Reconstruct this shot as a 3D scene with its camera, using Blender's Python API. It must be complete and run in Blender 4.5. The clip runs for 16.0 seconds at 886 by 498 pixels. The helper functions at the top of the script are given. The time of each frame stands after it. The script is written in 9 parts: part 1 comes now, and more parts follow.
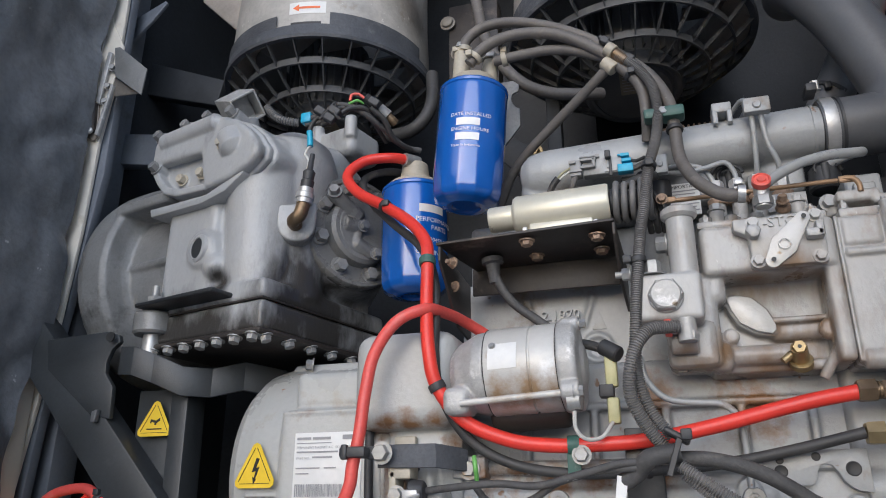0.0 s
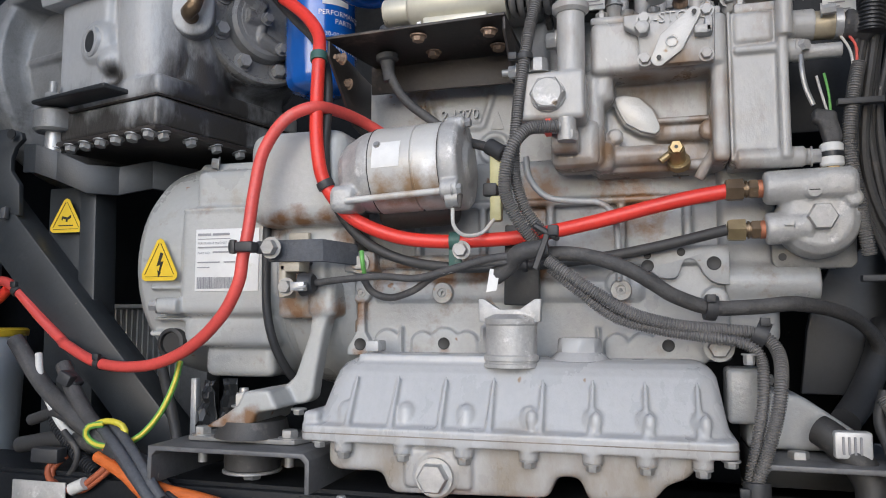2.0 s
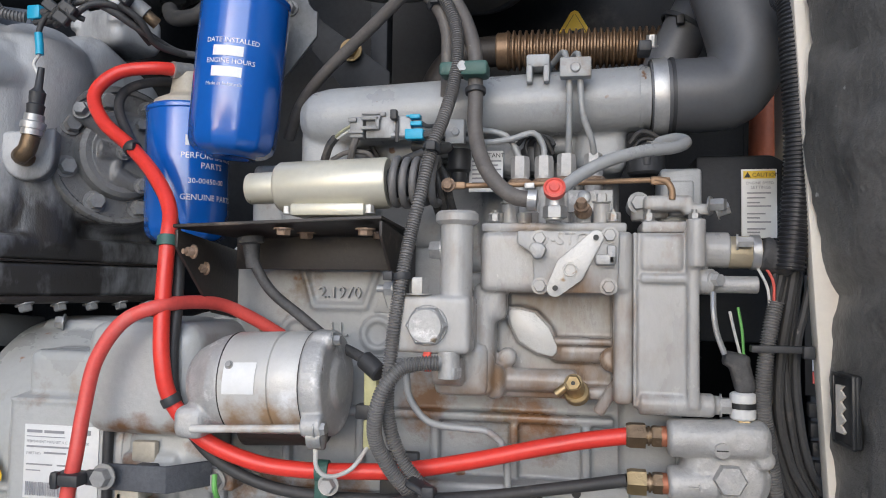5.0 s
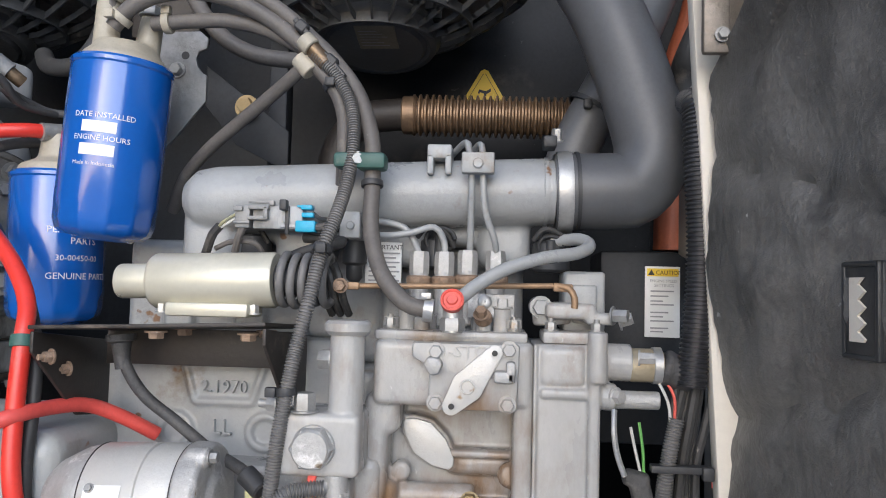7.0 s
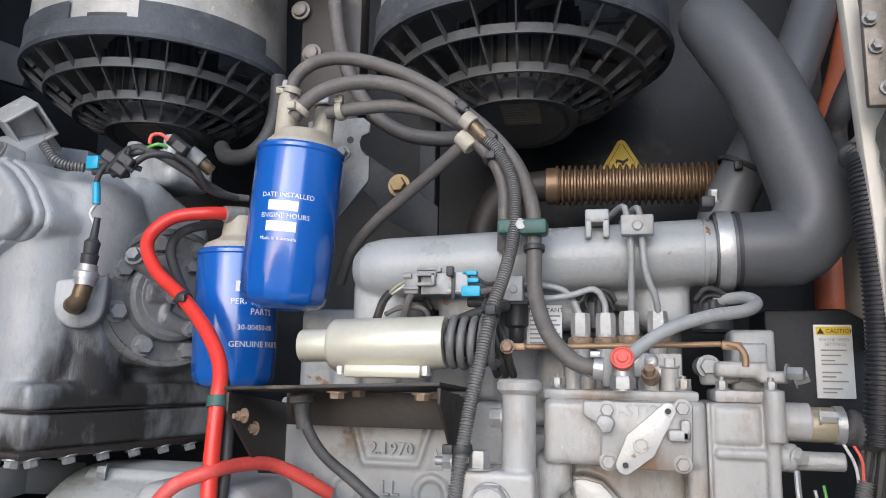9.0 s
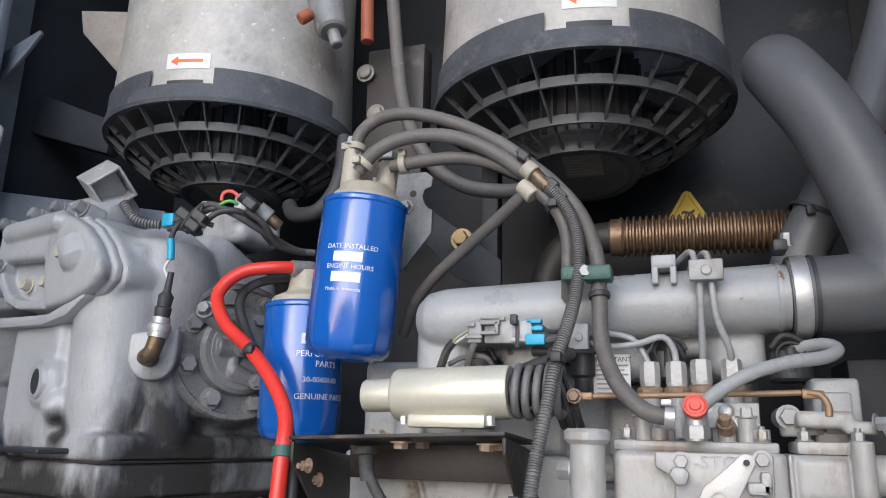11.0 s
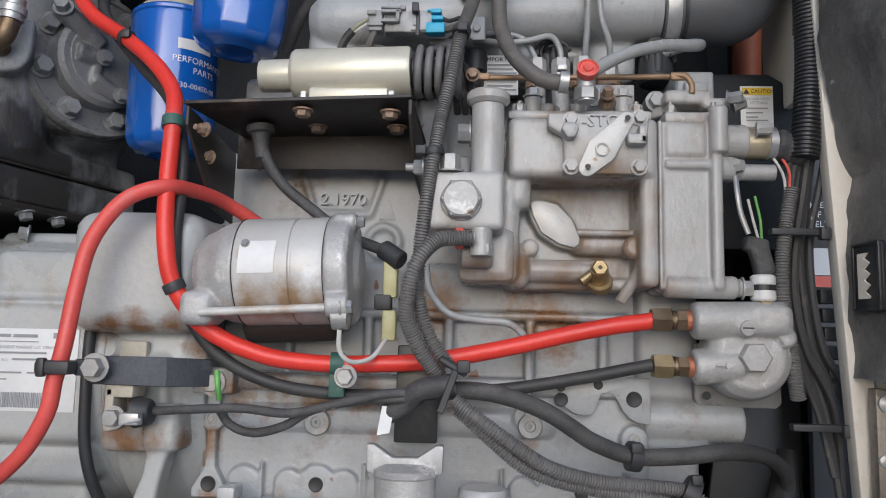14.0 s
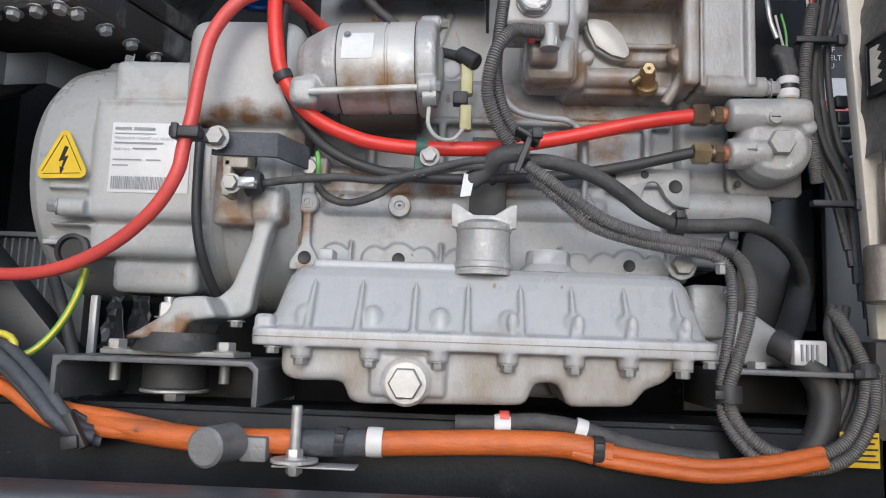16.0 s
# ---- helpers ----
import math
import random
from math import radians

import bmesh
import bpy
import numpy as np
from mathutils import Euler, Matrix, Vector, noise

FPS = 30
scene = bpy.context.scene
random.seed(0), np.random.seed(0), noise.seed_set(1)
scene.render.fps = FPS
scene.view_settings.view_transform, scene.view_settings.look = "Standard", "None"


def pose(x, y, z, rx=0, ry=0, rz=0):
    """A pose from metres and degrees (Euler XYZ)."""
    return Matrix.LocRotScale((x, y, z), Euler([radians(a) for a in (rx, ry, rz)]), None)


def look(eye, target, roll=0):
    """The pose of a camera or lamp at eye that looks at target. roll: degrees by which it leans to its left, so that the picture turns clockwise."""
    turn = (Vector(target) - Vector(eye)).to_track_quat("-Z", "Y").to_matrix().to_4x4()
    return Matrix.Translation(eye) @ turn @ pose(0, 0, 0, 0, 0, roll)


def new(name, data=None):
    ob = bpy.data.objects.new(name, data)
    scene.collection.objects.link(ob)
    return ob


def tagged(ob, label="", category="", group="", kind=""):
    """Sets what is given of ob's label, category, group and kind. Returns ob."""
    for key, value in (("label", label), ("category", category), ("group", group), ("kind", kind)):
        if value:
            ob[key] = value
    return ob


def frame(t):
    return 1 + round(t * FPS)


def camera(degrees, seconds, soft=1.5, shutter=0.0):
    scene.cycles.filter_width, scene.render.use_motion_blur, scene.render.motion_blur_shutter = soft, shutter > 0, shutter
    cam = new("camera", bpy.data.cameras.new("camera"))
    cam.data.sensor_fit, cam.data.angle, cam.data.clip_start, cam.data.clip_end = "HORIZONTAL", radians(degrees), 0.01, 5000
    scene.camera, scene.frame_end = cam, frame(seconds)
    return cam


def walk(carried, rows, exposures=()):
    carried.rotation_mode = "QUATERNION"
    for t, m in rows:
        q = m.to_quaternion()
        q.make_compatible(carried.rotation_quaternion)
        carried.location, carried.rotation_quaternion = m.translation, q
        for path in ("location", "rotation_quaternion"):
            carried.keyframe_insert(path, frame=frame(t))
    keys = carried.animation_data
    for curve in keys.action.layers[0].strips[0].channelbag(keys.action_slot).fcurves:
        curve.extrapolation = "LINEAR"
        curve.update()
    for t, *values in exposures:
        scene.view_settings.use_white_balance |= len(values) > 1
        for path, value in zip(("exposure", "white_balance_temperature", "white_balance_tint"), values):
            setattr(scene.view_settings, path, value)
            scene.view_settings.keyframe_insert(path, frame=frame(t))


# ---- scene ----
cam = camera(61.4, 16.0, 1.0)
METRES, EYE, TILT, LEAN, TURN = 1.35, 1.6, 20.0, 0.0, 17.0
ROWS = [
    (0.0, 0.0, 0.0, 0.0, 0.0, 0.0, -0.0),
    (0.5, 0.0265, 0.0146, 0.0041, -0.28, -4.97, -0.24),
    (1.0, 0.0424, 0.0059, 0.0074, -0.65, -9.14, -0.27),
    (1.5, 0.0632, -0.0014, 0.0037, -0.96, -13.22, -0.35),
    (2.0, 0.0877, -0.0022, -0.0052, -1.38, -14.88, -0.58),
    (2.5, 0.1097, -0.0068, -0.008, -2.12, -16.26, -1.08),
    (3.0, 0.1285, -0.0023, 0.0062, -2.96, -16.98, -1.46),
    (3.5, 0.1349, 0.0369, 0.0489, -3.49, -17.03, -1.83),
    (4.0, 0.154, 0.0787, 0.0839, -4.01, -17.09, -2.1),
    (4.5, 0.1443, 0.116, 0.129, -4.65, -17.15, -2.43),
    (5.0, 0.144, 0.1423, 0.1741, -5.69, -16.99, -2.93),
    (7.5, 0.1666, 0.2011, 0.2386, -11.94, -16.31, -5.89),
    (8.0, 0.15, 0.1924, 0.2413, -9.35, -16.58, -4.86),
    (8.5, 0.1404, 0.1831, 0.2401, -4.5, -16.21, -2.99),
    (9.0, 0.1213, 0.1776, 0.2293, -3.57, -10.83, -2.29),
    (9.5, 0.127, 0.1672, 0.2307, 3.12, -10.02, 0.18),
    (12.0, 0.1242, 0.1868, 0.1773, -6.29, -3.61, -2.64),
    (12.5, 0.1211, 0.1886, 0.1473, -12.18, -3.91, -4.99),
    (13.0, 0.0846, 0.1746, 0.115, -13.03, -8.55, -5.57),
    (13.5, 0.072, 0.1586, 0.0838, -12.91, -10.74, -5.76),
    (14.0, 0.0537, 0.1346, 0.04, -12.9, -12.57, -6.07),
    (14.5, 0.0356, 0.0993, 0.0019, -12.88, -15.44, -6.23),
    (15.0, 0.0106, 0.0737, -0.0411, -12.9, -18.29, -6.33),
    (15.5, 0.0145, 0.055, -0.0749, -13.19, -19.8, -6.52),
    (16.0, -0.0255, 0.024, -0.1206, -13.5, -12.34, -7.02),
]
walk(cam, [(t, pose(0, 0, EYE, TILT, LEAN, TURN) @ pose(METRES * x, METRES * y, METRES * z, 90 + pitch, roll, yaw)) for t, x, y, z, yaw, pitch, roll in ROWS],
     [(0, -0.16, 6060, 13), (0.5, 0.12, 6060, 13), (1, 0.06, 6060, 13), (1.5, -0.1, 6060, 13), (3.5, -0.1, 6060, 13), (5, -0.06, 6060, 13), (7.5, 0.2, 6060, 13), (8.5, 0.22, 6060, 13), (9.5, 0.22, 6060, 13), (12, 0.10, 6060, 13), (12.5, 0.12, 6060, 13), (14, -0.24, 6060, 13), (14.5, -0.24, 6060, 13), (15.5, -0.14, 6060, 13), (16, -0.08, 6060, 13)])

# ---- world and light ----
world = bpy.data.worlds.new("overcast_sky")
scene.world = world
world.use_nodes = True
wt = world.node_tree
sky = wt.nodes.new("ShaderNodeTexSky")
sky.sky_type = "NISHITA"
sky.sun_disc = False
sky.sun_elevation, sky.sun_rotation = radians(22), radians(190)
sky.air_density, sky.dust_density = 1.0, 1.0
wt.nodes["Background"].inputs["Strength"].default_value = 0.20
wt.links.new(sky.outputs["Color"], wt.nodes["Background"].inputs["Color"])
sun = new("sun", bpy.data.lights.new("sun", "SUN"))
sun.data.energy, sun.data.angle, sun.data.color = 1.9, radians(50), (0.96, 0.98, 1.0)
sun.matrix_world = look((0.9, -4.0, 3.9), (0, 1.0, 1.9))


# ---- materials ----
def nodes_of(name):
    m = bpy.data.materials.new(name)
    m.use_nodes = True
    return m, m.node_tree, m.node_tree.nodes["Principled BSDF"]


def surface(name, colour, rough=0.5, metal=0.0, var=0.18, scale=14.0, grain=180.0, bump=0.12, stain=None, stain_amount=0.5,
            stain_scale=9.0, speck=None, speck_amount=0.3, speck_scale=60.0, coat=0.0, spec=0.5, stretch=(1, 1, 1), spots=(), spot_colour=(0.20, 0.105, 0.05), spot_edge=(0.70, 0.94), spot_scale=28.0, flecks=0.0):
    """A painted, cast or rubber surface: uneven tone at two sizes, stains and specks with shapes of their own, fine relief."""
    m, nt, b = nodes_of(name)
    N, L = nt.nodes.new, nt.links.new
    co = N("ShaderNodeTexCoord")
    mp = N("ShaderNodeMapping")
    mp.inputs["Scale"].default_value = stretch
    L(co.outputs["Object"], mp.inputs["Vector"])

    def noise_node(sc, detail=6.0, rough_=0.6):
        n = N("ShaderNodeTexNoise")
        n.inputs["Scale"].default_value = sc
        n.inputs["Detail"].default_value = detail
        n.inputs["Roughness"].default_value = rough_
        L(mp.outputs["Vector"], n.inputs["Vector"])
        return n

    def ramp(src, lo, hi):
        r = N("ShaderNodeMapRange")
        r.inputs["From Min"].default_value, r.inputs["From Max"].default_value = lo, hi
        L(src, r.inputs["Value"])
        return r.outputs["Result"]

    def mixc(fac, a, b_):
        x = N("ShaderNodeMix")
        x.data_type = "RGBA"
        if isinstance(fac, float):
            x.inputs["Factor"].default_value = fac
        else:
            L(fac, x.inputs["Factor"])
        for sock, v in ((x.inputs["A"], a), (x.inputs["B"], b_)):
            if isinstance(v, tuple):
                sock.default_value = (*v, 1)
            else:
                L(v, sock)
        return x.outputs["Result"]

    big, fine = noise_node(scale), noise_node(grain, 4.0, 0.7)
    dark = tuple(c * (1 - var) for c in colour)
    lite = tuple(min(1.0, c * (1 + var)) for c in colour)
    col = mixc(ramp(big.outputs["Fac"], 0.32, 0.68), dark, lite)
    col = mixc(ramp(fine.outputs["Fac"], 0.42, 0.66), col, mixc(0.30, col, tuple(c * max(0.15, 1 - 2.2 * var) for c in colour)))
    rsock = ramp(big.outputs["Fac"], 0.2, 0.8)
    if stain:
        sn = noise_node(stain_scale, 9.0, 0.68)
        f = ramp(sn.outputs["Fac"], 0.66 - 0.2 * stain_amount, 0.76 - 0.12 * stain_amount)
        col = mixc(f, col, stain)
    if speck:
        sp = noise_node(speck_scale, 3.0, 0.55)
        f = ramp(sp.outputs["Fac"], 0.74 - 0.16 * speck_amount, 0.78 - 0.14 * speck_amount)
        col = mixc(f, col, speck)
    if spots:
        # ragged patches about a few places: rust, oil, and the compressor's painted shade
        total = None
        for (px, py, pz), rad in spots:
            d = N("ShaderNodeVectorMath")
            d.operation = "DISTANCE"
            d.inputs[1].default_value = (px, py, pz)
            L(co.outputs["Object"], d.inputs[0])
            r = N("ShaderNodeMapRange")
            r.inputs["From Min"].default_value, r.inputs["From Max"].default_value = 0.0, rad
            r.inputs["To Min"].default_value, r.inputs["To Max"].default_value = 0.55, 0.0
            L(d.outputs["Value"], r.inputs["Value"])
            if total is None:
                total = r.outputs["Result"]
            else:
                mx = N("ShaderNodeMath")
                mx.operation = "MAXIMUM"
                L(total, mx.inputs[0])
                L(r.outputs["Result"], mx.inputs[1])
                total = mx.outputs["Value"]
        sn = noise_node(spot_scale, 8.0, 0.65)
        ad = N("ShaderNodeMath")
        ad.operation = "ADD"
        L(sn.outputs["Fac"], ad.inputs[0])
        L(total, ad.inputs[1])
        col = mixc(ramp(ad.outputs["Value"], *spot_edge), col, spot_colour)
    if flecks:
        # chips and grit: small hard-edged marks, dark and pale
        for sc_, tone, lim in ((grain * 1.7, 0.45, 0.70 - 0.05 * flecks), (grain * 0.7, 1.55, 0.735 - 0.05 * flecks)):
            fl = noise_node(sc_, 1.0, 0.4)
            col = mixc(ramp(fl.outputs["Fac"], lim, lim + 0.03), col, tuple(min(1.0, c * tone) for c in colour))
    L(col, b.inputs["Base Color"])
    rr = N("ShaderNodeMapRange")
    rr.inputs["To Min"].default_value, rr.inputs["To Max"].default_value = max(0.05, rough - 0.1), min(1.0, rough + 0.12)
    L(rsock, rr.inputs["Value"])
    L(rr.outputs["Result"], b.inputs["Roughness"])
    b.inputs["Metallic"].default_value = metal
    b.inputs["Specular IOR Level"].default_value = spec
    b.inputs["Coat Weight"].default_value = coat
    b.inputs["Coat Roughness"].default_value = 0.12
    if bump:
        mixb = N("ShaderNodeMath")
        mixb.operation = "MULTIPLY_ADD"
        mixb.inputs[1].default_value = 0.6
        L(fine.outputs["Fac"], mixb.inputs[0])
        L(big.outputs["Fac"], mixb.inputs[2])
        bp = N("ShaderNodeBump")
        bp.inputs["Strength"].default_value = min(1.0, bump * 1.6)
        bp.inputs["Distance"].default_value = 0.004
        L(mixb.outputs["Value"], bp.inputs["Height"])
        L(bp.outputs["Normal"], b.inputs["Normal"])
    return m


M = {
    "sender_tan": surface("tan_plated_can", (0.42, 0.36, 0.25), 0.4, 0.35, 0.12, 30, 200, 0.1, (0.30, 0.22, 0.12), 0.35, 40),
    "engine": surface("engine_grey_paint", (0.345, 0.354, 0.354), 0.30, 0.0, 0.09, 10, 150, 0.18, (0.21, 0.165, 0.115), 0.42, 9, (0.20, 0.11, 0.06), 0.24, 34,
                      spots=(((-0.275, 0.975, 1.60), 0.035), ((-0.262, 0.97, 1.540), 0.022), ((-0.20, 0.97, 1.655), 0.045), ((-0.147, 0.97, 1.546), 0.016), ((-0.10, 0.985, 1.655), 0.045), ((-0.148, 0.975, 1.648), 0.035), ((-0.148, 0.975, 1.604), 0.018), ((0.10, 1.0, 1.745), 0.08), ((-0.02, 1.0, 1.75), 0.06), ((-0.23, 0.97, 1.655), 0.045), ((-0.09, 0.975, 1.607), 0.02), ((-0.02, 0.985, 1.65), 0.04), ((0.079, 0.975, 1.605), 0.025))),
    "pump": surface("pump_grey_paint", (0.40, 0.395, 0.38), 0.28, 0.0, 0.10, 11, 140, 0.16, (0.25, 0.17, 0.11), 0.42, 9, (0.62, 0.62, 0.60), 0.12, 90,
                    spots=(((0.19, 0.96, 1.868), 0.045), ((0.155, 0.96, 1.878), 0.05), ((0.11, 0.955, 1.876), 0.05), ((0.19, 0.96, 1.815), 0.05), ((0.16, 0.98, 1.795), 0.05), ((0.11, 0.975, 1.775), 0.055), ((0.15, 0.97, 1.770), 0.05), ((0.03, 0.95, 1.775), 0.045), ((0.065, 0.95, 1.790), 0.035), ((0.02, 0.92, 1.79), 0.035), ((0.195, 0.94, 1.768), 0.035), ((0.145, 0.915, 1.885), 0.05), ((0.10, 0.94, 1.94), 0.03), ((0.13, 0.975, 1.82), 0.03)), spot_colour=(0.20, 0.125, 0.07), spot_edge=(0.52, 1.02), stretch=(1, 1, 0.5)),
    "pan": surface("oil_pan_paint", (0.435, 0.44, 0.44), 0.27, 0.0, 0.07, 8, 120, 0.13, (0.36, 0.33, 0.28), 0.34, 8, (0.3, 0.22, 0.15), 0.12, 40, stretch=(1, 1, 0.5), spots=tuple(((-0.25 + 0.07 * k, 0.86, 1.415), 0.075) for k in range(7)), spot_colour=(0.27, 0.235, 0.19), spot_edge=(0.62, 1.05), spot_scale=18.0),
    "gen": surface("generator_grey_paint", (0.40, 0.405, 0.39), 0.30, 0.0, 0.08, 7, 130, 0.14, (0.30, 0.25, 0.18), 0.30, 6, (0.27, 0.13, 0.06), 0.17, 26,
                   spots=(((-0.34, 0.945, 1.60), 0.045), ((-0.38, 0.95, 1.72), 0.04), ((-0.295, 0.930, 1.712), 0.034), ((-0.33, 0.930, 1.712), 0.034), ((-0.37, 0.930, 1.714), 0.030), ((-0.35, 0.945, 1.606), 0.040), ((-0.315, 0.945, 1.610), 0.034), ((-0.278, 0.95, 1.60), 0.035), ((-0.27, 0.95, 1.70), 0.03), ((-0.355, 0.95, 1.57), 0.04), ((-0.40, 0.885, 1.447), 0.042), ((-0.435, 0.885, 1.450), 0.042), ((-0.37, 0.885, 1.455), 0.036), ((-0.315, 0.89, 1.482), 0.022), ((-0.345, 0.955, 1.635), 0.05), ((-0.35, 0.94, 1.66), 0.035), ((-0.50, 0.94, 1.76), 0.04), ((-0.36, 0.93, 1.68), 0.03), ((-0.36, 0.93, 1.716), 0.028), ((-0.345, 0.955, 1.625), 0.035)), spot_edge=(0.64, 0.92)),
    # dark spots: oil on barrel and sump, painted shade on the front-left panel
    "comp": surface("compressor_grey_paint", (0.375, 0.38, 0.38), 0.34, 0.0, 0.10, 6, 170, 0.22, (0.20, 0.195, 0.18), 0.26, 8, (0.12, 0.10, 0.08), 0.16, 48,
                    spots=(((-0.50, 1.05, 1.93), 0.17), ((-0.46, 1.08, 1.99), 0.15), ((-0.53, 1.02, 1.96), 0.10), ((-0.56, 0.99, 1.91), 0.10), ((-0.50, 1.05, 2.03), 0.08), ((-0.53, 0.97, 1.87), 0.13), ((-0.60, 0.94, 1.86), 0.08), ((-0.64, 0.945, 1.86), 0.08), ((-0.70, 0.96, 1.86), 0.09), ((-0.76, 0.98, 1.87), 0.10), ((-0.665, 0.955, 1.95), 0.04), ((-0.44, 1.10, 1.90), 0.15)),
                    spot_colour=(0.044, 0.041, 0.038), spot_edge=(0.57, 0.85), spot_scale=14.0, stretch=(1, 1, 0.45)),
    "comp_dark": surface("grimy_plate_paint", (0.235, 0.235, 0.23), 0.40, 0.1, 0.22, 10, 160, 0.2, (0.09, 0.088, 0.085), 0.55, 11),
    "alu": surface("cast_aluminium", (0.44, 0.435, 0.42), 0.47, 0.25, 0.16, 26, 220, 0.25, (0.75, 0.74, 0.72), 0.45, 40, (0.25, 0.2, 0.14), 0.18, 40),
    "starter": surface("starter_grey_paint", (0.54, 0.53, 0.50), 0.34, 0.1, 0.06, 9, 130, 0.2, (0.74, 0.74, 0.73), 0.50, 15, (0.30, 0.19, 0.09), 0.3, 34, spots=(((-0.20, 0.892, 1.742), 0.050), ((-0.16, 0.89, 1.745), 0.048), ((-0.13, 0.89, 1.748), 0.040), ((-0.21, 0.885, 1.79), 0.018), ((-0.18, 0.92, 1.70), 0.06)), spot_colour=(0.34, 0.23, 0.135), spot_edge=(0.72, 1.0)),
    "zinc": surface("zinc_steel", (0.46, 0.46, 0.45), 0.36, 0.55, 0.12, 60, 300, 0.1, (0.35, 0.32, 0.27), 0.2, 50),
    "bolt": surface("bolt_steel", (0.33, 0.33, 0.32), 0.42, 0.4, 0.15, 70, 260, 0.1, (0.27, 0.18, 0.10), 0.4, 60),
    "rustbolt": surface("rusty_bolt", (0.33, 0.23, 0.16), 0.6, 0.3, 0.3, 80, 260, 0.3, (0.55, 0.5, 0.45), 0.3, 70),
    "brass": surface("brass", (0.46, 0.345, 0.20), 0.40, 0.75, 0.15, 60, 260, 0.1, (0.28, 0.18, 0.08), 0.3, 60),
    "brass_old": surface("dull_brass", (0.36, 0.27, 0.14), 0.36, 0.7, 0.18, 60, 240, 0.12, (0.22, 0.17, 0.11), 0.35, 60),
    "copper_wash": surface("reddened_copper", (0.42, 0.16, 0.085), 0.5, 0.4, 0.2, 60, 240, 0.12, (0.25, 0.12, 0.07), 0.35, 60),
    "comp_grime": surface("grimy_cover_paint", (0.17, 0.168, 0.162), 0.30, 0.0, 0.16, 14, 170, 0.22, (0.06, 0.057, 0.052), 0.55, 16, (0.36, 0.36, 0.35), 0.12, 60),
    "plate_tan": surface("tarnished_rating_plate", (0.20, 0.17, 0.13), 0.5, 0.2, 0.2, 40, 200, 0.1, (0.10, 0.09, 0.08), 0.4, 40),
    "wire_olive": surface("dirty_yellow_wire", (0.34, 0.33, 0.20), 0.45, 0.0, 0.15, 40, 200, 0.05, (0.2, 0.18, 0.12), 0.3, 40),
    "post_cap": surface("dusty_bolt_cap", (0.24, 0.215, 0.18), 0.55, 0.1, 0.15, 40, 200, 0.1, (0.14, 0.12, 0.10), 0.4, 40),
    "bronze": surface("brown_fitting", (0.20, 0.14, 0.085), 0.38, 0.7, 0.2, 60, 240, 0.15, (0.4, 0.3, 0.2), 0.3, 60),
    "copper": surface("heat_tinted_bellows", (0.235, 0.155, 0.095), 0.42, 0.55, 0.25, 20, 200, 0.1, (0.16, 0.11, 0.07), 0.35, 30),
    "rail_copper": surface("bronze_rod", (0.34, 0.22, 0.13), 0.5, 0.4, 0.2, 40, 200, 0.1),
    "black": surface("black_satin_paint", (0.028, 0.030, 0.032), 0.42, 0.0, 0.25, 9, 200, 0.08, (0.065, 0.065, 0.062), 0.35, 12, (0.11, 0.10, 0.09), 0.1, 60),
    "frame": surface("black_frame_paint", (0.036, 0.040, 0.043), 0.45, 0.0, 0.22, 8, 170, 0.08, (0.075, 0.075, 0.072), 0.3, 9, (0.14, 0.12, 0.10), 0.08, 70),
    "shelf": surface("brown_black_bracket", (0.038, 0.032, 0.028), 0.5, 0.1, 0.25, 9, 170, 0.12, (0.12, 0.095, 0.075), 0.4, 14),
    "cave": surface("cabinet_black", (0.044, 0.048, 0.054), 0.5, 0.0, 0.25, 5, 120, 0.05, (0.055, 0.055, 0.055), 0.3, 6, spec=0.25),
    "plastic": surface("black_plastic", (0.038, 0.039, 0.041), 0.5, 0.0, 0.2, 22, 260, 0.06, (0.10, 0.095, 0.09), 0.25, 30),
    "rubber": surface("dusty_black_rubber", (0.048, 0.047, 0.046), 0.55, 0.0, 0.2, 18, 220, 0.12, (0.13, 0.115, 0.10), 0.42, 24, (0.26, 0.24, 0.21), 0.1, 70),
    "hose": surface("grey_brown_hose", (0.132, 0.120, 0.109), 0.55, 0.0, 0.2, 20, 260, 0.14, (0.19, 0.17, 0.15), 0.4, 26, (0.42, 0.40, 0.37), 0.12, 80),
    "duct": surface("moulded_rubber_duct", (0.108, 0.111, 0.117), 0.42, 0.0, 0.14, 6, 200, 0.05, (0.10, 0.10, 0.10), 0.3, 7),
    "conduit": surface("grey_split_conduit", (0.158, 0.153, 0.148), 0.45, 0.0, 0.2, 20, 240, 0.05, (0.17, 0.16, 0.15), 0.35, 26),
    "conduit_dark": surface("black_split_conduit", (0.032, 0.033, 0.036), 0.4, 0.0, 0.2, 20, 240, 0.05, (0.08, 0.08, 0.08), 0.25, 26),
    "red": surface("red_heatshrink", (0.72, 0.045, 0.030), 0.36, 0.0, 0.10, 12, 200, 0.04, (0.62, 0.10, 0.08), 0.3, 15, (0.4, 0.05, 0.03), 0.1, 50),
    "red_faded": surface("faded_red_sheath", (0.66, 0.085, 0.070), 0.42, 0.0, 0.12, 10, 200, 0.05, (0.62, 0.17, 0.15), 0.4, 13, (0.4, 0.06, 0.05), 0.1, 50),
    "redcap": surface("red_cap_plastic", (0.74, 0.12, 0.09), 0.45, 0.0, 0.12, 60, 300, 0.05),
    "blue": surface("blue_filter_enamel", (0.008, 0.105, 0.44), 0.16, 0.0, 0.05, 9, 140, 0.015, (0.02, 0.12, 0.42), 0.25, 14, None, 0, 60, 0.8, flecks=0),
    "white": surface("white_print", (0.80, 0.80, 0.80), 0.5, 0.0, 0.04, 30, 200, 0.0, flecks=0),
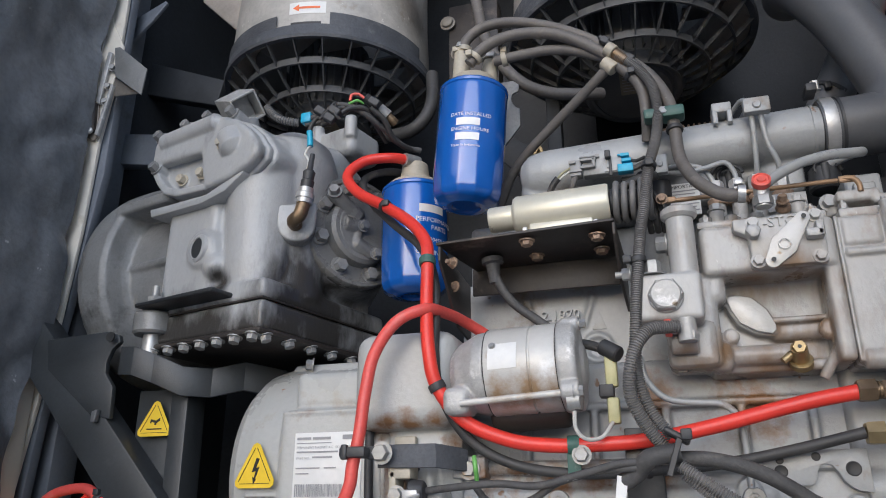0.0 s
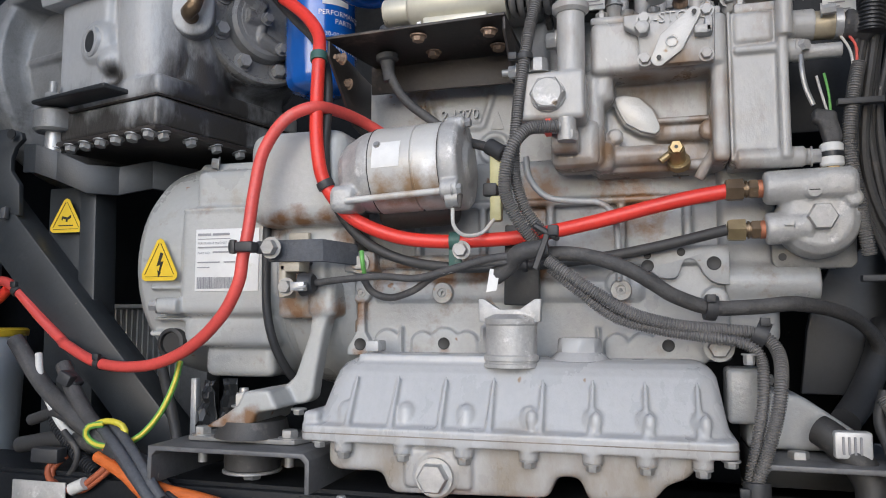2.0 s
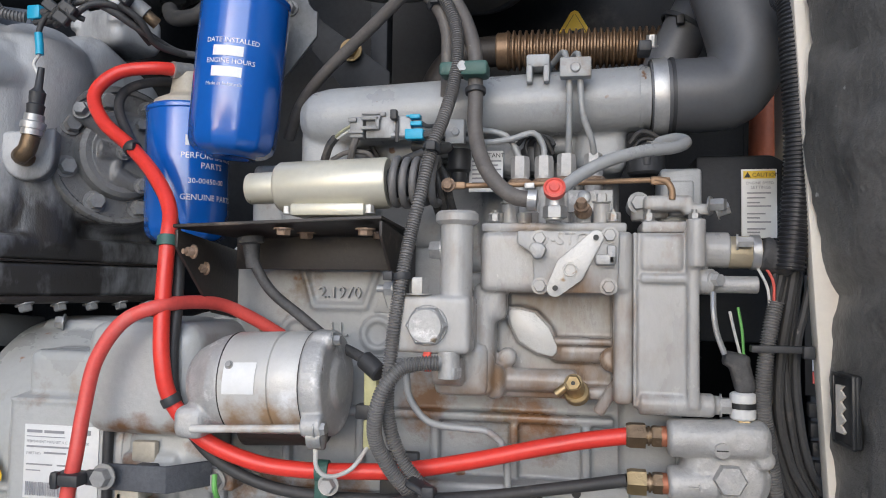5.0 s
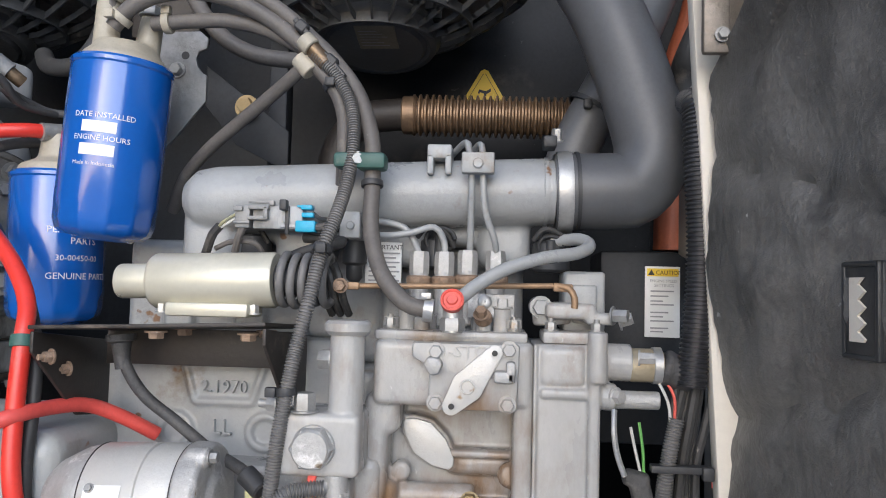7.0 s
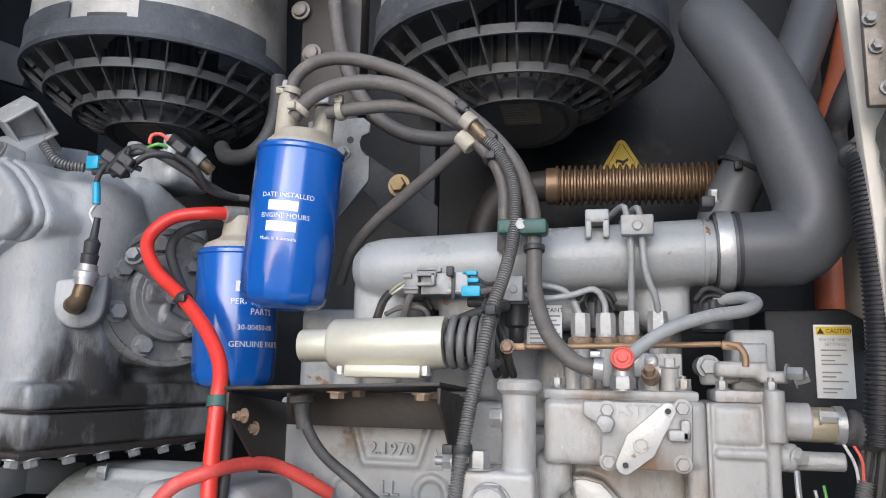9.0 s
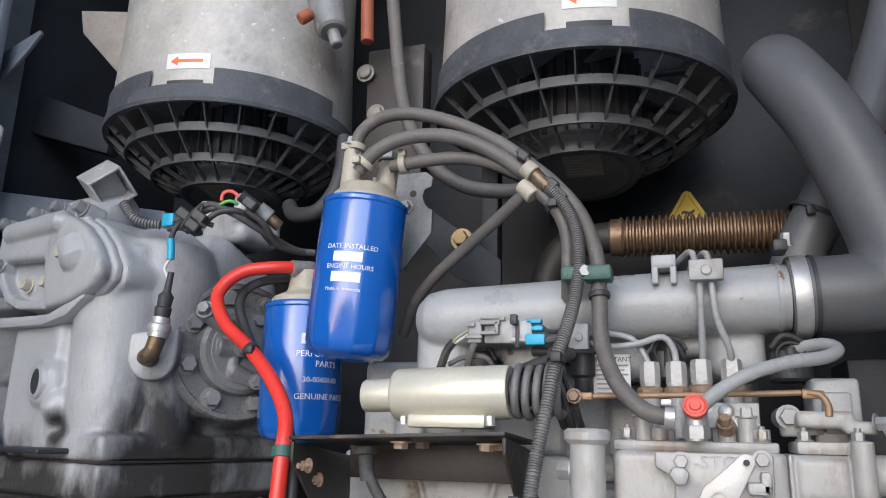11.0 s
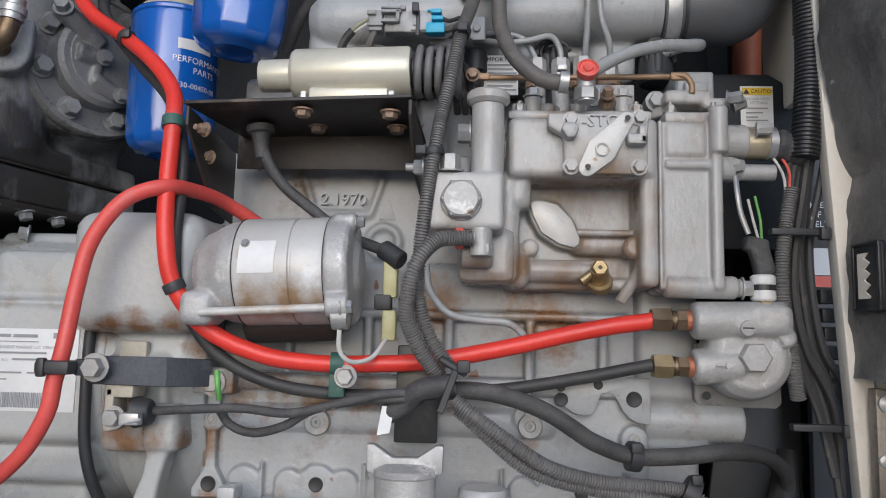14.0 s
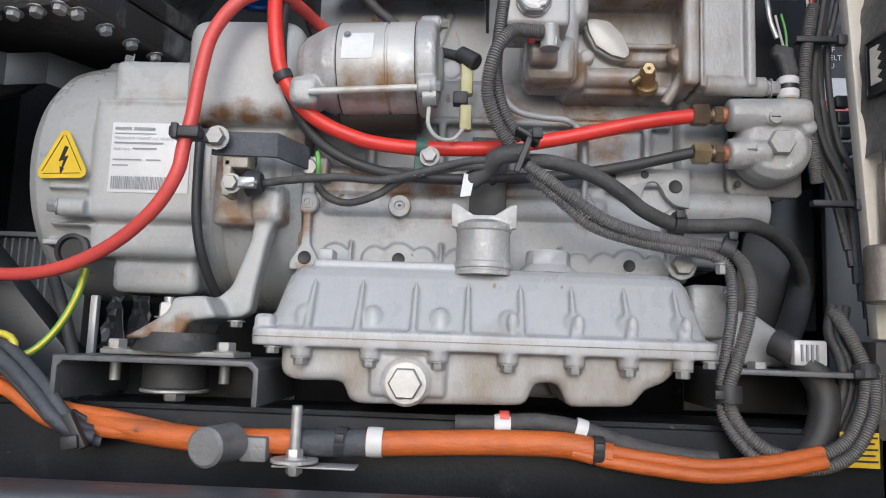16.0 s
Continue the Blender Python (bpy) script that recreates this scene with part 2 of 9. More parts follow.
    "label": surface("white_label", (0.70, 0.70, 0.68), 0.45, 0.0, 0.06, 16, 120, 0.02, (0.52, 0.48, 0.40), 0.22, 22, flecks=0),
    "yellow": surface("yellow_sticker", (0.78, 0.53, 0.035), 0.42, 0.0, 0.07, 20, 160, 0.02, (0.55, 0.38, 0.06), 0.2, 30, flecks=0),
    # black for print, and for the darkness painted on holes and slots
    "ink": surface("black_print_and_hole_shade", (0.02, 0.02, 0.02), 0.5, 0.0, 0.1, 40, 200, 0.0, flecks=0),
    "greyink": surface("grey_print", (0.28, 0.28, 0.29), 0.5, 0.0, 0.1, 40, 200, 0.0, flecks=0),
    "redink": surface("orange_red_print", (0.75, 0.16, 0.04), 0.5, 0.0, 0.1, 40, 200, 0.0, flecks=0),
    "cream": surface("cream_solenoid_can", (0.62, 0.59, 0.48), 0.34, 0.25, 0.07, 12, 160, 0.03, (0.48, 0.43, 0.32), 0.25, 14),
    "tan": surface("tan_filter_head", (0.42, 0.38, 0.30), 0.48, 0.0, 0.15, 24, 200, 0.12, (0.24, 0.2, 0.15), 0.4, 26),
    "trim": surface("cream_white_trim", (0.72, 0.67, 0.58), 0.42, 0.0, 0.06, 8, 140, 0.03, (0.55, 0.49, 0.40), 0.25, 12),
    "foam": surface("black_door_lining", (0.138, 0.134, 0.126), 0.36, 0.0, 0.35, 9, 130, 0.5, (0.050, 0.050, 0.049), 0.62, 11, (0.42, 0.42, 0.40), 0.06, 70),
    "orange": surface("orange_cable_jacket", (0.60, 0.14, 0.028), 0.48, 0.0, 0.2, 9, 160, 0.3, (0.22, 0.085, 0.05), 0.6, 7, (0.09, 0.055, 0.04), 0.3, 26, stretch=(0.5, 1, 1.6)),
    "orange_tube": surface("rust_orange_hose", (0.36, 0.095, 0.04), 0.6, 0.0, 0.2, 12, 200, 0.1, (0.18, 0.06, 0.035), 0.4, 14),
    "loom": surface("dusty_blue_grey_loom", (0.075, 0.080, 0.090), 0.6, 0.0, 0.3, 16, 200, 0.3, (0.15, 0.15, 0.155), 0.4, 18),
    "tape": surface("black_cloth_tape", (0.075, 0.073, 0.072), 0.62, 0.0, 0.3, 30, 260, 0.3, (0.14, 0.13, 0.12), 0.4, 22, (0.5, 0.5, 0.5), 0.05, 60),
    "galv": surface("dirty_galvanised_shroud", (0.44, 0.42, 0.385), 0.5, 0.15, 0.18, 16, 110, 0.1, (0.27, 0.23, 0.18), 0.5, 12, (0.66, 0.64, 0.60), 0.42, 75),
    "sill": surface("scuffed_grey_sill", (0.12, 0.124, 0.132), 0.4, 0.2, 0.2, 6, 140, 0.1, (0.08, 0.08, 0.08), 0.4, 9, (0.35, 0.34, 0.32), 0.15, 40, stretch=(0.3, 1, 1)),
    "hinge": surface("worn_brown_steel", (0.25, 0.22, 0.19), 0.42, 0.4, 0.25, 12, 160, 0.2, (0.12, 0.10, 0.08), 0.45, 14),
    "inner": surface("brown_grey_venturi", (0.34, 0.30, 0.26), 0.5, 0.0, 0.2, 10, 150, 0.1, (0.07, 0.065, 0.06), 0.4, 12),
    # left door's black lining, with the sky's reflection put into its colour
    "lining": surface("black_lining_lightened", (0.165, 0.175, 0.188), 0.40, 0.0, 0.35, 3.5, 90, 0.35, (0.09, 0.095, 0.10), 0.45, 5, (0.4, 0.4, 0.4), 0.03, 40),
    "grille": surface("dusty_grille_plastic", (0.075, 0.077, 0.080), 0.5, 0.0, 0.2, 18, 220, 0.06, (0.14, 0.135, 0.13), 0.35, 20),
    "post": surface("blue_grey_post_paint", (0.15, 0.165, 0.19), 0.45, 0.0, 0.15, 6, 140, 0.05, (0.09, 0.095, 0.10), 0.3, 9),
    "rail": surface("black_rail_paint", (0.018, 0.020, 0.023), 0.45, 0.0, 0.3, 7, 170, 0.1, (0.05, 0.05, 0.05), 0.35, 8, (0.10, 0.10, 0.095), 0.05, 60, spec=0.2),
    "channel": surface("worn_channel_paint", (0.13, 0.132, 0.135), 0.42, 0.1, 0.25, 9, 170, 0.1, (0.05, 0.05, 0.05), 0.45, 9, (0.25, 0.24, 0.22), 0.12, 60),
    "blade": surface("fan_blade_plastic", (0.13, 0.125, 0.12), 0.45, 0.0, 0.2, 14, 180, 0.06, (0.11, 0.105, 0.10), 0.35, 16),
    "panel": surface("blue_grey_panel", (0.040, 0.045, 0.052), 0.45, 0.0, 0.15, 6, 140, 0.05, (0.08, 0.08, 0.08), 0.3, 9),
    # brown of the strip that paints the shadow behind the end flange
    "flange_shade": surface("flange_shade_brown", (0.19, 0.145, 0.105), 0.6, 0.1, 0.25, 24, 150, 0.4, (0.16, 0.085, 0.045), 0.5, 20, (0.5, 0.48, 0.45), 0.3, 40),
    "fins": surface("aluminium_fins", (0.60, 0.60, 0.59), 0.4, 0.2, 0.12, 20, 200, 0.05),
    "green": surface("green_clip_rubber", (0.045, 0.115, 0.095), 0.5, 0.0, 0.15, 30, 200, 0.05, (0.15, 0.2, 0.18), 0.3, 40),
    "cyan": surface("cyan_plastic", (0.02, 0.36, 0.55), 0.4, 0.0, 0.1, 40, 200, 0.03, flecks=0),
    "olive": surface("yellowed_plastic", (0.52, 0.50, 0.26), 0.4, 0.0, 0.12, 30, 200, 0.03),
    "gy_green": surface("green_wire", (0.15, 0.42, 0.10), 0.4, 0.0, 0.1, 40, 200, 0.03, flecks=0),
    "gy_yellow": surface("yellow_wire", (0.68, 0.58, 0.05), 0.4, 0.0, 0.1, 40, 200, 0.03, flecks=0),
    "wire_white": surface("white_wire", (0.62, 0.61, 0.57), 0.45, 0.0, 0.1, 40, 200, 0.03),
    "tub": surface("grey_white_tub", (0.52, 0.55, 0.57), 0.4, 0.0, 0.06, 10, 150, 0.02, (0.4, 0.4, 0.38), 0.25, 16),
    # unseen ground, its pale tone set to throw light upward
    "concrete": surface("pale_bounce_ground", (0.43, 0.425, 0.415), 0.85, 0.0, 0.2, 2, 90, 0.3, (0.26, 0.255, 0.24), 0.4, 1.2, flecks=0),
    "trailer": surface("white_trailer_panel", (0.74, 0.74, 0.72), 0.35, 0.0, 0.05, 3, 90, 0.02, (0.6, 0.58, 0.54), 0.25, 4),
}


# ---- shape helpers ----
def unit(v):
    return Vector(v).normalized()


def frame_of(axis):
    """Two unit vectors square to axis."""
    w = unit(axis)
    up = Vector((0, 0, 1)) if abs(w.z) < 0.9 else Vector((0, 1, 0))
    u = up.cross(w).normalized()
    return u, w.cross(u).normalized(), w


def box(bm, c, s, bev=0.0, seg=2, rot=None):
    m = Matrix.Translation(c) @ ((rot or Matrix.Identity(3)).to_4x4()) @ Matrix.Diagonal((*s, 1))
    r = bmesh.ops.create_cube(bm, size=1.0, matrix=m)
    if bev:
        es = {e for v in r["verts"] for e in v.link_edges}
        bmesh.ops.bevel(bm, geom=list(es), offset=min(bev, min(s) * 0.45), segments=seg, profile=0.5, affect="EDGES")
    return bm


def span(bm, lo, hi, bev=0.0, seg=2):
    return box(bm, [(a + b) / 2 for a, b in zip(lo, hi)], [abs(b - a) for a, b in zip(lo, hi)], bev, seg)


def lathe(bm, origin, axis, profile, n=32, caps=True):
    """Turned shape: profile is (radius, distance along the axis) from one end to the other."""
    u, v, w = frame_of(axis)
    o = Vector(origin)
    rings = []
    for r, h in profile:
        c = o + w * h
        if r < 1e-6:
            rings.append([bm.verts.new(c)])
        else:
            rings.append([bm.verts.new(c + (u * math.cos(k * math.tau / n) + v * math.sin(k * math.tau / n)) * r) for k in range(n)])
    for a, b in zip(rings, rings[1:]):
        for k in range(n):
            j = (k + 1) % n
            if len(a) == 1 and len(b) == 1:
                continue
            if len(a) == 1:
                bm.faces.new((a[0], b[j], b[k]))
            elif len(b) == 1:
                bm.faces.new((a[k], a[j], b[0]))
            else:
                bm.faces.new((a[k], a[j], b[j], b[k]))
    if caps and len(rings[0]) > 1:
        bm.faces.new(rings[0])
    if caps and len(rings[-1]) > 1:
        bm.faces.new(list(reversed(rings[-1])))
    return bm


def rod(bm, a, b, r, r2=None, n=20, bev=0.0):
    a, b = Vector(a), Vector(b)
    d = (b - a).length
    r2 = r if r2 is None else r2
    if bev:
        return lathe(bm, a, b - a, [(0, 0), (r - bev, 0), (r, bev), (r2, d - bev), (r2 - bev, d), (0, d)], n)
    return lathe(bm, a, b - a, [(0, 0), (r, 0), (r2, d), (0, d)], n)


def prism(bm, pts, origin, u, v, depth, bev=0.0, seg=2):
    """A flat outline (in u, v from origin) pushed through depth along u x v."""
    o, u, v = Vector(origin), unit(u), unit(v)
    w = u.cross(v).normalized()
    lo = [bm.verts.new(o + u * a + v * b) for a, b in pts]
    hi = [bm.verts.new(o + u * a + v * b + w * depth) for a, b in pts]
    fs = [bm.faces.new(list(reversed(lo))), bm.faces.new(hi)]
    n = len(pts)
    for k in range(n):
        fs.append(bm.faces.new((lo[k], lo[(k + 1) % n], hi[(k + 1) % n], hi[k])))
    bmesh.ops.recalc_face_normals(bm, faces=fs)
    if bev:
        bmesh.ops.bevel(bm, geom=list({e for f in fs for e in f.edges}), offset=bev, segments=seg, profile=0.5, affect="EDGES")
    return bm


def loft(bm, rings):
    """A skin over loops of equally many points, closed at both ends."""
    loops = [[bm.verts.new(p) for p in ring] for ring in rings]
    n = len(loops[0])
    for a, b in zip(loops, loops[1:]):
        for k in range(n):
            j = (k + 1) % n
            bm.faces.new((a[k], a[j], b[j], b[k]))
    bm.faces.new(list(reversed(loops[0])))
    bm.faces.new(loops[-1])
    return bm


def rrect(x0, x1, y0, y1, r, z, n=6):
    """A level rectangle with rounded corners, as a loop of points."""
    out = []
    for cx, cy, a0 in ((x1 - r, y1 - r, 0), (x0 + r, y1 - r, 90), (x0 + r, y0 + r, 180), (x1 - r, y0 + r, 270)):
        for k in range(n + 1):
            a = radians(a0 + 90 * k / n)
            out.append(Vector((cx + r * math.cos(a), cy + r * math.sin(a), z)))
    return out


def cut(bm):
    """Marks all that was added since the last cut as one piece, which part() makes an object of its own."""
    layer = bm.faces.layers.int.get("piece") or bm.faces.layers.int.new("piece")
    fresh = [f for f in bm.faces if f[layer] == 0]
    top = max((f[layer] for f in bm.faces), default=0) + 1
    for f in fresh:
        f[layer] = top
    return bm


def bolt(bm, p, axis, af=0.013, h=0.007, washer=True, stud=0.0):
    """A hexagon head on its washer, standing on p and pointing along axis."""
    cut(bm)
    w = unit(axis)
    p = Vector(p)
    base = 0.0
    if washer:
        lathe(bm, p, w, [(0, 0), (af * 0.78, 0), (af * 0.78, 0.0018), (0, 0.0018)], 16)
        base = 0.0018
    r = af / math.sqrt(3)
    lathe(bm, p + w * base, w, [(0, 0), (r, 0), (r, h * 0.80), (r * 0.90, h), (0, h)], 6)
    if stud:
        rod(bm, p + w * (base + h), p + w * (base + h + stud), af * 0.3, n=10)
    cut(bm)
    return bm


def smooth_path(pts, step=0.006):
    """A rounded line through a few bends."""
    p = [Vector(q) for q in pts]
    p = [p[0] * 2 - p[1], *p, p[-1] * 2 - p[-2]]
    out = []
    for i in range(1, len(p) - 2):
        a, b, c, d = p[i - 1:i + 3]
        k = max(2, int((c - b).length / step))
        for j in range(k):
            t = j / k
            out.append(0.5 * ((2 * b) + (c - a) * t + (2 * a - 5 * b + 4 * c - d) * t * t + (3 * b - a - 3 * c + d) * t ** 3))
    out.append(p[-2])
    return out


def sweep(bm, pts, r, n=12, step=0.006, ridge=None, taper=None):
    """A hose or wire along a rounded line; ridge = (pitch, height) makes it corrugated, taper gives the radius at each end."""
    if ridge:
        step = ridge[0] / 4
    path = smooth_path(pts, step)
    total = len(path)
    t0 = unit(path[1] - path[0])
    u, v, _ = frame_of(t0)
    rings, prev = [], t0
    for i, c in enumerate(path):
        t = unit(path[min(i + 1, total - 1)] - path[max(i - 1, 0)])
        q = prev.rotation_difference(t)
        u = q @ u
        u = (u - t * u.dot(t)).normalized()
        v = t.cross(u)
        prev = t
        rr = r if taper is None else taper[0] + (taper[1] - taper[0]) * i / (total - 1)
        if ridge:
            rr += ridge[1] * (0.5 if i % 4 in (0, 1) else -0.5)
        rings.append([bm.verts.new(c + (u * math.cos(k * math.tau / n) + v * math.sin(k * math.tau / n)) * rr) for k in range(n)])
    for a, b in zip(rings, rings[1:]):
        for k in range(n):
            j = (k + 1) % n
            bm.faces.new((a[k], a[j], b[j], b[k]))
    bm.faces.new(list(reversed(rings[0])))
    bm.faces.new(rings[-1])
    return bm


def thing(name, at, label, category, group="", kind=""):
    ob = new(name)
    ob.location = at
    ob.empty_display_size = 0.05
    return tagged(ob, label, category, group, kind)


def mesh_of(name, bm, material, angle=38):
    bmesh.ops.recalc_face_normals(bm, faces=bm.faces[:])
    me = bpy.data.meshes.new(name)
    bm.to_mesh(me)
    bm.free()
    me.materials.append(M[material])
    me.polygons.foreach_set("use_smooth", [True] * len(me.polygons))
    me.set_sharp_from_angle(angle=radians(angle))
    return me


def part(name, bm, material, parent, label="", cast=None, angle=38):
    layer = bm.faces.layers.int.get("piece")
    if layer is not None and not cast:
        ids = sorted({f[layer] for f in bm.faces})
        if len(ids) > 1:
            made = []
            for k in ids:
                one = bm.copy()
                lay = one.faces.layers.int.get("piece")
                bmesh.ops.delete(one, geom=[f for f in one.faces if f[lay] != k], context="FACES")
                one.faces.layers.int.remove(lay)
                made.append(part(name, one, material, parent, label, None, angle))
            bm.free()
            return made[0]
    """One mesh object under a thing or a part. cast = (grain size, rounds of smoothing) melts joined blocks into one casting."""
    ob = new(name, mesh_of(name, bm, material, angle))
    if cast:
        re = ob.modifiers.new("cast", "REMESH")
        re.mode, re.voxel_size, re.use_smooth_shade = "VOXEL", cast[0], True
        sm = ob.modifiers.new("fillet", "SMOOTH")
        sm.factor, sm.iterations = 0.5, cast[1]
    if parent is not None:
        at, up = Vector((0, 0, 0)), parent
        while up is not None:
            at += up.location
            up = up.parent
        ob.parent = parent
        ob.location = -at
    return tagged(ob, label)


def solo(name, bm, material, label, category, group="", kind="", cast=None, angle=38):
    return tagged(part(name, bm, material, None, "", cast, angle), label, category, group, kind)


def B():
    return bmesh.new()


def letters(name, words, size, origin, u, v, material, parent, bend=None, lift=0.0006, align="LEFT", depth=0.0):
    """Raised flat print: words along u, up along v. bend = (centre, axis, radius) wraps it round a can."""
    cu = bpy.data.curves.new(name, "FONT")
    cu.body, cu.size, cu.align_x, cu.extrude = words, size, align, depth
    cu.resolution_u = 2
    tmp = bpy.data.objects.new(name, cu)
    me = bpy.data.meshes.new_from_object(tmp)
    bpy.data.objects.remove(tmp)
    bpy.data.curves.remove(cu)
    u, v, o = unit(u), unit(v), Vector(origin)
    w = u.cross(v).normalized()
    for vert in me.vertices:
        q = o + u * vert.co.x + v * vert.co.y + w * (lift + vert.co.z)
        vert.co = wrap(q, bend, lift) if bend else q
    me.materials.clear()
    me.materials.append(M[material])
    ob = new(name, me)
    at, up = Vector((0, 0, 0)), parent
    while up is not None:
        at += up.location
        up = up.parent
    ob.parent, ob.location = parent, -at
    return ob


def wrap(q, bend, lift):
    """Bend a flat point round a can's axis, keeping its arc length; the flat sheet touches the can along bend[3]."""
    c, axis, r, face = Vector(bend[0]), unit(bend[1]), bend[2], unit(bend[3])
    side = axis.cross(face).normalized()
    d = q - c
    a = d.dot(side) / r
    return c + axis * d.dot(axis) + (face * math.cos(a) + side * math.sin(a)) * (r + lift)


def bars(name, rects, origin, u, v, material, parent, bend=None, lift=0.0006, steps=8):
    """Printed blocks: each (x, y, width, height) in the plane of u, v."""
    bm = B()
    u, v, o = unit(u), unit(v), Vector(origin)
    w = u.cross(v).normalized()
    for x, y, a, b in rects:
        k = steps if bend else 1
        for i in range(k):
            for j in range(k):
                x0, x1, y0, y1 = x + a * i / k, x + a * (i + 1) / k, y + b * j / k, y + b * (j + 1) / k
                q = [o + u * p + v * s + w * lift for p, s in ((x0, y0), (x1, y0), (x1, y1), (x0, y1))]
                if bend:
                    q = [wrap(p, bend, lift) for p in q]
                bm.faces.new([bm.verts.new(p) for p in q])
    return part(name, bm, material, parent)


def mid(*ps):
    return sum((Vector(p) for p in ps), Vector()) / len(ps)


# ---- the setting: ground, cabinet and doors ----
# ground out of view, kept pale as a reflector for the undersides
bm = B()
box(bm, (0, 0, -0.05), (900, 900, 0.1))
solo("ground", bm, "concrete", "unseen ground, made pale to bounce light up into the cabinet", "ground", kind="structure")
bm = B()
span(bm, (-1.3, 1.78, 0.9), (1.25, 1.84, 3.9), 0.01)
solo("wall_trailer", bm, "trailer", "white trailer front wall behind the cooling unit", "wall", kind="structure")
bm = B()
span(bm, (-1.08, 1.66, 1.26), (0.56, 1.70, 3.1))
solo("wall_back", bm, "cave", "black back panel of the cabinet", "wall", kind="structure")
bm = B()
span(bm, (-1.12, 1.02, 1.26), (-1.08, 1.70, 3.1))
solo("wall_left", bm, "cave", "black side panel of the cabinet", "wall", kind="structure")
bm = B()
span(bm, (0.52, 1.0, 1.26), (0.56, 1.66, 3.1))
solo("wall_right", bm, "cave", "black side panel of the cabinet", "wall", kind="structure")
# unseen top panel; openings added so sky light falls into the fan shrouds
bm = B()
for x0_, x1_, y0_, y1_ in ((-1.12, 0.56, 1.0, 1.05), (-1.12, 0.56, 1.44, 1.70), (-1.12, -0.82, 1.05, 1.44), (-0.43, -0.21, 1.05, 1.44), (0.19, 0.56, 1.05, 1.44)):
    span(bm, (x0_, y0_, 3.10), (x1_, y1_, 3.14))
solo("ceiling", bm, "cave", "unseen black top panel with two openings added to light the fans", "ceiling", kind="structure")
bm = B()
span(bm, (-1.12, 0.90, 1.22), (0.56, 1.70, 1.26))
solo("floor", bm, "cave", "black bottom tray of the cabinet", "floor", kind="structure")

# bottom rail with its folded lip
bm = B()
span(bm, (-1.10, 0.895, 1.262), (0.55, 0.93, 1.374), 0.003)
span(bm, (-1.10, 0.905, 1.374), (0.55, 1.02, 1.379))
solo("bottom_rail", bm, "rail", "black folded steel rail along the cabinet bottom", "rail", kind="structure")
bm = B()
span(bm, (-1.10, 0.770, 1.262), (0.55, 0.893, 1.270), 0.002)
span(bm, (-1.10, 0.70, 1.262), (0.55, 0.766, 1.322), 0.008, 3)
solo("sill", bm, "sill", "scuffed dark metal sill of the cabinet opening", "sill", kind="structure")

# right jamb: white trim strip and dark inner panel
bm = B()
A0, A1 = (0.376, 0.925, 2.10), (0.4025, 0.925, 1.6214)
prism(bm, [(-0.013, -0.144), (0.010, -0.144), (0.014, 0.95), (-0.014, 0.95)], (A1[0], 0.925, A1[2]), (1, 0, 0), (A0[0] - A1[0], 0, A0[2] - A1[2]), -0.02, 0.002)
solo("trim", bm, "trim", "cream white edge strip of the cabinet opening", "trim", kind="structure")
bm = B()
span(bm, ((0.378, 0.900, 1.425)[0], 0.895, 1.27), (0.55, 0.935, 1.475), 0.004)
solo("corner_post", bm, "rubber", "black foam-covered corner post below the edge strip", "post", kind="structure")
bm = B()
span(bm, ((0.409, 1.066, 1.823)[0], 1.066, 1.3), (0.52, 1.08, 2.06), 0.003)
solo("wall_inner", bm, "panel", "dark inner panel beside the cabinet opening", "wall", kind="structure")
bm = B()
span(bm, (-0.10, 1.46, 1.30), (0.42, 1.48, 3.05), 0.003)
solo("wall_partition", bm, "rail", "dark grey sheet partition behind the engine", "wall", kind="structure")

bm = B()
prism(bm, [(0.302, 1.49), (0.42, 1.49), (0.42, 1.692), (0.383, 1.682), (0.344, 1.657), (0.322, 1.618), (0.312, 1.575)], (0, 1.12, 0), (1, 0, 0), (0, 0, 1), -0.012, 0.003)
solo("wall_guard", bm, "panel", "dark sheet belt guard beside the engine", "guard", kind="structure")


def door(name, pts, label):
    d = thing(name, (*pts[0], 1.3), label, "door", kind="structure")
    a, b = Vector((*pts[0], 0)), Vector((*pts[1], 0))
    u = (b - a).normalized()
    w = Vector((-u.y, u.x, 0))
    L_ = (b - a).length
    return d, a, u, w, L_


# right door, swung wide open: black lining on its inside, white edge, latch plate
d, a, u, w, L_ = door("door_1", ((0.405, 0.925), (0.50, 0.10)), "open cabinet door with worn black lining and a latch plate")
bm = B()
box(bm, a + u * (L_ / 2) + Vector((0, 0, 2.2)) + w * 0.02, (L_, 0.03, 1.9), 0.004, rot=Matrix((u, w, (0, 0, 1))).transposed())
part("outer_skin", bm, "trim", d, "cream white outer skin")
bm = B()
n1, n2 = 90, 130


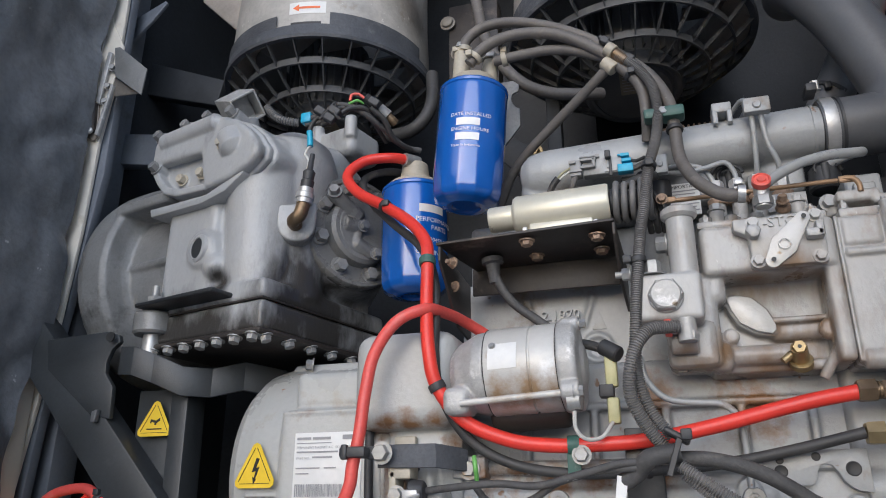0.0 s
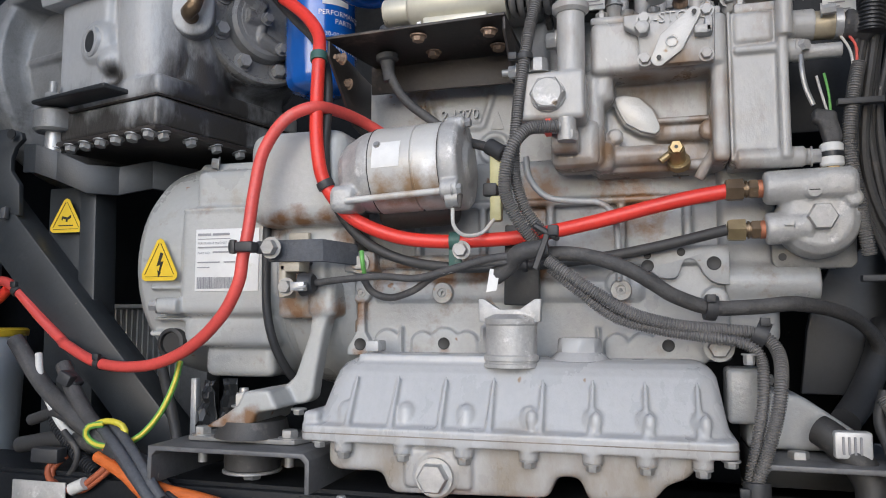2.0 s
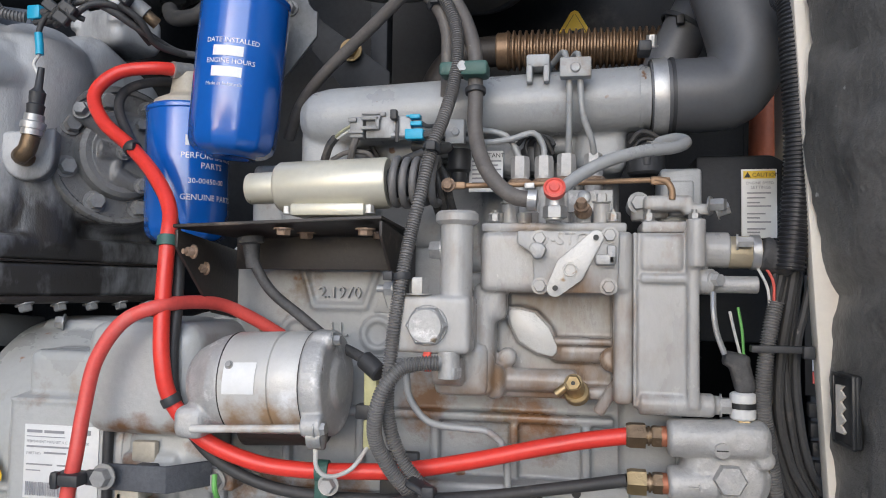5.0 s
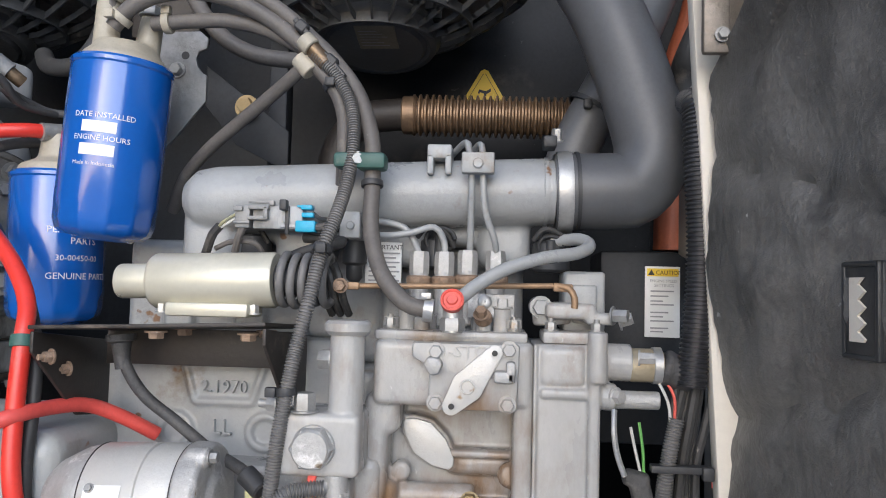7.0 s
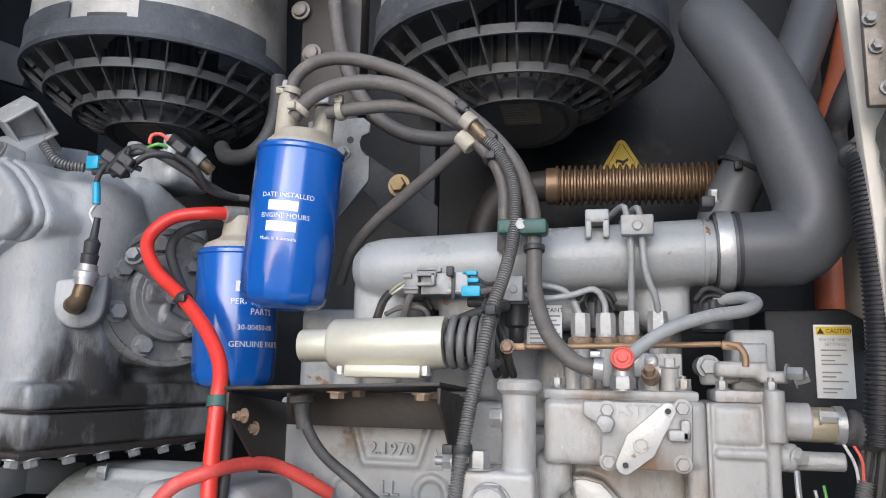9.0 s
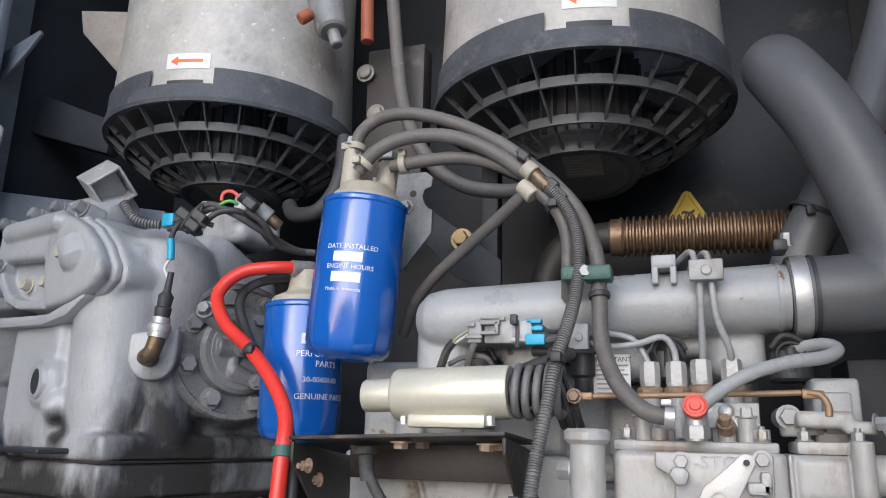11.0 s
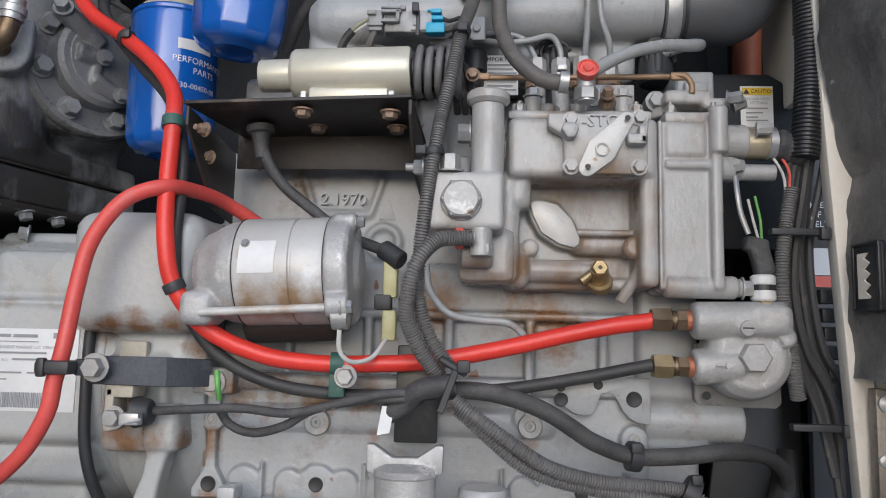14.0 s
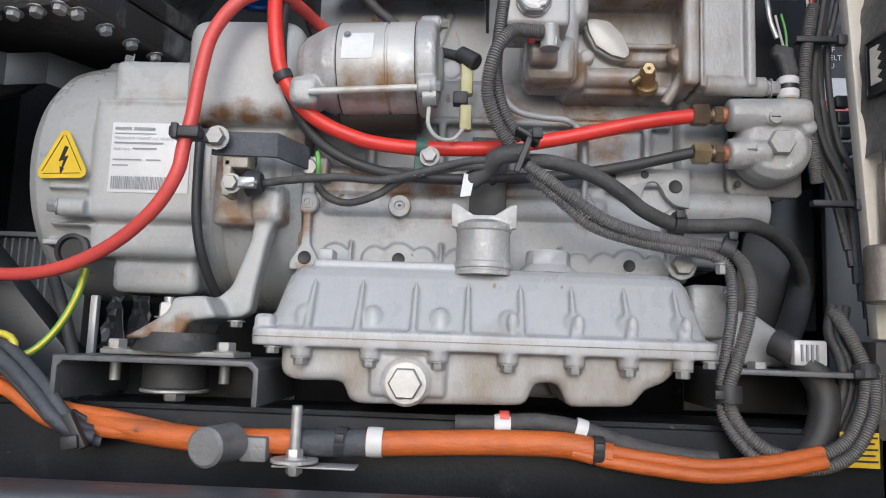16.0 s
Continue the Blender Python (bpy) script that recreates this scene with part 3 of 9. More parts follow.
def quilt(i, j):
    """Sagging foam: the hinge edge stands off the skin, soft creases run across, the upper corner is cut away."""
    z = 1.684 + 1.44 * j / n2
    s0 = -0.008 + 0.014 * min(1.0, max(0.0, (z - 1.86) / 0.14)) + 0.006 * noise.noise((4.0, j * 0.12, 7.0)) + 0.003 * noise.noise((9.0, j * 0.6, 2.0)) + min(0.5, max(0.0, z - 2.21) * 2.4)
    s = s0 + (L_ - 0.03 - s0) * i / n1
    off = 0.010 + (0.005 + 0.024 * min(1.0, max(0.0, (z - 1.86) / 0.14))) * math.exp(-((s - s0) / 0.16) ** 2)
    off += 0.008 * noise.noise((s * 5.0, z * 7.0, 3.0)) + 0.008 * noise.noise((s * 16.0, z * 22.0, 8.0)) + 0.003 * noise.noise((s * 70.0, z * 70.0, 2.0))
    for zc, amp, tilt in ((1.93, 0.014, 0.25), (2.06, 0.018, -0.35), (2.30, 0.014, 0.2)):
        dz = z - zc - tilt * (s - 0.2) - 0.02 * noise.noise((s * 6.0, zc, 1.0))
        off -= amp * math.exp(-(dz / 0.012) ** 2) * (0.4 + 0.6 * noise.noise((s * 4.0, zc * 3, 5.0)))
    return a + u * s + Vector((0, 0, z + 0.010 * noise.noise((i * 0.2, 2.0, 5.0)))) - w * off


grid = [[bm.verts.new(quilt(i, j)) for j in range(n2 + 1)] for i in range(n1 + 1)]
for i in range(n1):
    for j in range(n2):
        bm.faces.new((grid[i][j], grid[i + 1][j], grid[i + 1][j + 1], grid[i][j + 1]))
part("lining", bm, "foam", d, "wavy black lining")
for c in (Vector((0.403, 0.889, 1.781)), Vector((0.4275, 0.721, 1.988))):
    dr = Matrix((u, w, (0, 0, 1))).transposed()
    bm = B()
    box(bm, c - w * 0.012, (0.042, 0.008, 0.066), 0.003, rot=dr)
    for e_ in (-1, 1):
        box(bm, c - w * 0.015 + u * 0.019 * e_, (0.004, 0.005, 0.066), 0.002, rot=dr)
        box(bm, c - w * 0.015 + Vector((0, 0, 0.031 * e_)), (0.042, 0.005, 0.004), 0.002, rot=dr)
    lp = part("latch_plate", bm, "black", d)
    bm = B()
    tooth = [(-0.009, -0.021), (0.006, -0.021)]
    for k in range(4):
        tooth += [(0.008, -0.019 + 0.0105 * k), (0.000, -0.0140 + 0.0105 * k)]
    tooth += [(0.006, 0.022), (-0.009, 0.022)]
    prism(bm, tooth, c - w * 0.0165, u, (0, 0, 1), 0.002 if u.cross(Vector((0, 0, 1))).dot(w) < 0 else -0.002)
    part("keeper", bm, "trim", lp, "pale toothed keeper")
bm = B()
c = Vector((0.379, 0.875, 1.555))
c.z -= 0.010
rod(bm, c - Vector((0, 0, 0.031)), c + Vector((0, 0, 0.031)), 0.019, n=24, bev=0.003)
box(bm, c + Vector((0.03, 0.01, 0)), (0.05, 0.014, 0.060), 0.003)
part("hinge", bm, "hinge", d, "worn brown steel hinge knuckle")
bm = B()
lathe(bm, (0.410, 0.906, 1.662), (0, -1, 0), [(0, 0), (0.009, 0), (0.008, 0.003), (0.004, 0.005), (0, 0.0055)], 18)
cut(bm)
lathe(bm, (0.407, 0.906, 1.609), (0, -1, 0), [(0, 0), (0.007, 0), (0.006, 0.002), (0, 0.004)], 18)
part("bolt", bm, "zinc", d)
bm = B()
span(bm, (0.400, 0.920, 1.676), (0.443, 0.905, 1.532), 0.002)
part("hinge_plate", bm, "hinge", d, "worn brown-grey steel hinge plate")

bm = B()
c = Vector((0.383, 0.900, 2.290))
box(bm, c, (0.055, 0.012, 0.11), 0.003, 2, Euler((0, radians(-6), radians(20))).to_matrix())
box(bm, c + Vector((0.035, -0.03, 0.02)), (0.008, 0.07, 0.10), 0.002, 2)
box(bm, c + Vector((0.04, -0.03, -0.005)), (0.06, 0.05, 0.006), 0.002, 2)
part("upper_hinge", bm, "hinge", d, "worn steel hinge bracket")
bm = B()
box(bm, (0.363, 0.885, 2.275), (0.024, 0.010, 0.12), 0.003, 2)
part("hinge_leaf", bm, "hinge", d)
bm = B()
for q in ((0.356, 0.878, 2.298), (0.360, 0.878, 2.271), (0.367, 0.878, 2.231)):
    bolt(bm, q, (0, -1, 0), 0.009, 0.005)
part("bolt", bm, "bolt", d)
bm = B()
span(bm, (0.388, 0.985, 2.00), (0.398, 1.13, 2.24), 0.003)
solo("inner_jamb", bm, "trim", "cream inner jamb panel beside the air duct", "jamb", kind="structure")

# left door, swung open, seen from its lined inside
d, a, u, w, L_ = door("door_2", ((-1.040, 1.025), (-1.02, 0.06)), "open cabinet door with creased black lining")
bm = B()
box(bm, a + u * (L_ / 2) + Vector((0, 0, 2.2)) - w * 0.02, (L_, 0.03, 1.9), 0.004, rot=Matrix((u, w, (0, 0, 1))).transposed())
part("outer_skin", bm, "trim", d, "cream white outer skin")
bm = B()
grid = [[bm.verts.new(a + u * (0.01 + min(0.034, max(0.0, 1.90 - (1.27 + 1.86 * j / n2)) * 0.34) * (1 - i / n1) + (L_ - 0.05) * i / n1) + Vector((0, 0, 1.27 + 1.86 * j / n2)) + w * (0.02 + 0.03 * noise.noise((i * 0.049, j * 0.046, 13.0)) + 0.008 * noise.noise((i * 0.22, j * 0.23, 28.0)) - 0.012 * max(0.0, 1 - 6 * abs(noise.noise((i * 0.03 + 2, j * 0.07, 5.0)))) + 0.002 * noise.noise((i * 0.9, j * 0.9, 3.0))))
         for j in range(n2 + 1)] for i in range(n1 + 1)]
for i in range(n1):
    for j in range(n2):
        bm.faces.new((grid[i][j], grid[i + 1][j], grid[i + 1][j + 1], grid[i][j + 1]))
# lighter and bluer than the right door's lining, to paint reflected light
part("lining", bm, "lining", d, "creased black lining, lightened to blue-grey for reflected light")

# left jamb, hinge rail and cross strap
bm = B()
prism(bm, [(-1.12, 1.27), (-1.075, 1.27), (-1.035, 1.914), (-1.012, 2.10), (-0.999, 2.22), (-0.999, 3.05), (-1.06, 3.05), (-1.06, 1.9)], (0, 1.066, 0), (1, 0, 0), (0, 0, 1), 0.020, 0.003)
solo("left_jamb", bm, "post", "blue-grey painted post of the cabinet opening", "post", kind="structure")
bm = B()
prism(bm, [(-1.125, 1.27), (-1.094, 1.27), (-1.066, 1.635), (-1.055, 1.718), (-1.046, 1.783), (-1.031, 1.90), (-1.016, 2.10), (-1.012, 2.288), (-1.000, 2.40), (-1.000, 2.60), (-1.02, 3.05), (-1.062, 3.05), (-1.062, 1.90), (-1.09, 1.63)], (0, 1.042, 0), (1, 0, 0), (0, 0, 1), 0.008, 0.001)
solo("trim", bm, "trim", "cream white edge strip of the cabinet opening", "trim", kind="structure")
hinge = new("door_hinge")
hinge.parent = d
hinge.location = Vector((-1.03, 1.034, 2.42)) - d.location


def flat(name, pts, y, thick, material, label="", bev=0.0008):
    """A bolted plate of the hinge, cut from sheet."""
    bm = B()
    prism(bm, pts, (0, y, 0), (1, 0, 0), (0, 0, 1), thick, bev)
    return part(name, bm, material, hinge, label)


flat("back_leaf", [(-1.069, 2.48), (-1.044, 2.295), (-1.016, 2.288), (-0.997, 2.426), (-0.987, 2.497), (-1.047, 2.603)], 1.0335, 0.003, "trim", "cream painted hinge leaf")
flat("rail", [(-1.064, 2.47), (-1.061, 2.440), (-1.043, 2.419), (-1.033, 2.541), (-1.045, 2.548)], 1.030, 0.005, "zinc", "bright steel hinge rail", 0.0015)
flat("rail", [(-1.029, 2.372), (-1.014, 2.364), (-1.004, 2.481), (-1.015, 2.487)], 1.029, 0.009, "zinc", "bright steel hinge rail", 0.003)
flat("guide", [(-1.013, 2.297), (-1.005, 2.294), (-0.987, 2.403), (-0.994, 2.407)], 1.029, 0.010, "alu", "", 0.002)
flat("arm", [(-1.079, 2.385), (-1.045, 2.322), (-1.036, 2.298), (-1.018, 2.287), (-1.010, 2.295), (-1.019, 2.366), (-1.033, 2.387), (-1.062, 2.423)], 1.0295, 0.004, "hinge", "worn brown steel hinge arm")
flat("tab", [(-0.987, 2.381), (-0.930, 2.377), (-0.941, 2.390), (-0.994, 2.423)], 1.030, 0.003, "hinge", "worn steel tab")
flat("keeper_plate", [(-0.983, 2.419), (-0.915, 2.365), (-0.910, 2.422), (-0.984, 2.487), (-0.996, 2.487)], 1.020, 0.004, "comp_dark", "bent grey steel keeper plate")
bm = B()
for x, z in ((-1.037, 2.527), (-1.043, 2.497), (-1.047, 2.452), (-1.002, 2.403), (-1.003, 2.369), (-0.999, 2.445)):
    bolt(bm, (x, 1.024, z), (0.3, -1, 0), 0.010, 0.006)
part("bolt", bm, "bolt", hinge)
bm = B()
rod(bm, (-1.030, 1.022, 2.372), (-1.022, 1.020, 2.304), 0.009, n=16, bev=0.002)
part("pin_sleeve", bm, "shelf", hinge, "dark rusty pin sleeve")
bm = B()
lathe(bm, (-1.022, 1.018, 2.305), (0, -1, 0), [(0, 0), (0.0075, 0), (0.0075, 0.004), (0.005, 0.006), (0, 0.006)], 18)
part("pin", bm, "zinc", hinge)
bm = B()
prism(bm, [(-1.040, 2.548), (-0.982, 2.605), (-0.952, 2.642), (-0.956, 2.650), (-1.045, 2.612), (-1.055, 2.56)], (0, 1.10, 0), (1, 0, 0), (0, 0, 1), 0.008, 0.002)
solo("stay_arm", bm, "post", "blue-grey steel stay above the hinge", "stay", kind="structure")
bm = B()
p0_, p1_ = Vector((-1.074, 1.135, 2.376)), Vector((-1.083, 1.135, 2.308))
prism(bm, [(-0.06, 0.004), (0.40, -0.075), (0.40, -0.075 - (p0_ - p1_).length), (-0.06, -(p0_ - p1_).length)], p0_, (1, 0, 0), (0, 0, 1), -0.03, 0.004)
solo("cross_strap", bm, "post", "dark steel strap between cabinet posts", "strap", kind="structure")
bm = B()
g0, g1, g2, g3 = (-1.152, 1.220, 2.631), (-0.879, 1.220, 2.517), (-0.892, 1.220, 2.454), (-1.123, 1.220, 2.529)
prism(bm, [(g3[0], g3[2]), (g2[0], g2[2]), (g1[0], g1[2]), (g0[0], g0[2])], (0, 1.22, 0), (1, 0, 0), (0, 0, 1), -0.03, 0.004)
solo("stay_plate", bm, "cave", "dark steel stay plate below the shroud", "plate", kind="structure")

bm = B()
span(bm, (-1.078, 1.089, 1.27), (-1.045, 1.15, 3.05), 0.004)
solo("side_post", bm, "post", "blue-grey painted post at the cabinet side", "post", kind="structure")

# black welded frame below the compressor
bm = B()
fr = thing("support_frame", (-0.85, 1.02, 1.27), "black painted welded steel frame carrying the compressor", "frame", kind="structure")
p0, p1 = Vector((-1.008, 0.990, 1.856)), Vector((-0.582, 0.990, 1.407))
u = (p1 - p0).normalized()
v = Vector((0, -1, 0)).cross(u)
prism(bm, [(-0.3, -0.036), (0.75, -0.036), (0.75, 0.036), (-0.3, 0.036)], p0 + Vector((0, 0.05, 0)), u, v, (0.05 if u.cross(v).y < 0 else -0.05), 0.004)
part("diagonal_bar", bm, "frame", fr)
bm = B()
prism(bm, [(-0.836, 1.27), (-0.757, 1.27), (-0.766, 1.80), (-0.838, 1.80)], (0, 1.036, 0), (1, 0, 0), (0, 0, 1), -0.006, 0.001)
part("post", bm, "frame", fr)
bm = B()
prism(bm, [(-0.7565, 1.27), (-0.722, 1.27), (-0.735, 1.82), (-0.7655, 1.82)], (0, 1.020, 0), (1, 0, 0), (0, 0, 1), -0.05, 0.003)
part("post", bm, "frame", fr)
bm = B()
prism(bm, [(-0.99, 1.836), (-0.89, 1.758), (-0.851, 1.750), (-0.854, 1.801), (-0.872, 1.823), (-0.873, 1.843), (-0.866, 1.862), (-0.852, 1.874), (-0.856, 1.886), (-0.882, 1.893), (-1.002, 1.887)], (0, 0.988, 0), (1, 0, 0), (0, 0, 1), -0.010, 0.002)
part("gusset", bm, "frame", fr)
# gusset hole, painted as a black disc
bm = B()
rod(bm, (-0.862, 0.977, 1.880), (-0.862, 0.975, 1.880), 0.008, n=16)
part("hole", bm, "ink", fr)
bm = B()
prism(bm, [(-0.879, 1.745), (-0.870, 1.745), (-0.868, 1.765), (-0.879, 1.762)], (0, 0.978, 0), (1, 0, 0), (0, 0, 1), -0.01, 0.002)
part("weld_tab", bm, "channel", fr)
bm = B()
STRAP = ((-0.845, 0.985, 1.842), (-0.812, 0.975, 1.838), (-0.780, 0.985, 1.826), (-0.735, 1.000, 1.806), (-0.700, 1.030, 1.806), (-0.660, 1.060, 1.820), (-0.610, 1.110, 1.812))
for s_, e_ in zip(STRAP, STRAP[1:]):
    s_, e_ = Vector(s_), Vector(e_)
    uu = (e_ - s_).normalized()
    prism(bm, [(-0.001, -0.023), ((e_ - s_).length + 0.001, -0.023), ((e_ - s_).length + 0.001, 0.023), (-0.001, 0.023)], s_, uu, Vector((0, 0, 1)), -0.008, 0.0015)
part("top_bracket", bm, "frame", fr)


# ---- diesel engine ----
engine = thing("diesel_engine", (0, 1.1, 1.40), "grey painted four-cylinder diesel engine with rust stains", "engine")
bm = B()
span(bm, (-0.278, 0.985, 1.538), (0.206, 1.30, 1.668), 0.006)
span(bm, (-0.270, 1.012, 1.655), (0.206, 1.30, 1.800), 0.008)
span(bm, (0.0, 1.012, 1.79), (0.206, 1.30, 1.905), 0.008)
# swollen band, cast ledge and ribs
span(bm, (-0.248, 0.979, 1.609), (0.108, 1.005, 1.641), 0.011, 4)
span(bm, (-0.275, 0.975, 1.655), (0.206, 1.02, 1.672), 0.004)
span(bm, (-0.27, 0.998, 1.735), (0.19, 1.02, 1.745), 0.003)
for x in (-0.19, -0.10, -0.01, 0.08, 0.16):
    span(bm, (x - 0.005, 0.998, 1.672), (x + 0.005, 1.02, 1.735), 0.003)
# row of half-round bosses along the skirt, with short ribs between
for x, r_ in ((-0.226, 0.0185), (-0.177, 0.016), (-0.147, 0.021), (-0.118, 0.0165), (-0.075, 0.016), (0.072, 0.015), (0.103, 0.016), (0.133, 0.021), (0.163, 0.014)):
    rod(bm, (x, 1.0, 1.556), (x, 0.9775, 1.556), r_, n=26, bev=0.002)
    span(bm, (x - r_, 0.9775, 1.536), (x + r_, 1.0, 1.556), 0.002)
for x in (-0.2065, -0.0955, 0.05, 0.18):
    span(bm, (x - 0.002, 0.9765, 1.54), (x + 0.002, 1.0, 1.578), 0.001)
for q, r_ in (((0.188, 1.613), 0.0145), ((0.075, 1.633), 0.014)):
    rod(bm, (q[0], 0.992, q[1]), (q[0], 0.975, q[1]), r_, n=20, bev=0.002)
part("block", bm, "engine", engine, cast=(0.0021, 1))
# bone-shaped end flange
bm = B()
rod(bm, (-0.262, 1.0, 1.623), (-0.262, 0.973, 1.623), 0.0138, n=32, bev=0.0015)
prism(bm, [(-0.0062, -0.056), (0.0062, -0.056), (0.0052, -0.036), (0.0052, -0.010), (0.0070, 0.010), (0.0082, 0.044), (-0.0082, 0.044), (-0.0070, 0.010), (-0.0052, -0.010), (-0.0052, -0.036)], (-0.262, 0.974, 1.623), (1, 0, 0), (0, 0, 1), -0.02, 0.001)
prism(bm, [(-0.019, 0.0), (0.019, 0.0), (0.0185, 0.010), (0.012, 0.022), (0.006, 0.032), (-0.006, 0.032), (-0.013, 0.020), (-0.019, 0.010)], (-0.262, 0.9735, 1.5395), (1, 0, 0), (0, 0, 1), -0.02, 0.0012)
span(bm, (-0.280, 0.957, 1.650), (-0.236, 0.99, 1.678), 0.002)
part("end_flange", bm, "engine", engine, "bone-shaped cast flange", cast=(0.0015, 1))
# shadow gap behind the flange, put in as a dark brown strip
bm = B()
span(bm, (-0.274, 0.984, 1.57), (-0.2665, 0.99, 1.612), 0.001)
part("flange_shadow_strip", bm, "flange_shade", engine, "brown strip painting the shadow gap behind the flange")
# raised plate with an arched cut-out
bm = B()
prism(bm, [(0.107, 1.677), (0.111, 1.649), (0.124, 1.639), (0.135, 1.637), (0.143, 1.638), (0.147, 1.643), (0.150, 1.653), (0.154, 1.6595), (0.160, 1.661), (0.166, 1.659), (0.171, 1.652), (0.176, 1.642), (0.183, 1.635), (0.190, 1.631), (0.2045, 1.629), (0.2045, 1.677)], (0, 0.986, 0), (1, 0, 0), (0, 0, 1), 0.014, 0.0012)
part("side_plate", bm, "engine", engine, "raised cast plate with an arched cut-out")
# bolt holes: no depth, their inner shade is a black face
bm = B()
for x, y, z, r_ in ((-0.262, 0.9733, 1.5545, 0.0076), (-0.147, 0.9773, 1.5565, 0.0072), (0.133, 0.9773, 1.557, 0.0068), (0.111, 0.9718, 1.653, 0.0068), (0.187, 0.9718, 1.655, 0.0076), (0.111, 0.9718, 1.6655, 0.004), (0.150, 0.9718, 1.669, 0.0045)):
    cut(bm)
    lathe(bm, (x, y, z), (0, -1, 0), [(r_ * 0.4, 0), (r_, 0.0), (r_ * 1.10, 0.0006), (r_ * 0.98, 0.0008), (r_ * 0.90, 0.0005), (0, 0.0005)], 22)
    cut(bm)
part("bore", bm, "ink", engine, "black disc painting the shade in a bolt hole")
bm = B()
for x, y, z, r_ in ((-0.148, 0.982, 1.622, 0.0140), (0.079, 0.982, 1.624, 0.0130)):
    cut(bm)
    lathe(bm, (x, y, z), (0, -1, 0), [(0, 0), (r_, 0), (r_, 0.009), (r_ * 0.93, 0.0105), (r_ * 0.46, 0.0105), (r_ * 0.42, 0.0085), (r_ * 0.30, 0.0085), (r_ * 0.28, 0.0100), (r_ * 0.16, 0.0100), (r_ * 0.12, 0.006), (0, 0.006)], 28)
    cut(bm)
for x, y, z in ((-0.262, 0.9735, 1.623), (0.188, 0.9725, 1.613)):
    cut(bm)
    lathe(bm, (x, y, z), (0, -1, 0), [(0.0030, 0), (0.0068, 0), (0.0068, 0.0016), (0.0048, 0.0016), (0.0044, 0.0005), (0.0028, 0.0005), (0.0026, 0.0014), (0, 0.0014)], 22)
    cut(bm)
part("core_plug", bm, "bolt", engine)
# upper crankcase wall with cast triangles and figures
bm = B()
span(bm, (-0.29, 1.050, 1.79), (0.01, 1.12, 1.935), 0.004)
RIB = [(-0.191, 1.050, 1.904), (-0.177, 1.050, 1.860), (-0.110, 1.050, 1.860), (-0.095, 1.050, 1.905)]
for p_, q_ in zip(RIB, RIB[1:]):
    rod(bm, p_, q_, 0.0045, n=12)
for c_ in ((-0.199, 1.052, 1.826), (-0.093, 1.052, 1.827), (-0.300, 1.052, 1.825)):
    lathe(bm, c_, (0, -1, 0), [(0.012, -0.005), (0.022, -0.005), (0.022, 0.007), (0.015, 0.007), (0.015, -0.003)], 22)
part("crankcase_wall", bm, "engine", engine, cast=(0.0024, 2))
tri_ = Vector((-0.089, 1.050, 1.860))
bm = B()
prism(bm, [(-0.010, -0.006), (0.010, -0.006), (0.001, 0.020)], tri_, (1, 0, 0), (0, 0, 1), 0.002, 0.0005)
part("cast_triangle", bm, "engine", engine)
letters("cast_number", "LL", 0.024, (-0.155, 1.048, 1.824), (1, 0, 0), (0, 0, 1), "engine", engine, lift=0.0015, depth=0.0025)
letters("cast_number", "2.1970", 0.0205, (-0.170, 1.048, 1.871), (1, 0, 0), (0, 0, 1), "engine", engine, lift=0.0015, depth=0.0025)
bm = B()
span(bm, (-0.29, 1.10, 1.905), (0.20, 1.36, 2.05), 0.008)
for k in range(5):
    span(bm, (-0.24 + 0.09 * k, 1.088, 1.935), (-0.20 + 0.09 * k, 1.11, 2.02), 0.005)
part("cylinder_head", bm, "engine", engine, cast=(0.004, 2))

# intake manifold: rounded log along the head with legs
bm = B()
rod(bm, (-0.150, 1.028, 2.092), (0.222, 1.028, 2.106), 0.0375, n=32)
lathe(bm, (-0.150, 1.028, 2.092), (-1, 0, 0.0), [(0.0375, -0.01), (0.0375, 0.0), (0.033, 0.022), (0.02, 0.036), (0, 0.041)], 32)
span(bm, (-0.190, 1.012, 2.00), (-0.120, 1.10, 2.09), 0.02, 4)
for x in (-0.155, -0.055, 0.06, 0.175):
    span(bm, (x - 0.03, 1.025, 2.02), (x + 0.03, 1.12, 2.09), 0.015, 4)
span(bm, (-0.17, 1.035, 2.045), (0.20, 1.10, 2.09), 0.01)
part("intake_manifold", bm, "engine", engine, "grey cast intake manifold log", cast=(0.003, 4))
bm = B()
for x in (0.105,):
    span(bm, (x - 0.013, 0.984, 2.135), (x + 0.013, 1.02, 2.150), 0.002)
    span(bm, (x - 0.013, 0.984, 2.118), (x - 0.006, 1.01, 2.140), 0.002)
    span(bm, (x + 0.006, 0.984, 2.118), (x + 0.013, 1.01, 2.140), 0.002)
part("manifold_lug", bm, "engine", engine)
bm = B()
lathe(bm, (0.218, 1.028, 2.106), (1, 0, 0), [(0.030, 0), (0.0385, 0), (0.0385, 0.004), (0.036, 0.004), (0.036, 0.012), (0.030, 0.012)], 32)
part("manifold_lip", bm, "engine", engine)

# oil pan
pan = B()
SHELL = ((1.4485, -0.284, 0.196, 0.839, 0.012), (1.4660, -0.284, 0.196, 0.839, 0.012), (1.4690, -0.272, 0.191, 0.852, 0.020), (1.480, -0.270, 0.1885, 0.8585, 0.024),
         (1.515, -0.264, 0.183, 0.879, 0.026), (1.526, -0.261, 0.181, 0.886, 0.026), (1.534, -0.256, 0.176, 0.894, 0.026), (1.5395, -0.247, 0.168, 0.904, 0.026), (1.5415, -0.236, 0.158, 0.916, 0.026))
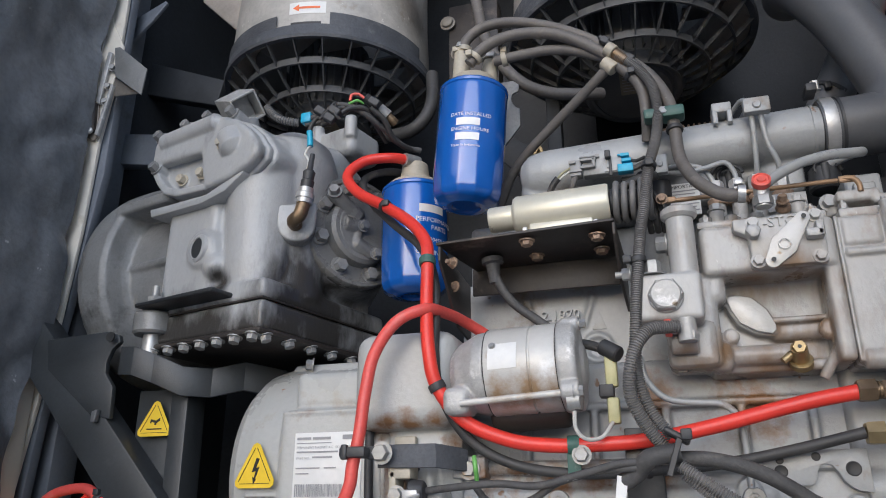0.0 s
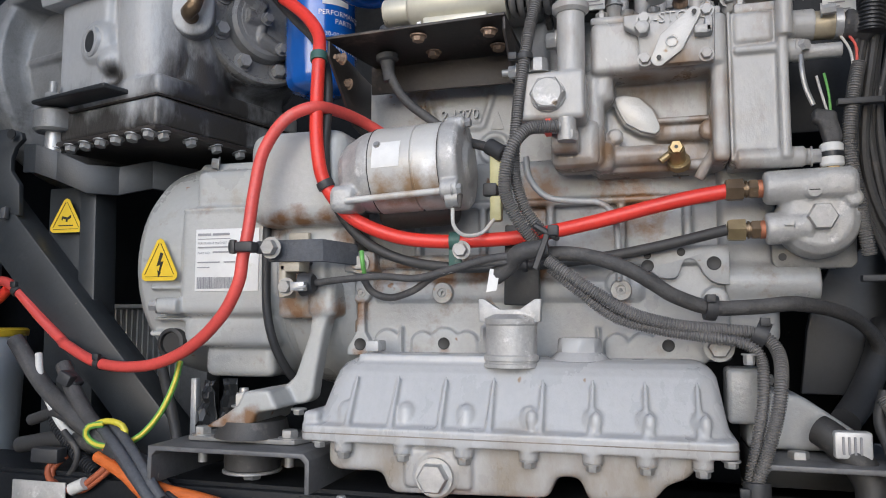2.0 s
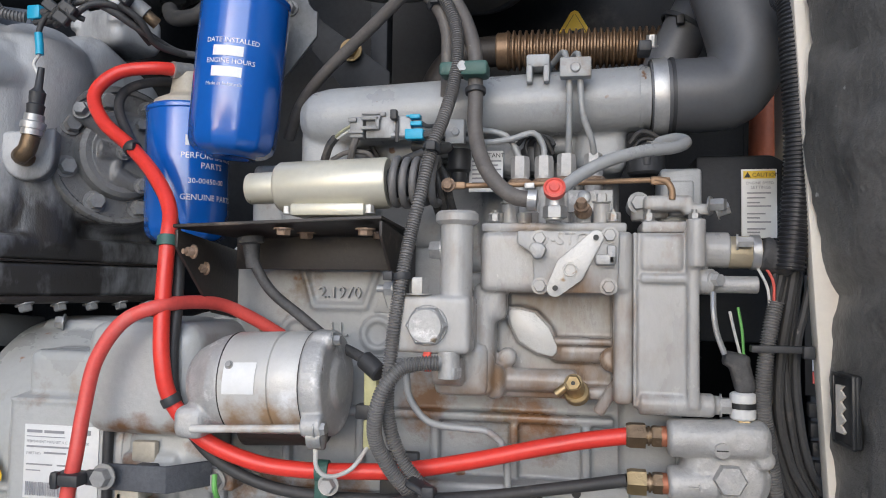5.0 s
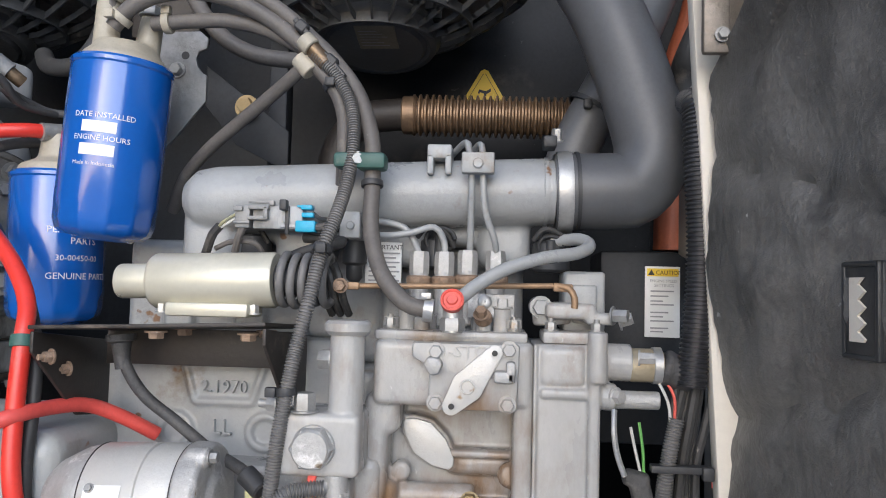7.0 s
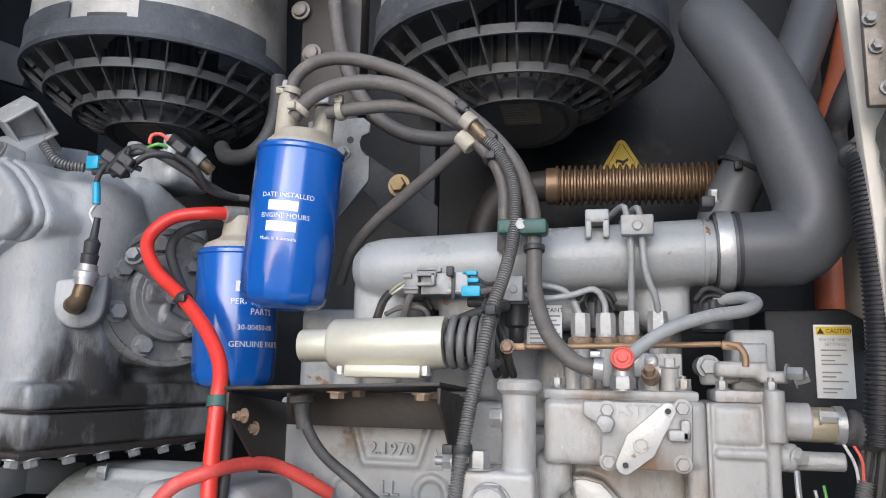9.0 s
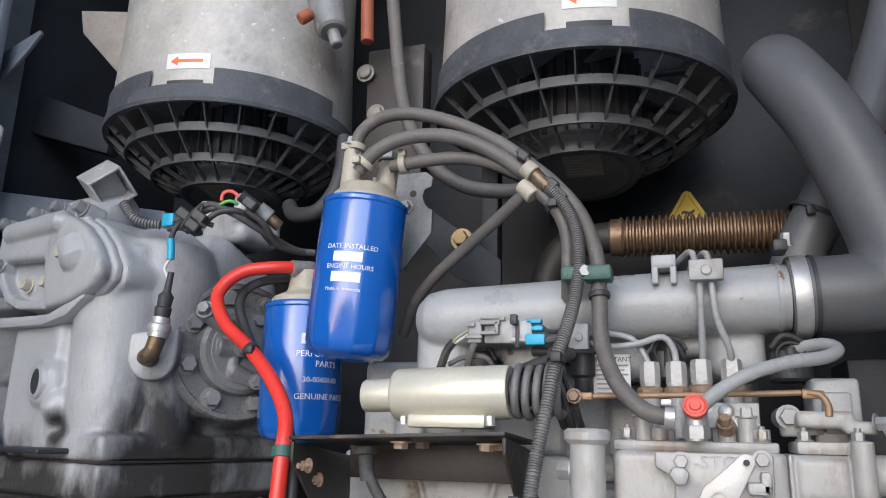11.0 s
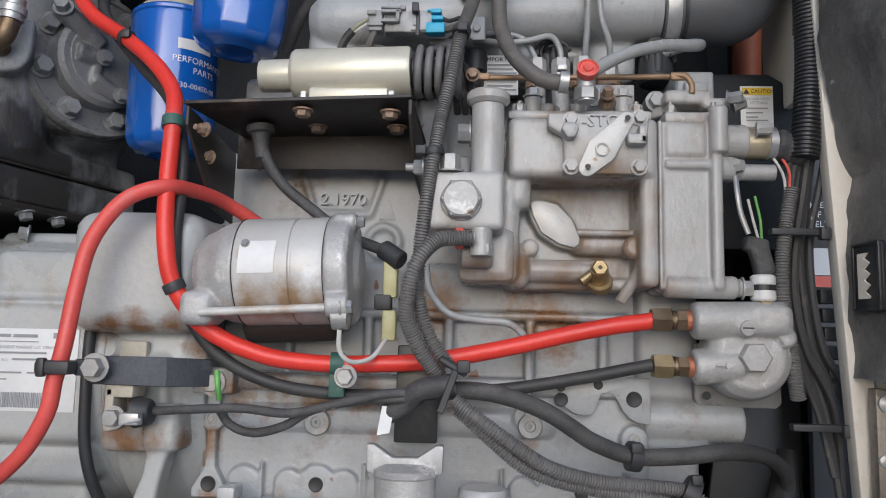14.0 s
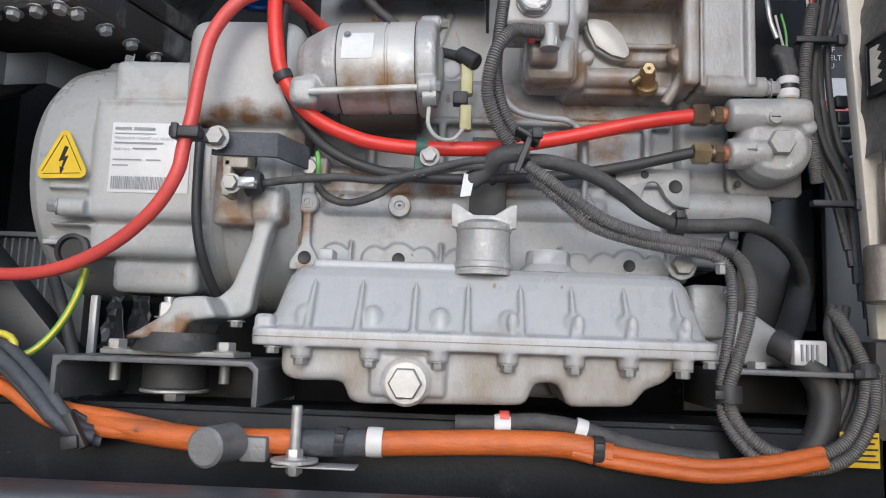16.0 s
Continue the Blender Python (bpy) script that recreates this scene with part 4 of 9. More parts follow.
loft(pan, [rrect(x0, x1, y0, 1.26, r_, z) for z, x0, x1, y0, r_ in SHELL])
span(pan, (-0.283, 0.845, 1.460), (-0.262, 0.91, 1.4815), 0.006, 3)
span(pan, (-0.235, 0.899, 1.536), (-0.070, 0.96, 1.546), 0.004, 3)
SUMP = [(-0.255, 1.455), (-0.255, 1.424), (-0.250, 1.417), (-0.240, 1.413), (-0.192, 1.414), (-0.186, 1.410), (-0.184, 1.401), (-0.180, 1.395), (-0.172, 1.391), (-0.004, 1.3955), (0.003, 1.399), (0.007, 1.406), (0.010, 1.416), (0.014, 1.4195), (0.033, 1.4195), (0.038, 1.416), (0.041, 1.406), (0.045, 1.399), (0.051, 1.396), (0.106, 1.398), (0.114, 1.401), (0.122, 1.412), (0.128, 1.418), (0.142, 1.422), (0.154, 1.432), (0.166, 1.455)]
prism(pan, SUMP, (0, 0.857, 0), (1, 0, 0), (0, 0, 1), -0.32, 0.007, 3)
prism(pan, [(-0.235, 1.43), (-0.215, 1.402), (-0.190, 1.394), (0.12, 1.394), (0.14, 1.43)], (0, 1.01, 0), (1, 0, 0), (0, 0, 1), -0.17, 0.006, 3)
for x in (-0.226, -0.174, -0.116, -0.060, -0.004, 0.050, 0.106, 0.159):
    # fins that grow out of the wall towards the flange
    a_, b_, t_ = (x, 0.8405, 1.466), (x, 0.8770, 1.5245), (x, 0.8740, 1.466)
    vs_ = [pan.verts.new(Vector(p) + Vector((dx, 0, 0))) for p, dx in ((a_, -0.0030), (a_, 0.0030), (b_, 0.0016), (b_, -0.0016), (t_, -0.0070), (t_, 0.0070))]
    for f_ in ((0, 1, 2, 3), (0, 3, 4), (1, 5, 2), (0, 4, 5, 1), (4, 3, 2, 5)):
        pan.faces.new([vs_[k] for k in f_])
LUGS = [-0.232, -0.160, -0.089, -0.017, 0.051, 0.106, 0.161]
for i_, x in enumerate(LUGS):
    lathe(pan, (x, 0.8610, 1.456), (0, 0.14, 1), [(0, 0), (0.0128, 0), (0.0126, 0.022), (0.0112, 0.030), (0.0075, 0.0355), (0.003, 0.0375), (0, 0.038)], 22)
    rod(pan, (x, 0.850, 1.452), (x, 0.850, 1.4375), 0.0105, n=18)
    if i_ > 2:
        lathe(pan, (x + 0.004, 0.8480, 1.464), (0, 0.10, 1), [(0, 0), (0.0030, 0), (0.0062, 0.016), (0.0052, 0.024), (0, 0.029)], 14)
span(pan, (-0.160, 0.850, 1.400), (-0.080, 0.87, 1.446), 0.006, 3)
lathe(pan, (-0.121, 0.858, 1.415), (0, -1, 0), [(0, -0.02), (0.026, -0.02), (0.0245, 0.010), (0, 0.012)], 28)
pan_ob = part("oil_pan", pan, "pan", engine, "light grey ribbed cast oil pan", cast=(0.0019, 1))
bm = B()
loft(bm, [rrect(-0.2846, 0.1966, 0.8384, 1.2, 0.012, z) for z in (1.4572, 1.4584)])
part("gasket", bm, "hinge", pan_ob, "thin dark gasket line")
bm = B()
for x in LUGS:
    bolt(bm, (x, 0.850, 1.438), (0, 0, -1), 0.013, 0.007)
bolt(bm, (-0.262, 0.850, 1.448), (0, 0, -1), 0.012, 0.006)
bolt(bm, (0.188, 0.850, 1.448), (0, 0, -1), 0.012, 0.006)
part("pan_bolt", bm, "bolt", pan_ob)
bm = B()
lathe(bm, (-0.121, 0.845, 1.415), (0, -1, 0), [(0, 0), (0.021, 0), (0.021, 0.003), (0, 0.003)], 28)
bolt(bm, (-0.121, 0.842, 1.415), (0, -1, 0), 0.030, 0.012, False)
part("drain_plug", bm, "zinc", pan_ob, "bright hexagon drain plug")
bm = B()
span(bm, (-0.236, 0.925, 1.547), (-0.218, 0.955, 1.561), 0.003)
part("pan_boss", bm, "pan", pan_ob)
bm = B()
lathe(bm, (0.031, 0.938, 1.540), (0, 0, 1), [(0, 0), (0.036, 0), (0.032, 0.005), (0.0265, 0.010), (0.0255, 0.024), (0.0235, 0.0265), (0, 0.0265)], 8)
part("pan_boss", bm, "pan", pan_ob)

# oil filler neck and winged cap
cap = thing("oil_filler", (-0.045, 0.905, 1.535), "grey plastic oil filler neck with a winged cap", "filler cap")
bm = B()
lathe(bm, (-0.045, 0.905, 1.533), (0, 0, 1), [(0, 0), (0.0325, 0), (0.0325, 0.004), (0.0305, 0.0052), (0.0305, 0.0068), (0.0325, 0.008), (0.0325, 0.013), (0.0300, 0.0150), (0.0300, 0.048), (0.0318, 0.050), (0, 0.05)], 14)
part("neck", bm, "alu", cap)
bm = B()
lathe(bm, (-0.045, 0.905, 1.583), (0, 0, 1), [(0, 0), (0.031, 0), (0.032, 0.006), (0.022, 0.011), (0, 0.012)], 28)
prism(bm, [(-0.036, 0.0), (-0.014, -0.004), (0.014, -0.004), (0.036, 0.0), (0.037, 0.026), (0.030, 0.026), (0.012, 0.014), (-0.012, 0.014), (-0.030, 0.026), (-0.037, 0.026)], (-0.045, 0.893, 1.586), (1, 0, 0), (0, 0, 1), -0.014, 0.0015)
part("winged_cap", bm, "alu", cap)
bm = B()
prism(bm, [(0.0, 0), (0.045, 0), (0.044, 0.10), (0.002, 0.10)], (-0.063, 0.965, 1.606), (1, 0, 0), (0, 0, 1), 0.012, 0.002)
solo("dipstick_guide", bm, "black", "black plastic guide strip on the engine block", "guide")

# gear case on the right, water housing, thermostat
bm = B()
span(bm, (0.195, 0.995, 1.56), (0.262, 1.30, 1.93), 0.010, 3)
span(bm, (0.20, 0.985, 1.60), (0.27, 1.05, 1.645), 0.008)
rod(bm, (0.20, 1.0, 1.632), (0.305, 1.0, 1.632), 0.024, n=20)
rod(bm, (0.25, 1.01, 1.66), (0.33, 1.01, 1.66), 0.012, n=20)
part("gear_case", bm, "engine", engine, cast=(0.003, 3))
therm = thing("thermostat_housing", (0.29, 0.94, 1.66), "dusty grey cast thermostat housing with a large hexagon nut", "thermostat housing")
bm = B()
rod(bm, (0.240, 0.946, 1.738), (0.335, 0.944, 1.740), 0.0195, n=28, bev=0.004)
span(bm, (0.292, 0.925, 1.722), (0.338, 0.985, 1.757), 0.011, 3)
lathe(bm, (0.298, 0.985, 1.702), (0, -1, 0), [(0, 0), (0.040, 0), (0.044, 0.008), (0.0445, 0.030), (0.041, 0.042), (0.032, 0.050), (0, 0.051)], 40)
rod(bm, (0.241, 0.948, 1.691), (0.29, 0.948, 1.694), 0.0185, n=24, bev=0.003)
rod(bm, (0.288, 0.970, 1.737), (0.290, 0.926, 1.731), 0.0095, n=18, bev=0.002)
rod(bm, (0.330, 0.975, 1.722), (0.331, 0.929, 1.722), 0.010, n=18, bev=0.003)
body_ = part("housing", bm, "alu", therm, cast=(0.0019, 3))
bm = B()
for z in (1.7385, 1.6925):
    cut(bm)
    span(bm, (0.259, 0.9262, z), (0.270, 0.9290, z + 0.0016), 0.0004)
    cut(bm)
    span(bm, (0.2685, 0.9262, z - 0.002), (0.270, 0.9290, z + 0.0036), 0.0004)
part("flow_mark", bm, "alu", body_)
bm = B()
prism(bm, [(0.253, 1.656), (0.258, 1.648), (0.338, 1.648), (0.344, 1.654), (0.344, 1.715), (0.253, 1.715)], (0, 0.984, 0), (1, 0, 0), (0, 0, 1), -0.010, 0.002)
part("flange", bm, "comp_dark", therm, "dark grey mounting flange")
# flange bore, its darkness painted by a thin black disc
bm = B()
lathe(bm, (0.2625, 0.9735, 1.661), (0, -1, 0), [(0, 0), (0.0045, 0), (0.0045, 0.0006), (0, 0.0006)], 16)
part("bore", bm, "ink", therm)
bm = B()
bolt(bm, (0.298, 0.9355, 1.702), (0, -1, 0), 0.0275, 0.011, False)
part("nut", bm, "alu", therm)
bm = B()
rod(bm, (0.290, 0.927, 1.7315), (0.290, 0.9235, 1.731), 0.0075, n=18)
part("slot_screw", bm, "alu", therm)
# screw slot, its shade put on as a black bar
bm = B()
span(bm, (0.2845, 0.9228, 1.7305), (0.2955, 0.924, 1.7317), 0.0002)
part("slot", bm, "ink", therm)
for z, x0, tint in ((1.738, 0.240, "bronze"), (1.691, 0.241, "brass_old")):
    bm = B()
    rod(bm, (x0 + 0.002, 0.948, z), (x0 - 0.006, 0.948, z), 0.0105, n=20, bev=0.001)
    part("stub", bm, "copper_wash", therm, "reddened copper sealing washer")
    bm = B()
    bolt(bm, (x0 - 0.005, 0.948, z), (-1, 0, 0), 0.0195, 0.010, False)
    rod(bm, (x0 - 0.015, 0.948, z), (x0 - 0.022, 0.948, z), 0.0085, n=16)
    rod(bm, (x0 - 0.0165, 0.948, z), (x0 - 0.0185, 0.948, z), 0.0102, n=16)
    part("adaptor", bm, "bronze", therm, "brass adaptor")
    bm = B()
    bolt(bm, (x0 - 0.021, 0.948, z), (-1, 0, 0), 0.0235, 0.019, False)
    part("union_nut", bm, tint, therm, "brass union nut")

# injection pump
pump = thing("injection_pump", (0.14, 0.96, 1.76), "grey cast fuel injection pump with oily rust streaks", "injection pump")
bm = B()
span(bm, (0.050, 0.985, 1.770), (0.205, 1.06, 1.945), 0.006)
span(bm, (0.040, 0.935, 1.772), (0.064, 1.02, 1.892), 0.010, 4)
span(bm, (0.050, 0.926, 1.882), (0.205, 1.02, 1.946), 0.008, 4)
span(bm, (0.050, 0.936, 1.85), (0.076, 1.02, 1.90), 0.012, 4)
span(bm, (0.187, 0.930, 1.770), (0.206, 1.02, 1.946), 0.006, 3)
span(bm, (0.050, 0.944, 1.768), (0.075, 1.02, 1.805), 0.010, 4)
span(bm, (0.050, 0.968, 1.768), (0.19, 1.02, 1.782), 0.005, 3)
rod(bm, (0.066, 0.966, 1.7880), (0.150, 0.966, 1.7880), 0.0125, n=22, bev=0.003)
span(bm, (0.124, 0.964, 1.826), (0.195, 0.995, 1.834), 0.003, 3)
span(bm, (0.120, 0.972, 1.806), (0.192, 1.0, 1.830), 0.010, 4)
rod(bm, (0.198, 0.955, 1.800), (0.172, 0.965, 1.756), 0.0065, n=14)
rod(bm, (0.186, 0.965, 1.812), (0.186, 0.950, 1.814), 0.013, n=18, bev=0.004)
rod(bm, (0.076, 0.975, 1.812), (0.076, 0.955, 1.812), 0.010, n=18, bev=0.003)
prism(bm, [(0.0735, 1.8600), (0.0765, 1.8460), (0.0865, 1.8270), (0.1065, 1.8145), (0.1250, 1.8105), (0.1318, 1.8150), (0.1320, 1.8250), (0.1232, 1.8460), (0.1065, 1.8630), (0.0885, 1.8670), (0.0775, 1.8665)], (0, 0.970, 0), (1, 0, 0), (0, 0, 1), -0.03, 0.002)
part("pump_body", bm, "pump", pump, cast=(0.0017, 3))
bm = B()
span(bm, (0.2065, 0.934, 1.766), (0.268, 1.03, 1.945), 0.005, 3)
span(bm, (0.206, 0.931, 1.768), (0.2098, 1.0, 1.945), 0.001)
span(bm, (0.258, 0.926, 1.768), (0.270, 1.0, 1.952), 0.004, 3)
span(bm, (0.212, 0.9285, 1.893), (0.262, 0.96, 1.903), 0.004, 3)
span(bm, (0.212, 0.9300, 1.905), (0.256, 0.96, 1.943), 0.006, 3)
rod(bm, (0.212, 0.940, 1.772), (0.285, 0.942, 1.772), 0.0120, n=22, bev=0.002)
rod(bm, (0.262, 0.945, 1.772), (0.292, 0.945, 1.772), 0.0095, n=18)
rod(bm, (0.262, 0.943, 1.897), (0.286, 0.943, 1.895), 0.0135, n=18, bev=0.002)
rod(bm, (0.262, 0.955, 1.928), (0.302, 0.955, 1.928), 0.0185, n=24)
rod(bm, (0.267, 0.93, 1.958), (0.267, 0.93, 1.91), 0.0095, n=16)
part("governor_case", bm, "pump", pump, cast=(0.0016, 1))
bm = B()
bolt(bm, (0.291, 0.945, 1.772), (1, -0.1, 0), 0.015, 0.009)
bolt(bm, (0.284, 0.936, 1.897), (0.6, -0.8, 0), 0.012, 0.008)
part("case_bolt", bm, "alu", pump)
bm = B()
span(bm, (0.050, 0.932, 1.945), (0.200, 1.03, 1.955), 0.003)
for x in (0.063, 0.094, 0.125, 0.156, 0.187):
    rod(bm, (x, 0.955, 1.955), (x, 0.955, 1.967), 0.008, n=14)
span(bm, (0.215, 0.94, 1.945), (0.275, 1.01, 1.957), 0.003)
part("top_plate", bm, "pump", pump)
bm = B()
for x in (0.063, 0.187, 0.223, 0.268):
    bolt(bm, (x, 0.95, 1.957), (0, 0, 1), 0.010, 0.007, True, 0.004)
part("bolt", bm, "bolt", pump)
# bosses, studs and small brackets along the pump's top
bm = B()
for x, y, h_, r_ in ((0.078, 0.962, 0.026, 0.0095), (0.100, 0.970, 0.018, 0.008), (0.152, 0.968, 0.020, 0.0085), (0.175, 0.962, 0.026, 0.0095)):
    rod(bm, (x, y, 1.952), (x, y, 1.952 + h_), r_, n=20, bev=0.0015)
    cut(bm)
part("top_boss", bm, "pump", pump)
bm = B()
for x, z in ((0.078, 1.978), (0.175, 1.978)):
    bolt(bm, (x, 0.962, z), (0, 0, 1), 0.014, 0.008, True)
part("bolt", bm, "alu", pump)
bm = B()
span(bm, (0.140, 0.958, 1.968), (0.187, 0.964, 1.992), 0.001)
part("bleed_bracket", bm, "alu", pump, "pale sheet bracket")
bm = B()
lathe(bm, (0.157, 0.957, 1.984), (0, -1, 0.1), [(0, 0), (0.0072, 0), (0.0072, 0.003), (0.005, 0.0045), (0.001, 0.0045), (0, 0.003)], 18)
part("screw", bm, "zinc", pump)
bm = B()
lathe(bm, (0.156, 0.950, 1.9665), (0, -0.8, 0.6), [(0, 0), (0.0088, 0), (0.0095, 0.003), (0.0080, 0.008), (0.004, 0.010), (0, 0.0105)], 18)
part("bleed_screw", bm, "rustbolt", pump, "rusty bleed screw")
bm = B()
span(bm, (0.238, 0.985, 1.955), (0.281, 1.05, 2.018), 0.004, 3)
span(bm, (0.246, 0.978, 1.965), (0.272, 1.0, 2.004), 0.003, 3)
part("rear_block", bm, "engine", pump, "grey cast block behind the linkage")
bm = B()
rod(bm, (0.2145, 1.03, 1.980), (0.2145, 0.978, 1.980), 0.011, n=18)
bolt(bm, (0.2145, 0.978, 1.980), (0, -1, 0), 0.015, 0.008)
part("bolt", bm, "engine", pump)
# stop lever on its cover
bm = B()
prism(bm, [(0.1065, 1.882), (0.190, 1.882), (0.192, 1.945), (0.090, 1.945), (0.090, 1.931), (0.1065, 1.922)], (0, 0.926, 0), (1, 0, 0), (0, 0, 1), 0.016, 0.003)
part("lever_cover", bm, "pump", pump)
letters("cast_word", "-STO", 0.018, (0.1235, 0.9100, 1.931), (1, 0, 0), (0, 0, 1), "pump", pump, lift=0.0012, depth=0.0012)
bm = B()
for q in ((0.1135, 1.889), (0.181, 1.889), (0.1130, 1.937), (0.182, 1.940)):
    bolt(bm, (q[0], 0.910, q[1]), (0, -1, 0), 0.011, 0.006)
part("bolt", bm, "pump", pump)
bm = B()
c, lu = Vector((0.1435, 0.9035, 1.9055)), Vector((0.617, 0, 0.787)).normalized()
lv = Vector((lu.z, 0, -lu.x))
out = []
for cx_, r_, a0, a1 in ((0.0405, 0.0076, -68, 68), (0.0, 0.0150, 68, 112), (-0.024, 0.0085, 112, 248), (0.0, 0.0150, 248, 292)):
    for k in range(8):
        a_ = radians(a0 + (a1 - a0) * k / 7)
        out.append((cx_ + r_ * math.cos(a_), r_ * math.sin(a_)))
prism(bm, out, c, lu, lv, 0.0035, 0.0008)
lever = part("stop_lever", bm, "starter", pump, "bright metal stop lever")
bm = B()
lathe(bm, c - Vector((0, 0.0033, 0)), (0, -1, 0), [(0.0054, 0), (0.0058, 0.0005), (0.0068, 0.0005), (0.0072, 0)], 24, False)
part("hub", bm, "starter", lever)
# lever pin holes, shaded by small black discs
bm = B()
for s_ in (-0.0235, 0.0405):
    cut(bm)
    rod(bm, c + lu * s_ - Vector((0, 0.0034, 0)), c + lu * s_ - Vector((0, 0.0041, 0)), 0.0028, n=12)
part("pin_hole", bm, "ink", lever)
bm = B()
prism(bm, [(0.1020, 1.9250), (0.1085, 1.9155), (0.1165, 1.9165), (0.1205, 1.9260), (0.1165, 1.9315), (0.1060, 1.9325)], (0, 0.911, 0), (1, 0, 0), (0, 0, 1), 0.015, 0.0025)
cut(bm)
span(bm, (0.168, 0.896, 1.910), (0.188, 0.912, 1.921), 0.003)
span(bm, (0.179, 0.896, 1.910), (0.188, 0.912, 1.930), 0.003)
part("lever_stop", bm, "alu", pump)
# slanted blank cover
bm = B()
prism(bm, [(0.0765, 1.8600), (0.0795, 1.8475), (0.0885, 1.8295), (0.1075, 1.8175), (0.1240, 1.8135), (0.1288, 1.8180), (0.1290, 1.8245), (0.1207, 1.8442), (0.1050, 1.8603), (0.0885, 1.8640), (0.0795, 1.8635)], (0, 0.969, 0), (1, 0, 0), (0, 0, 1), 0.005, 0.0012)
part("cover_plate", bm, "starter", pump, "pale slanted blanking plate")
bm = B()
c = Vector((0.1465, 0.960, 1.7900))
rod(bm, c + Vector((0.004, 0.006, -0.016)), c + Vector((0.003, -0.002, -0.011)), 0.0135, n=20, bev=0.001)
rod(bm, c + Vector((0.003, 0.004, -0.013)), c - Vector((0, 0.018, 0)), 0.0105, 0.0095, n=18)
bolt(bm, c - Vector((0, 0.017, 0)), (0, -1, 0), 0.014, 0.008, False)
rod(bm, c - Vector((0, 0.010, 0)), c - Vector((0.018, 0.012, 0.014)), 0.0045, n=12)
fit_ = part("brass_fitting", bm, "brass_old", pump, "brass fitting")
# fitting's bore, a black disc in place of a dark hollow
bm = B()
lathe(bm, c - Vector((0, 0.0252, 0)), (0, -1, 0), [(0, 0), (0.0022, 0), (0.0022, 0.0004), (0, 0.0004)], 14)
part("bore", bm, "ink", fit_)
# feed pump: block, hex plug, plunger barrel
feed = thing("feed_pump", (0.01, 0.90, 1.80), "grey cast lift pump with a large hexagon plug", "feed pump")
bm = B()
span(bm, (-0.034, 0.885, 1.820), (0.046, 0.96, 1.878), 0.006, 3)
rod(bm, (0.029, 0.905, 1.87), (0.029, 0.905, 1.955), 0.0165, n=24)
span(bm, (0.0, 0.93, 1.772), (0.060, 1.0, 1.83), 0.010)
rod(bm, (0.005, 0.918, 1.800), (0.035, 0.918, 1.800), 0.015, n=18)
part("feed_body", bm, "pump", feed, cast=(0.0017, 1))
bm = B()
lathe(bm, (0.029, 0.905, 1.950), (0, 0, 1), [(0, 0), (0.018, 0), (0.022, 0.004), (0.022, 0.011), (0.019, 0.014), (0, 0.015)], 24)
part("barrel_cap", bm, "pump", feed)
bm = B()
lathe(bm, (0.004, 0.886, 1.848), (0, -1, 0), [(0, 0), (0.0200, 0), (0.0205, 0.0015), (0.0195, 0.0035), (0, 0.0035)], 30)
bolt(bm, (0.004, 0.884, 1.848), (0, -1, 0), 0.0355, 0.013, False)
lathe(bm, (0.004, 0.8715, 1.848), (0, -1, 0), [(0, 0), (0.0178, 0), (0.0160, 0.0022), (0, 0.0022)], 30)
part("hex_plug", bm, "alu", feed, "bright hexagon plug")
bm = B()
bolt(bm, (-0.008, 0.895, 1.878), (0, 0, 1), 0.018, 0.016)
bolt(bm, (-0.034, 0.90, 1.884), (-1, 0, 0), 0.014, 0.009, True, 0.008)
bolt(bm, (0.012, 0.92, 1.925), (-1, 0, 0), 0.018, 0.012)
part("bolt", bm, "bolt", feed)
bm = B()
rod(bm, (0.024, 0.895, 1.822), (0.024, 0.895, 1.795), 0.011, n=16)
bolt(bm, (0.026, 0.895, 1.806), (0, 0, -1), 0.019, 0.010, False)
rod(bm, (0.018, 0.893, 1.812), (0.004, 0.893, 1.812), 0.008, n=14)
part("banjo", bm, "alu", feed)
bm = B()
rod(bm, (0.007, 0.893, 1.812), (-0.001, 0.893, 1.812), 0.0108, n=18, bev=0.001)
part("red_band", bm, "redcap", feed)

# high-pressure side: injector pipes with nuts, clamps
for k, q in enumerate(((0.085, 1.000, 2.020), (0.112, 1.000, 2.020), (0.137, 1.000, 2.022), (0.167, 1.000, 2.022))):
    bm = B()
    bolt(bm, (q[0], 1.0, q[2] - 0.008), (0, 0, 1), 0.0185, 0.024, False)
    rod(bm, (q[0], 1.0, q[2] - 0.062), (q[0], 1.0, q[2] - 0.006), 0.010, n=16)
    valve = part("delivery_valve", bm, "alu", pump, "pale grey union nut")
    bm = B()
    lathe(bm, (q[0], 1.0, q[2] - 0.019), (0, 0, 1), [(0.0, 0), (0.0128, 0), (0.0136, 0.002), (0.0136, 0.007), (0.0110, 0.009), (0, 0.009)], 20)
    part("seat_ring", bm, "rustbolt", valve, "rusty seat ring")
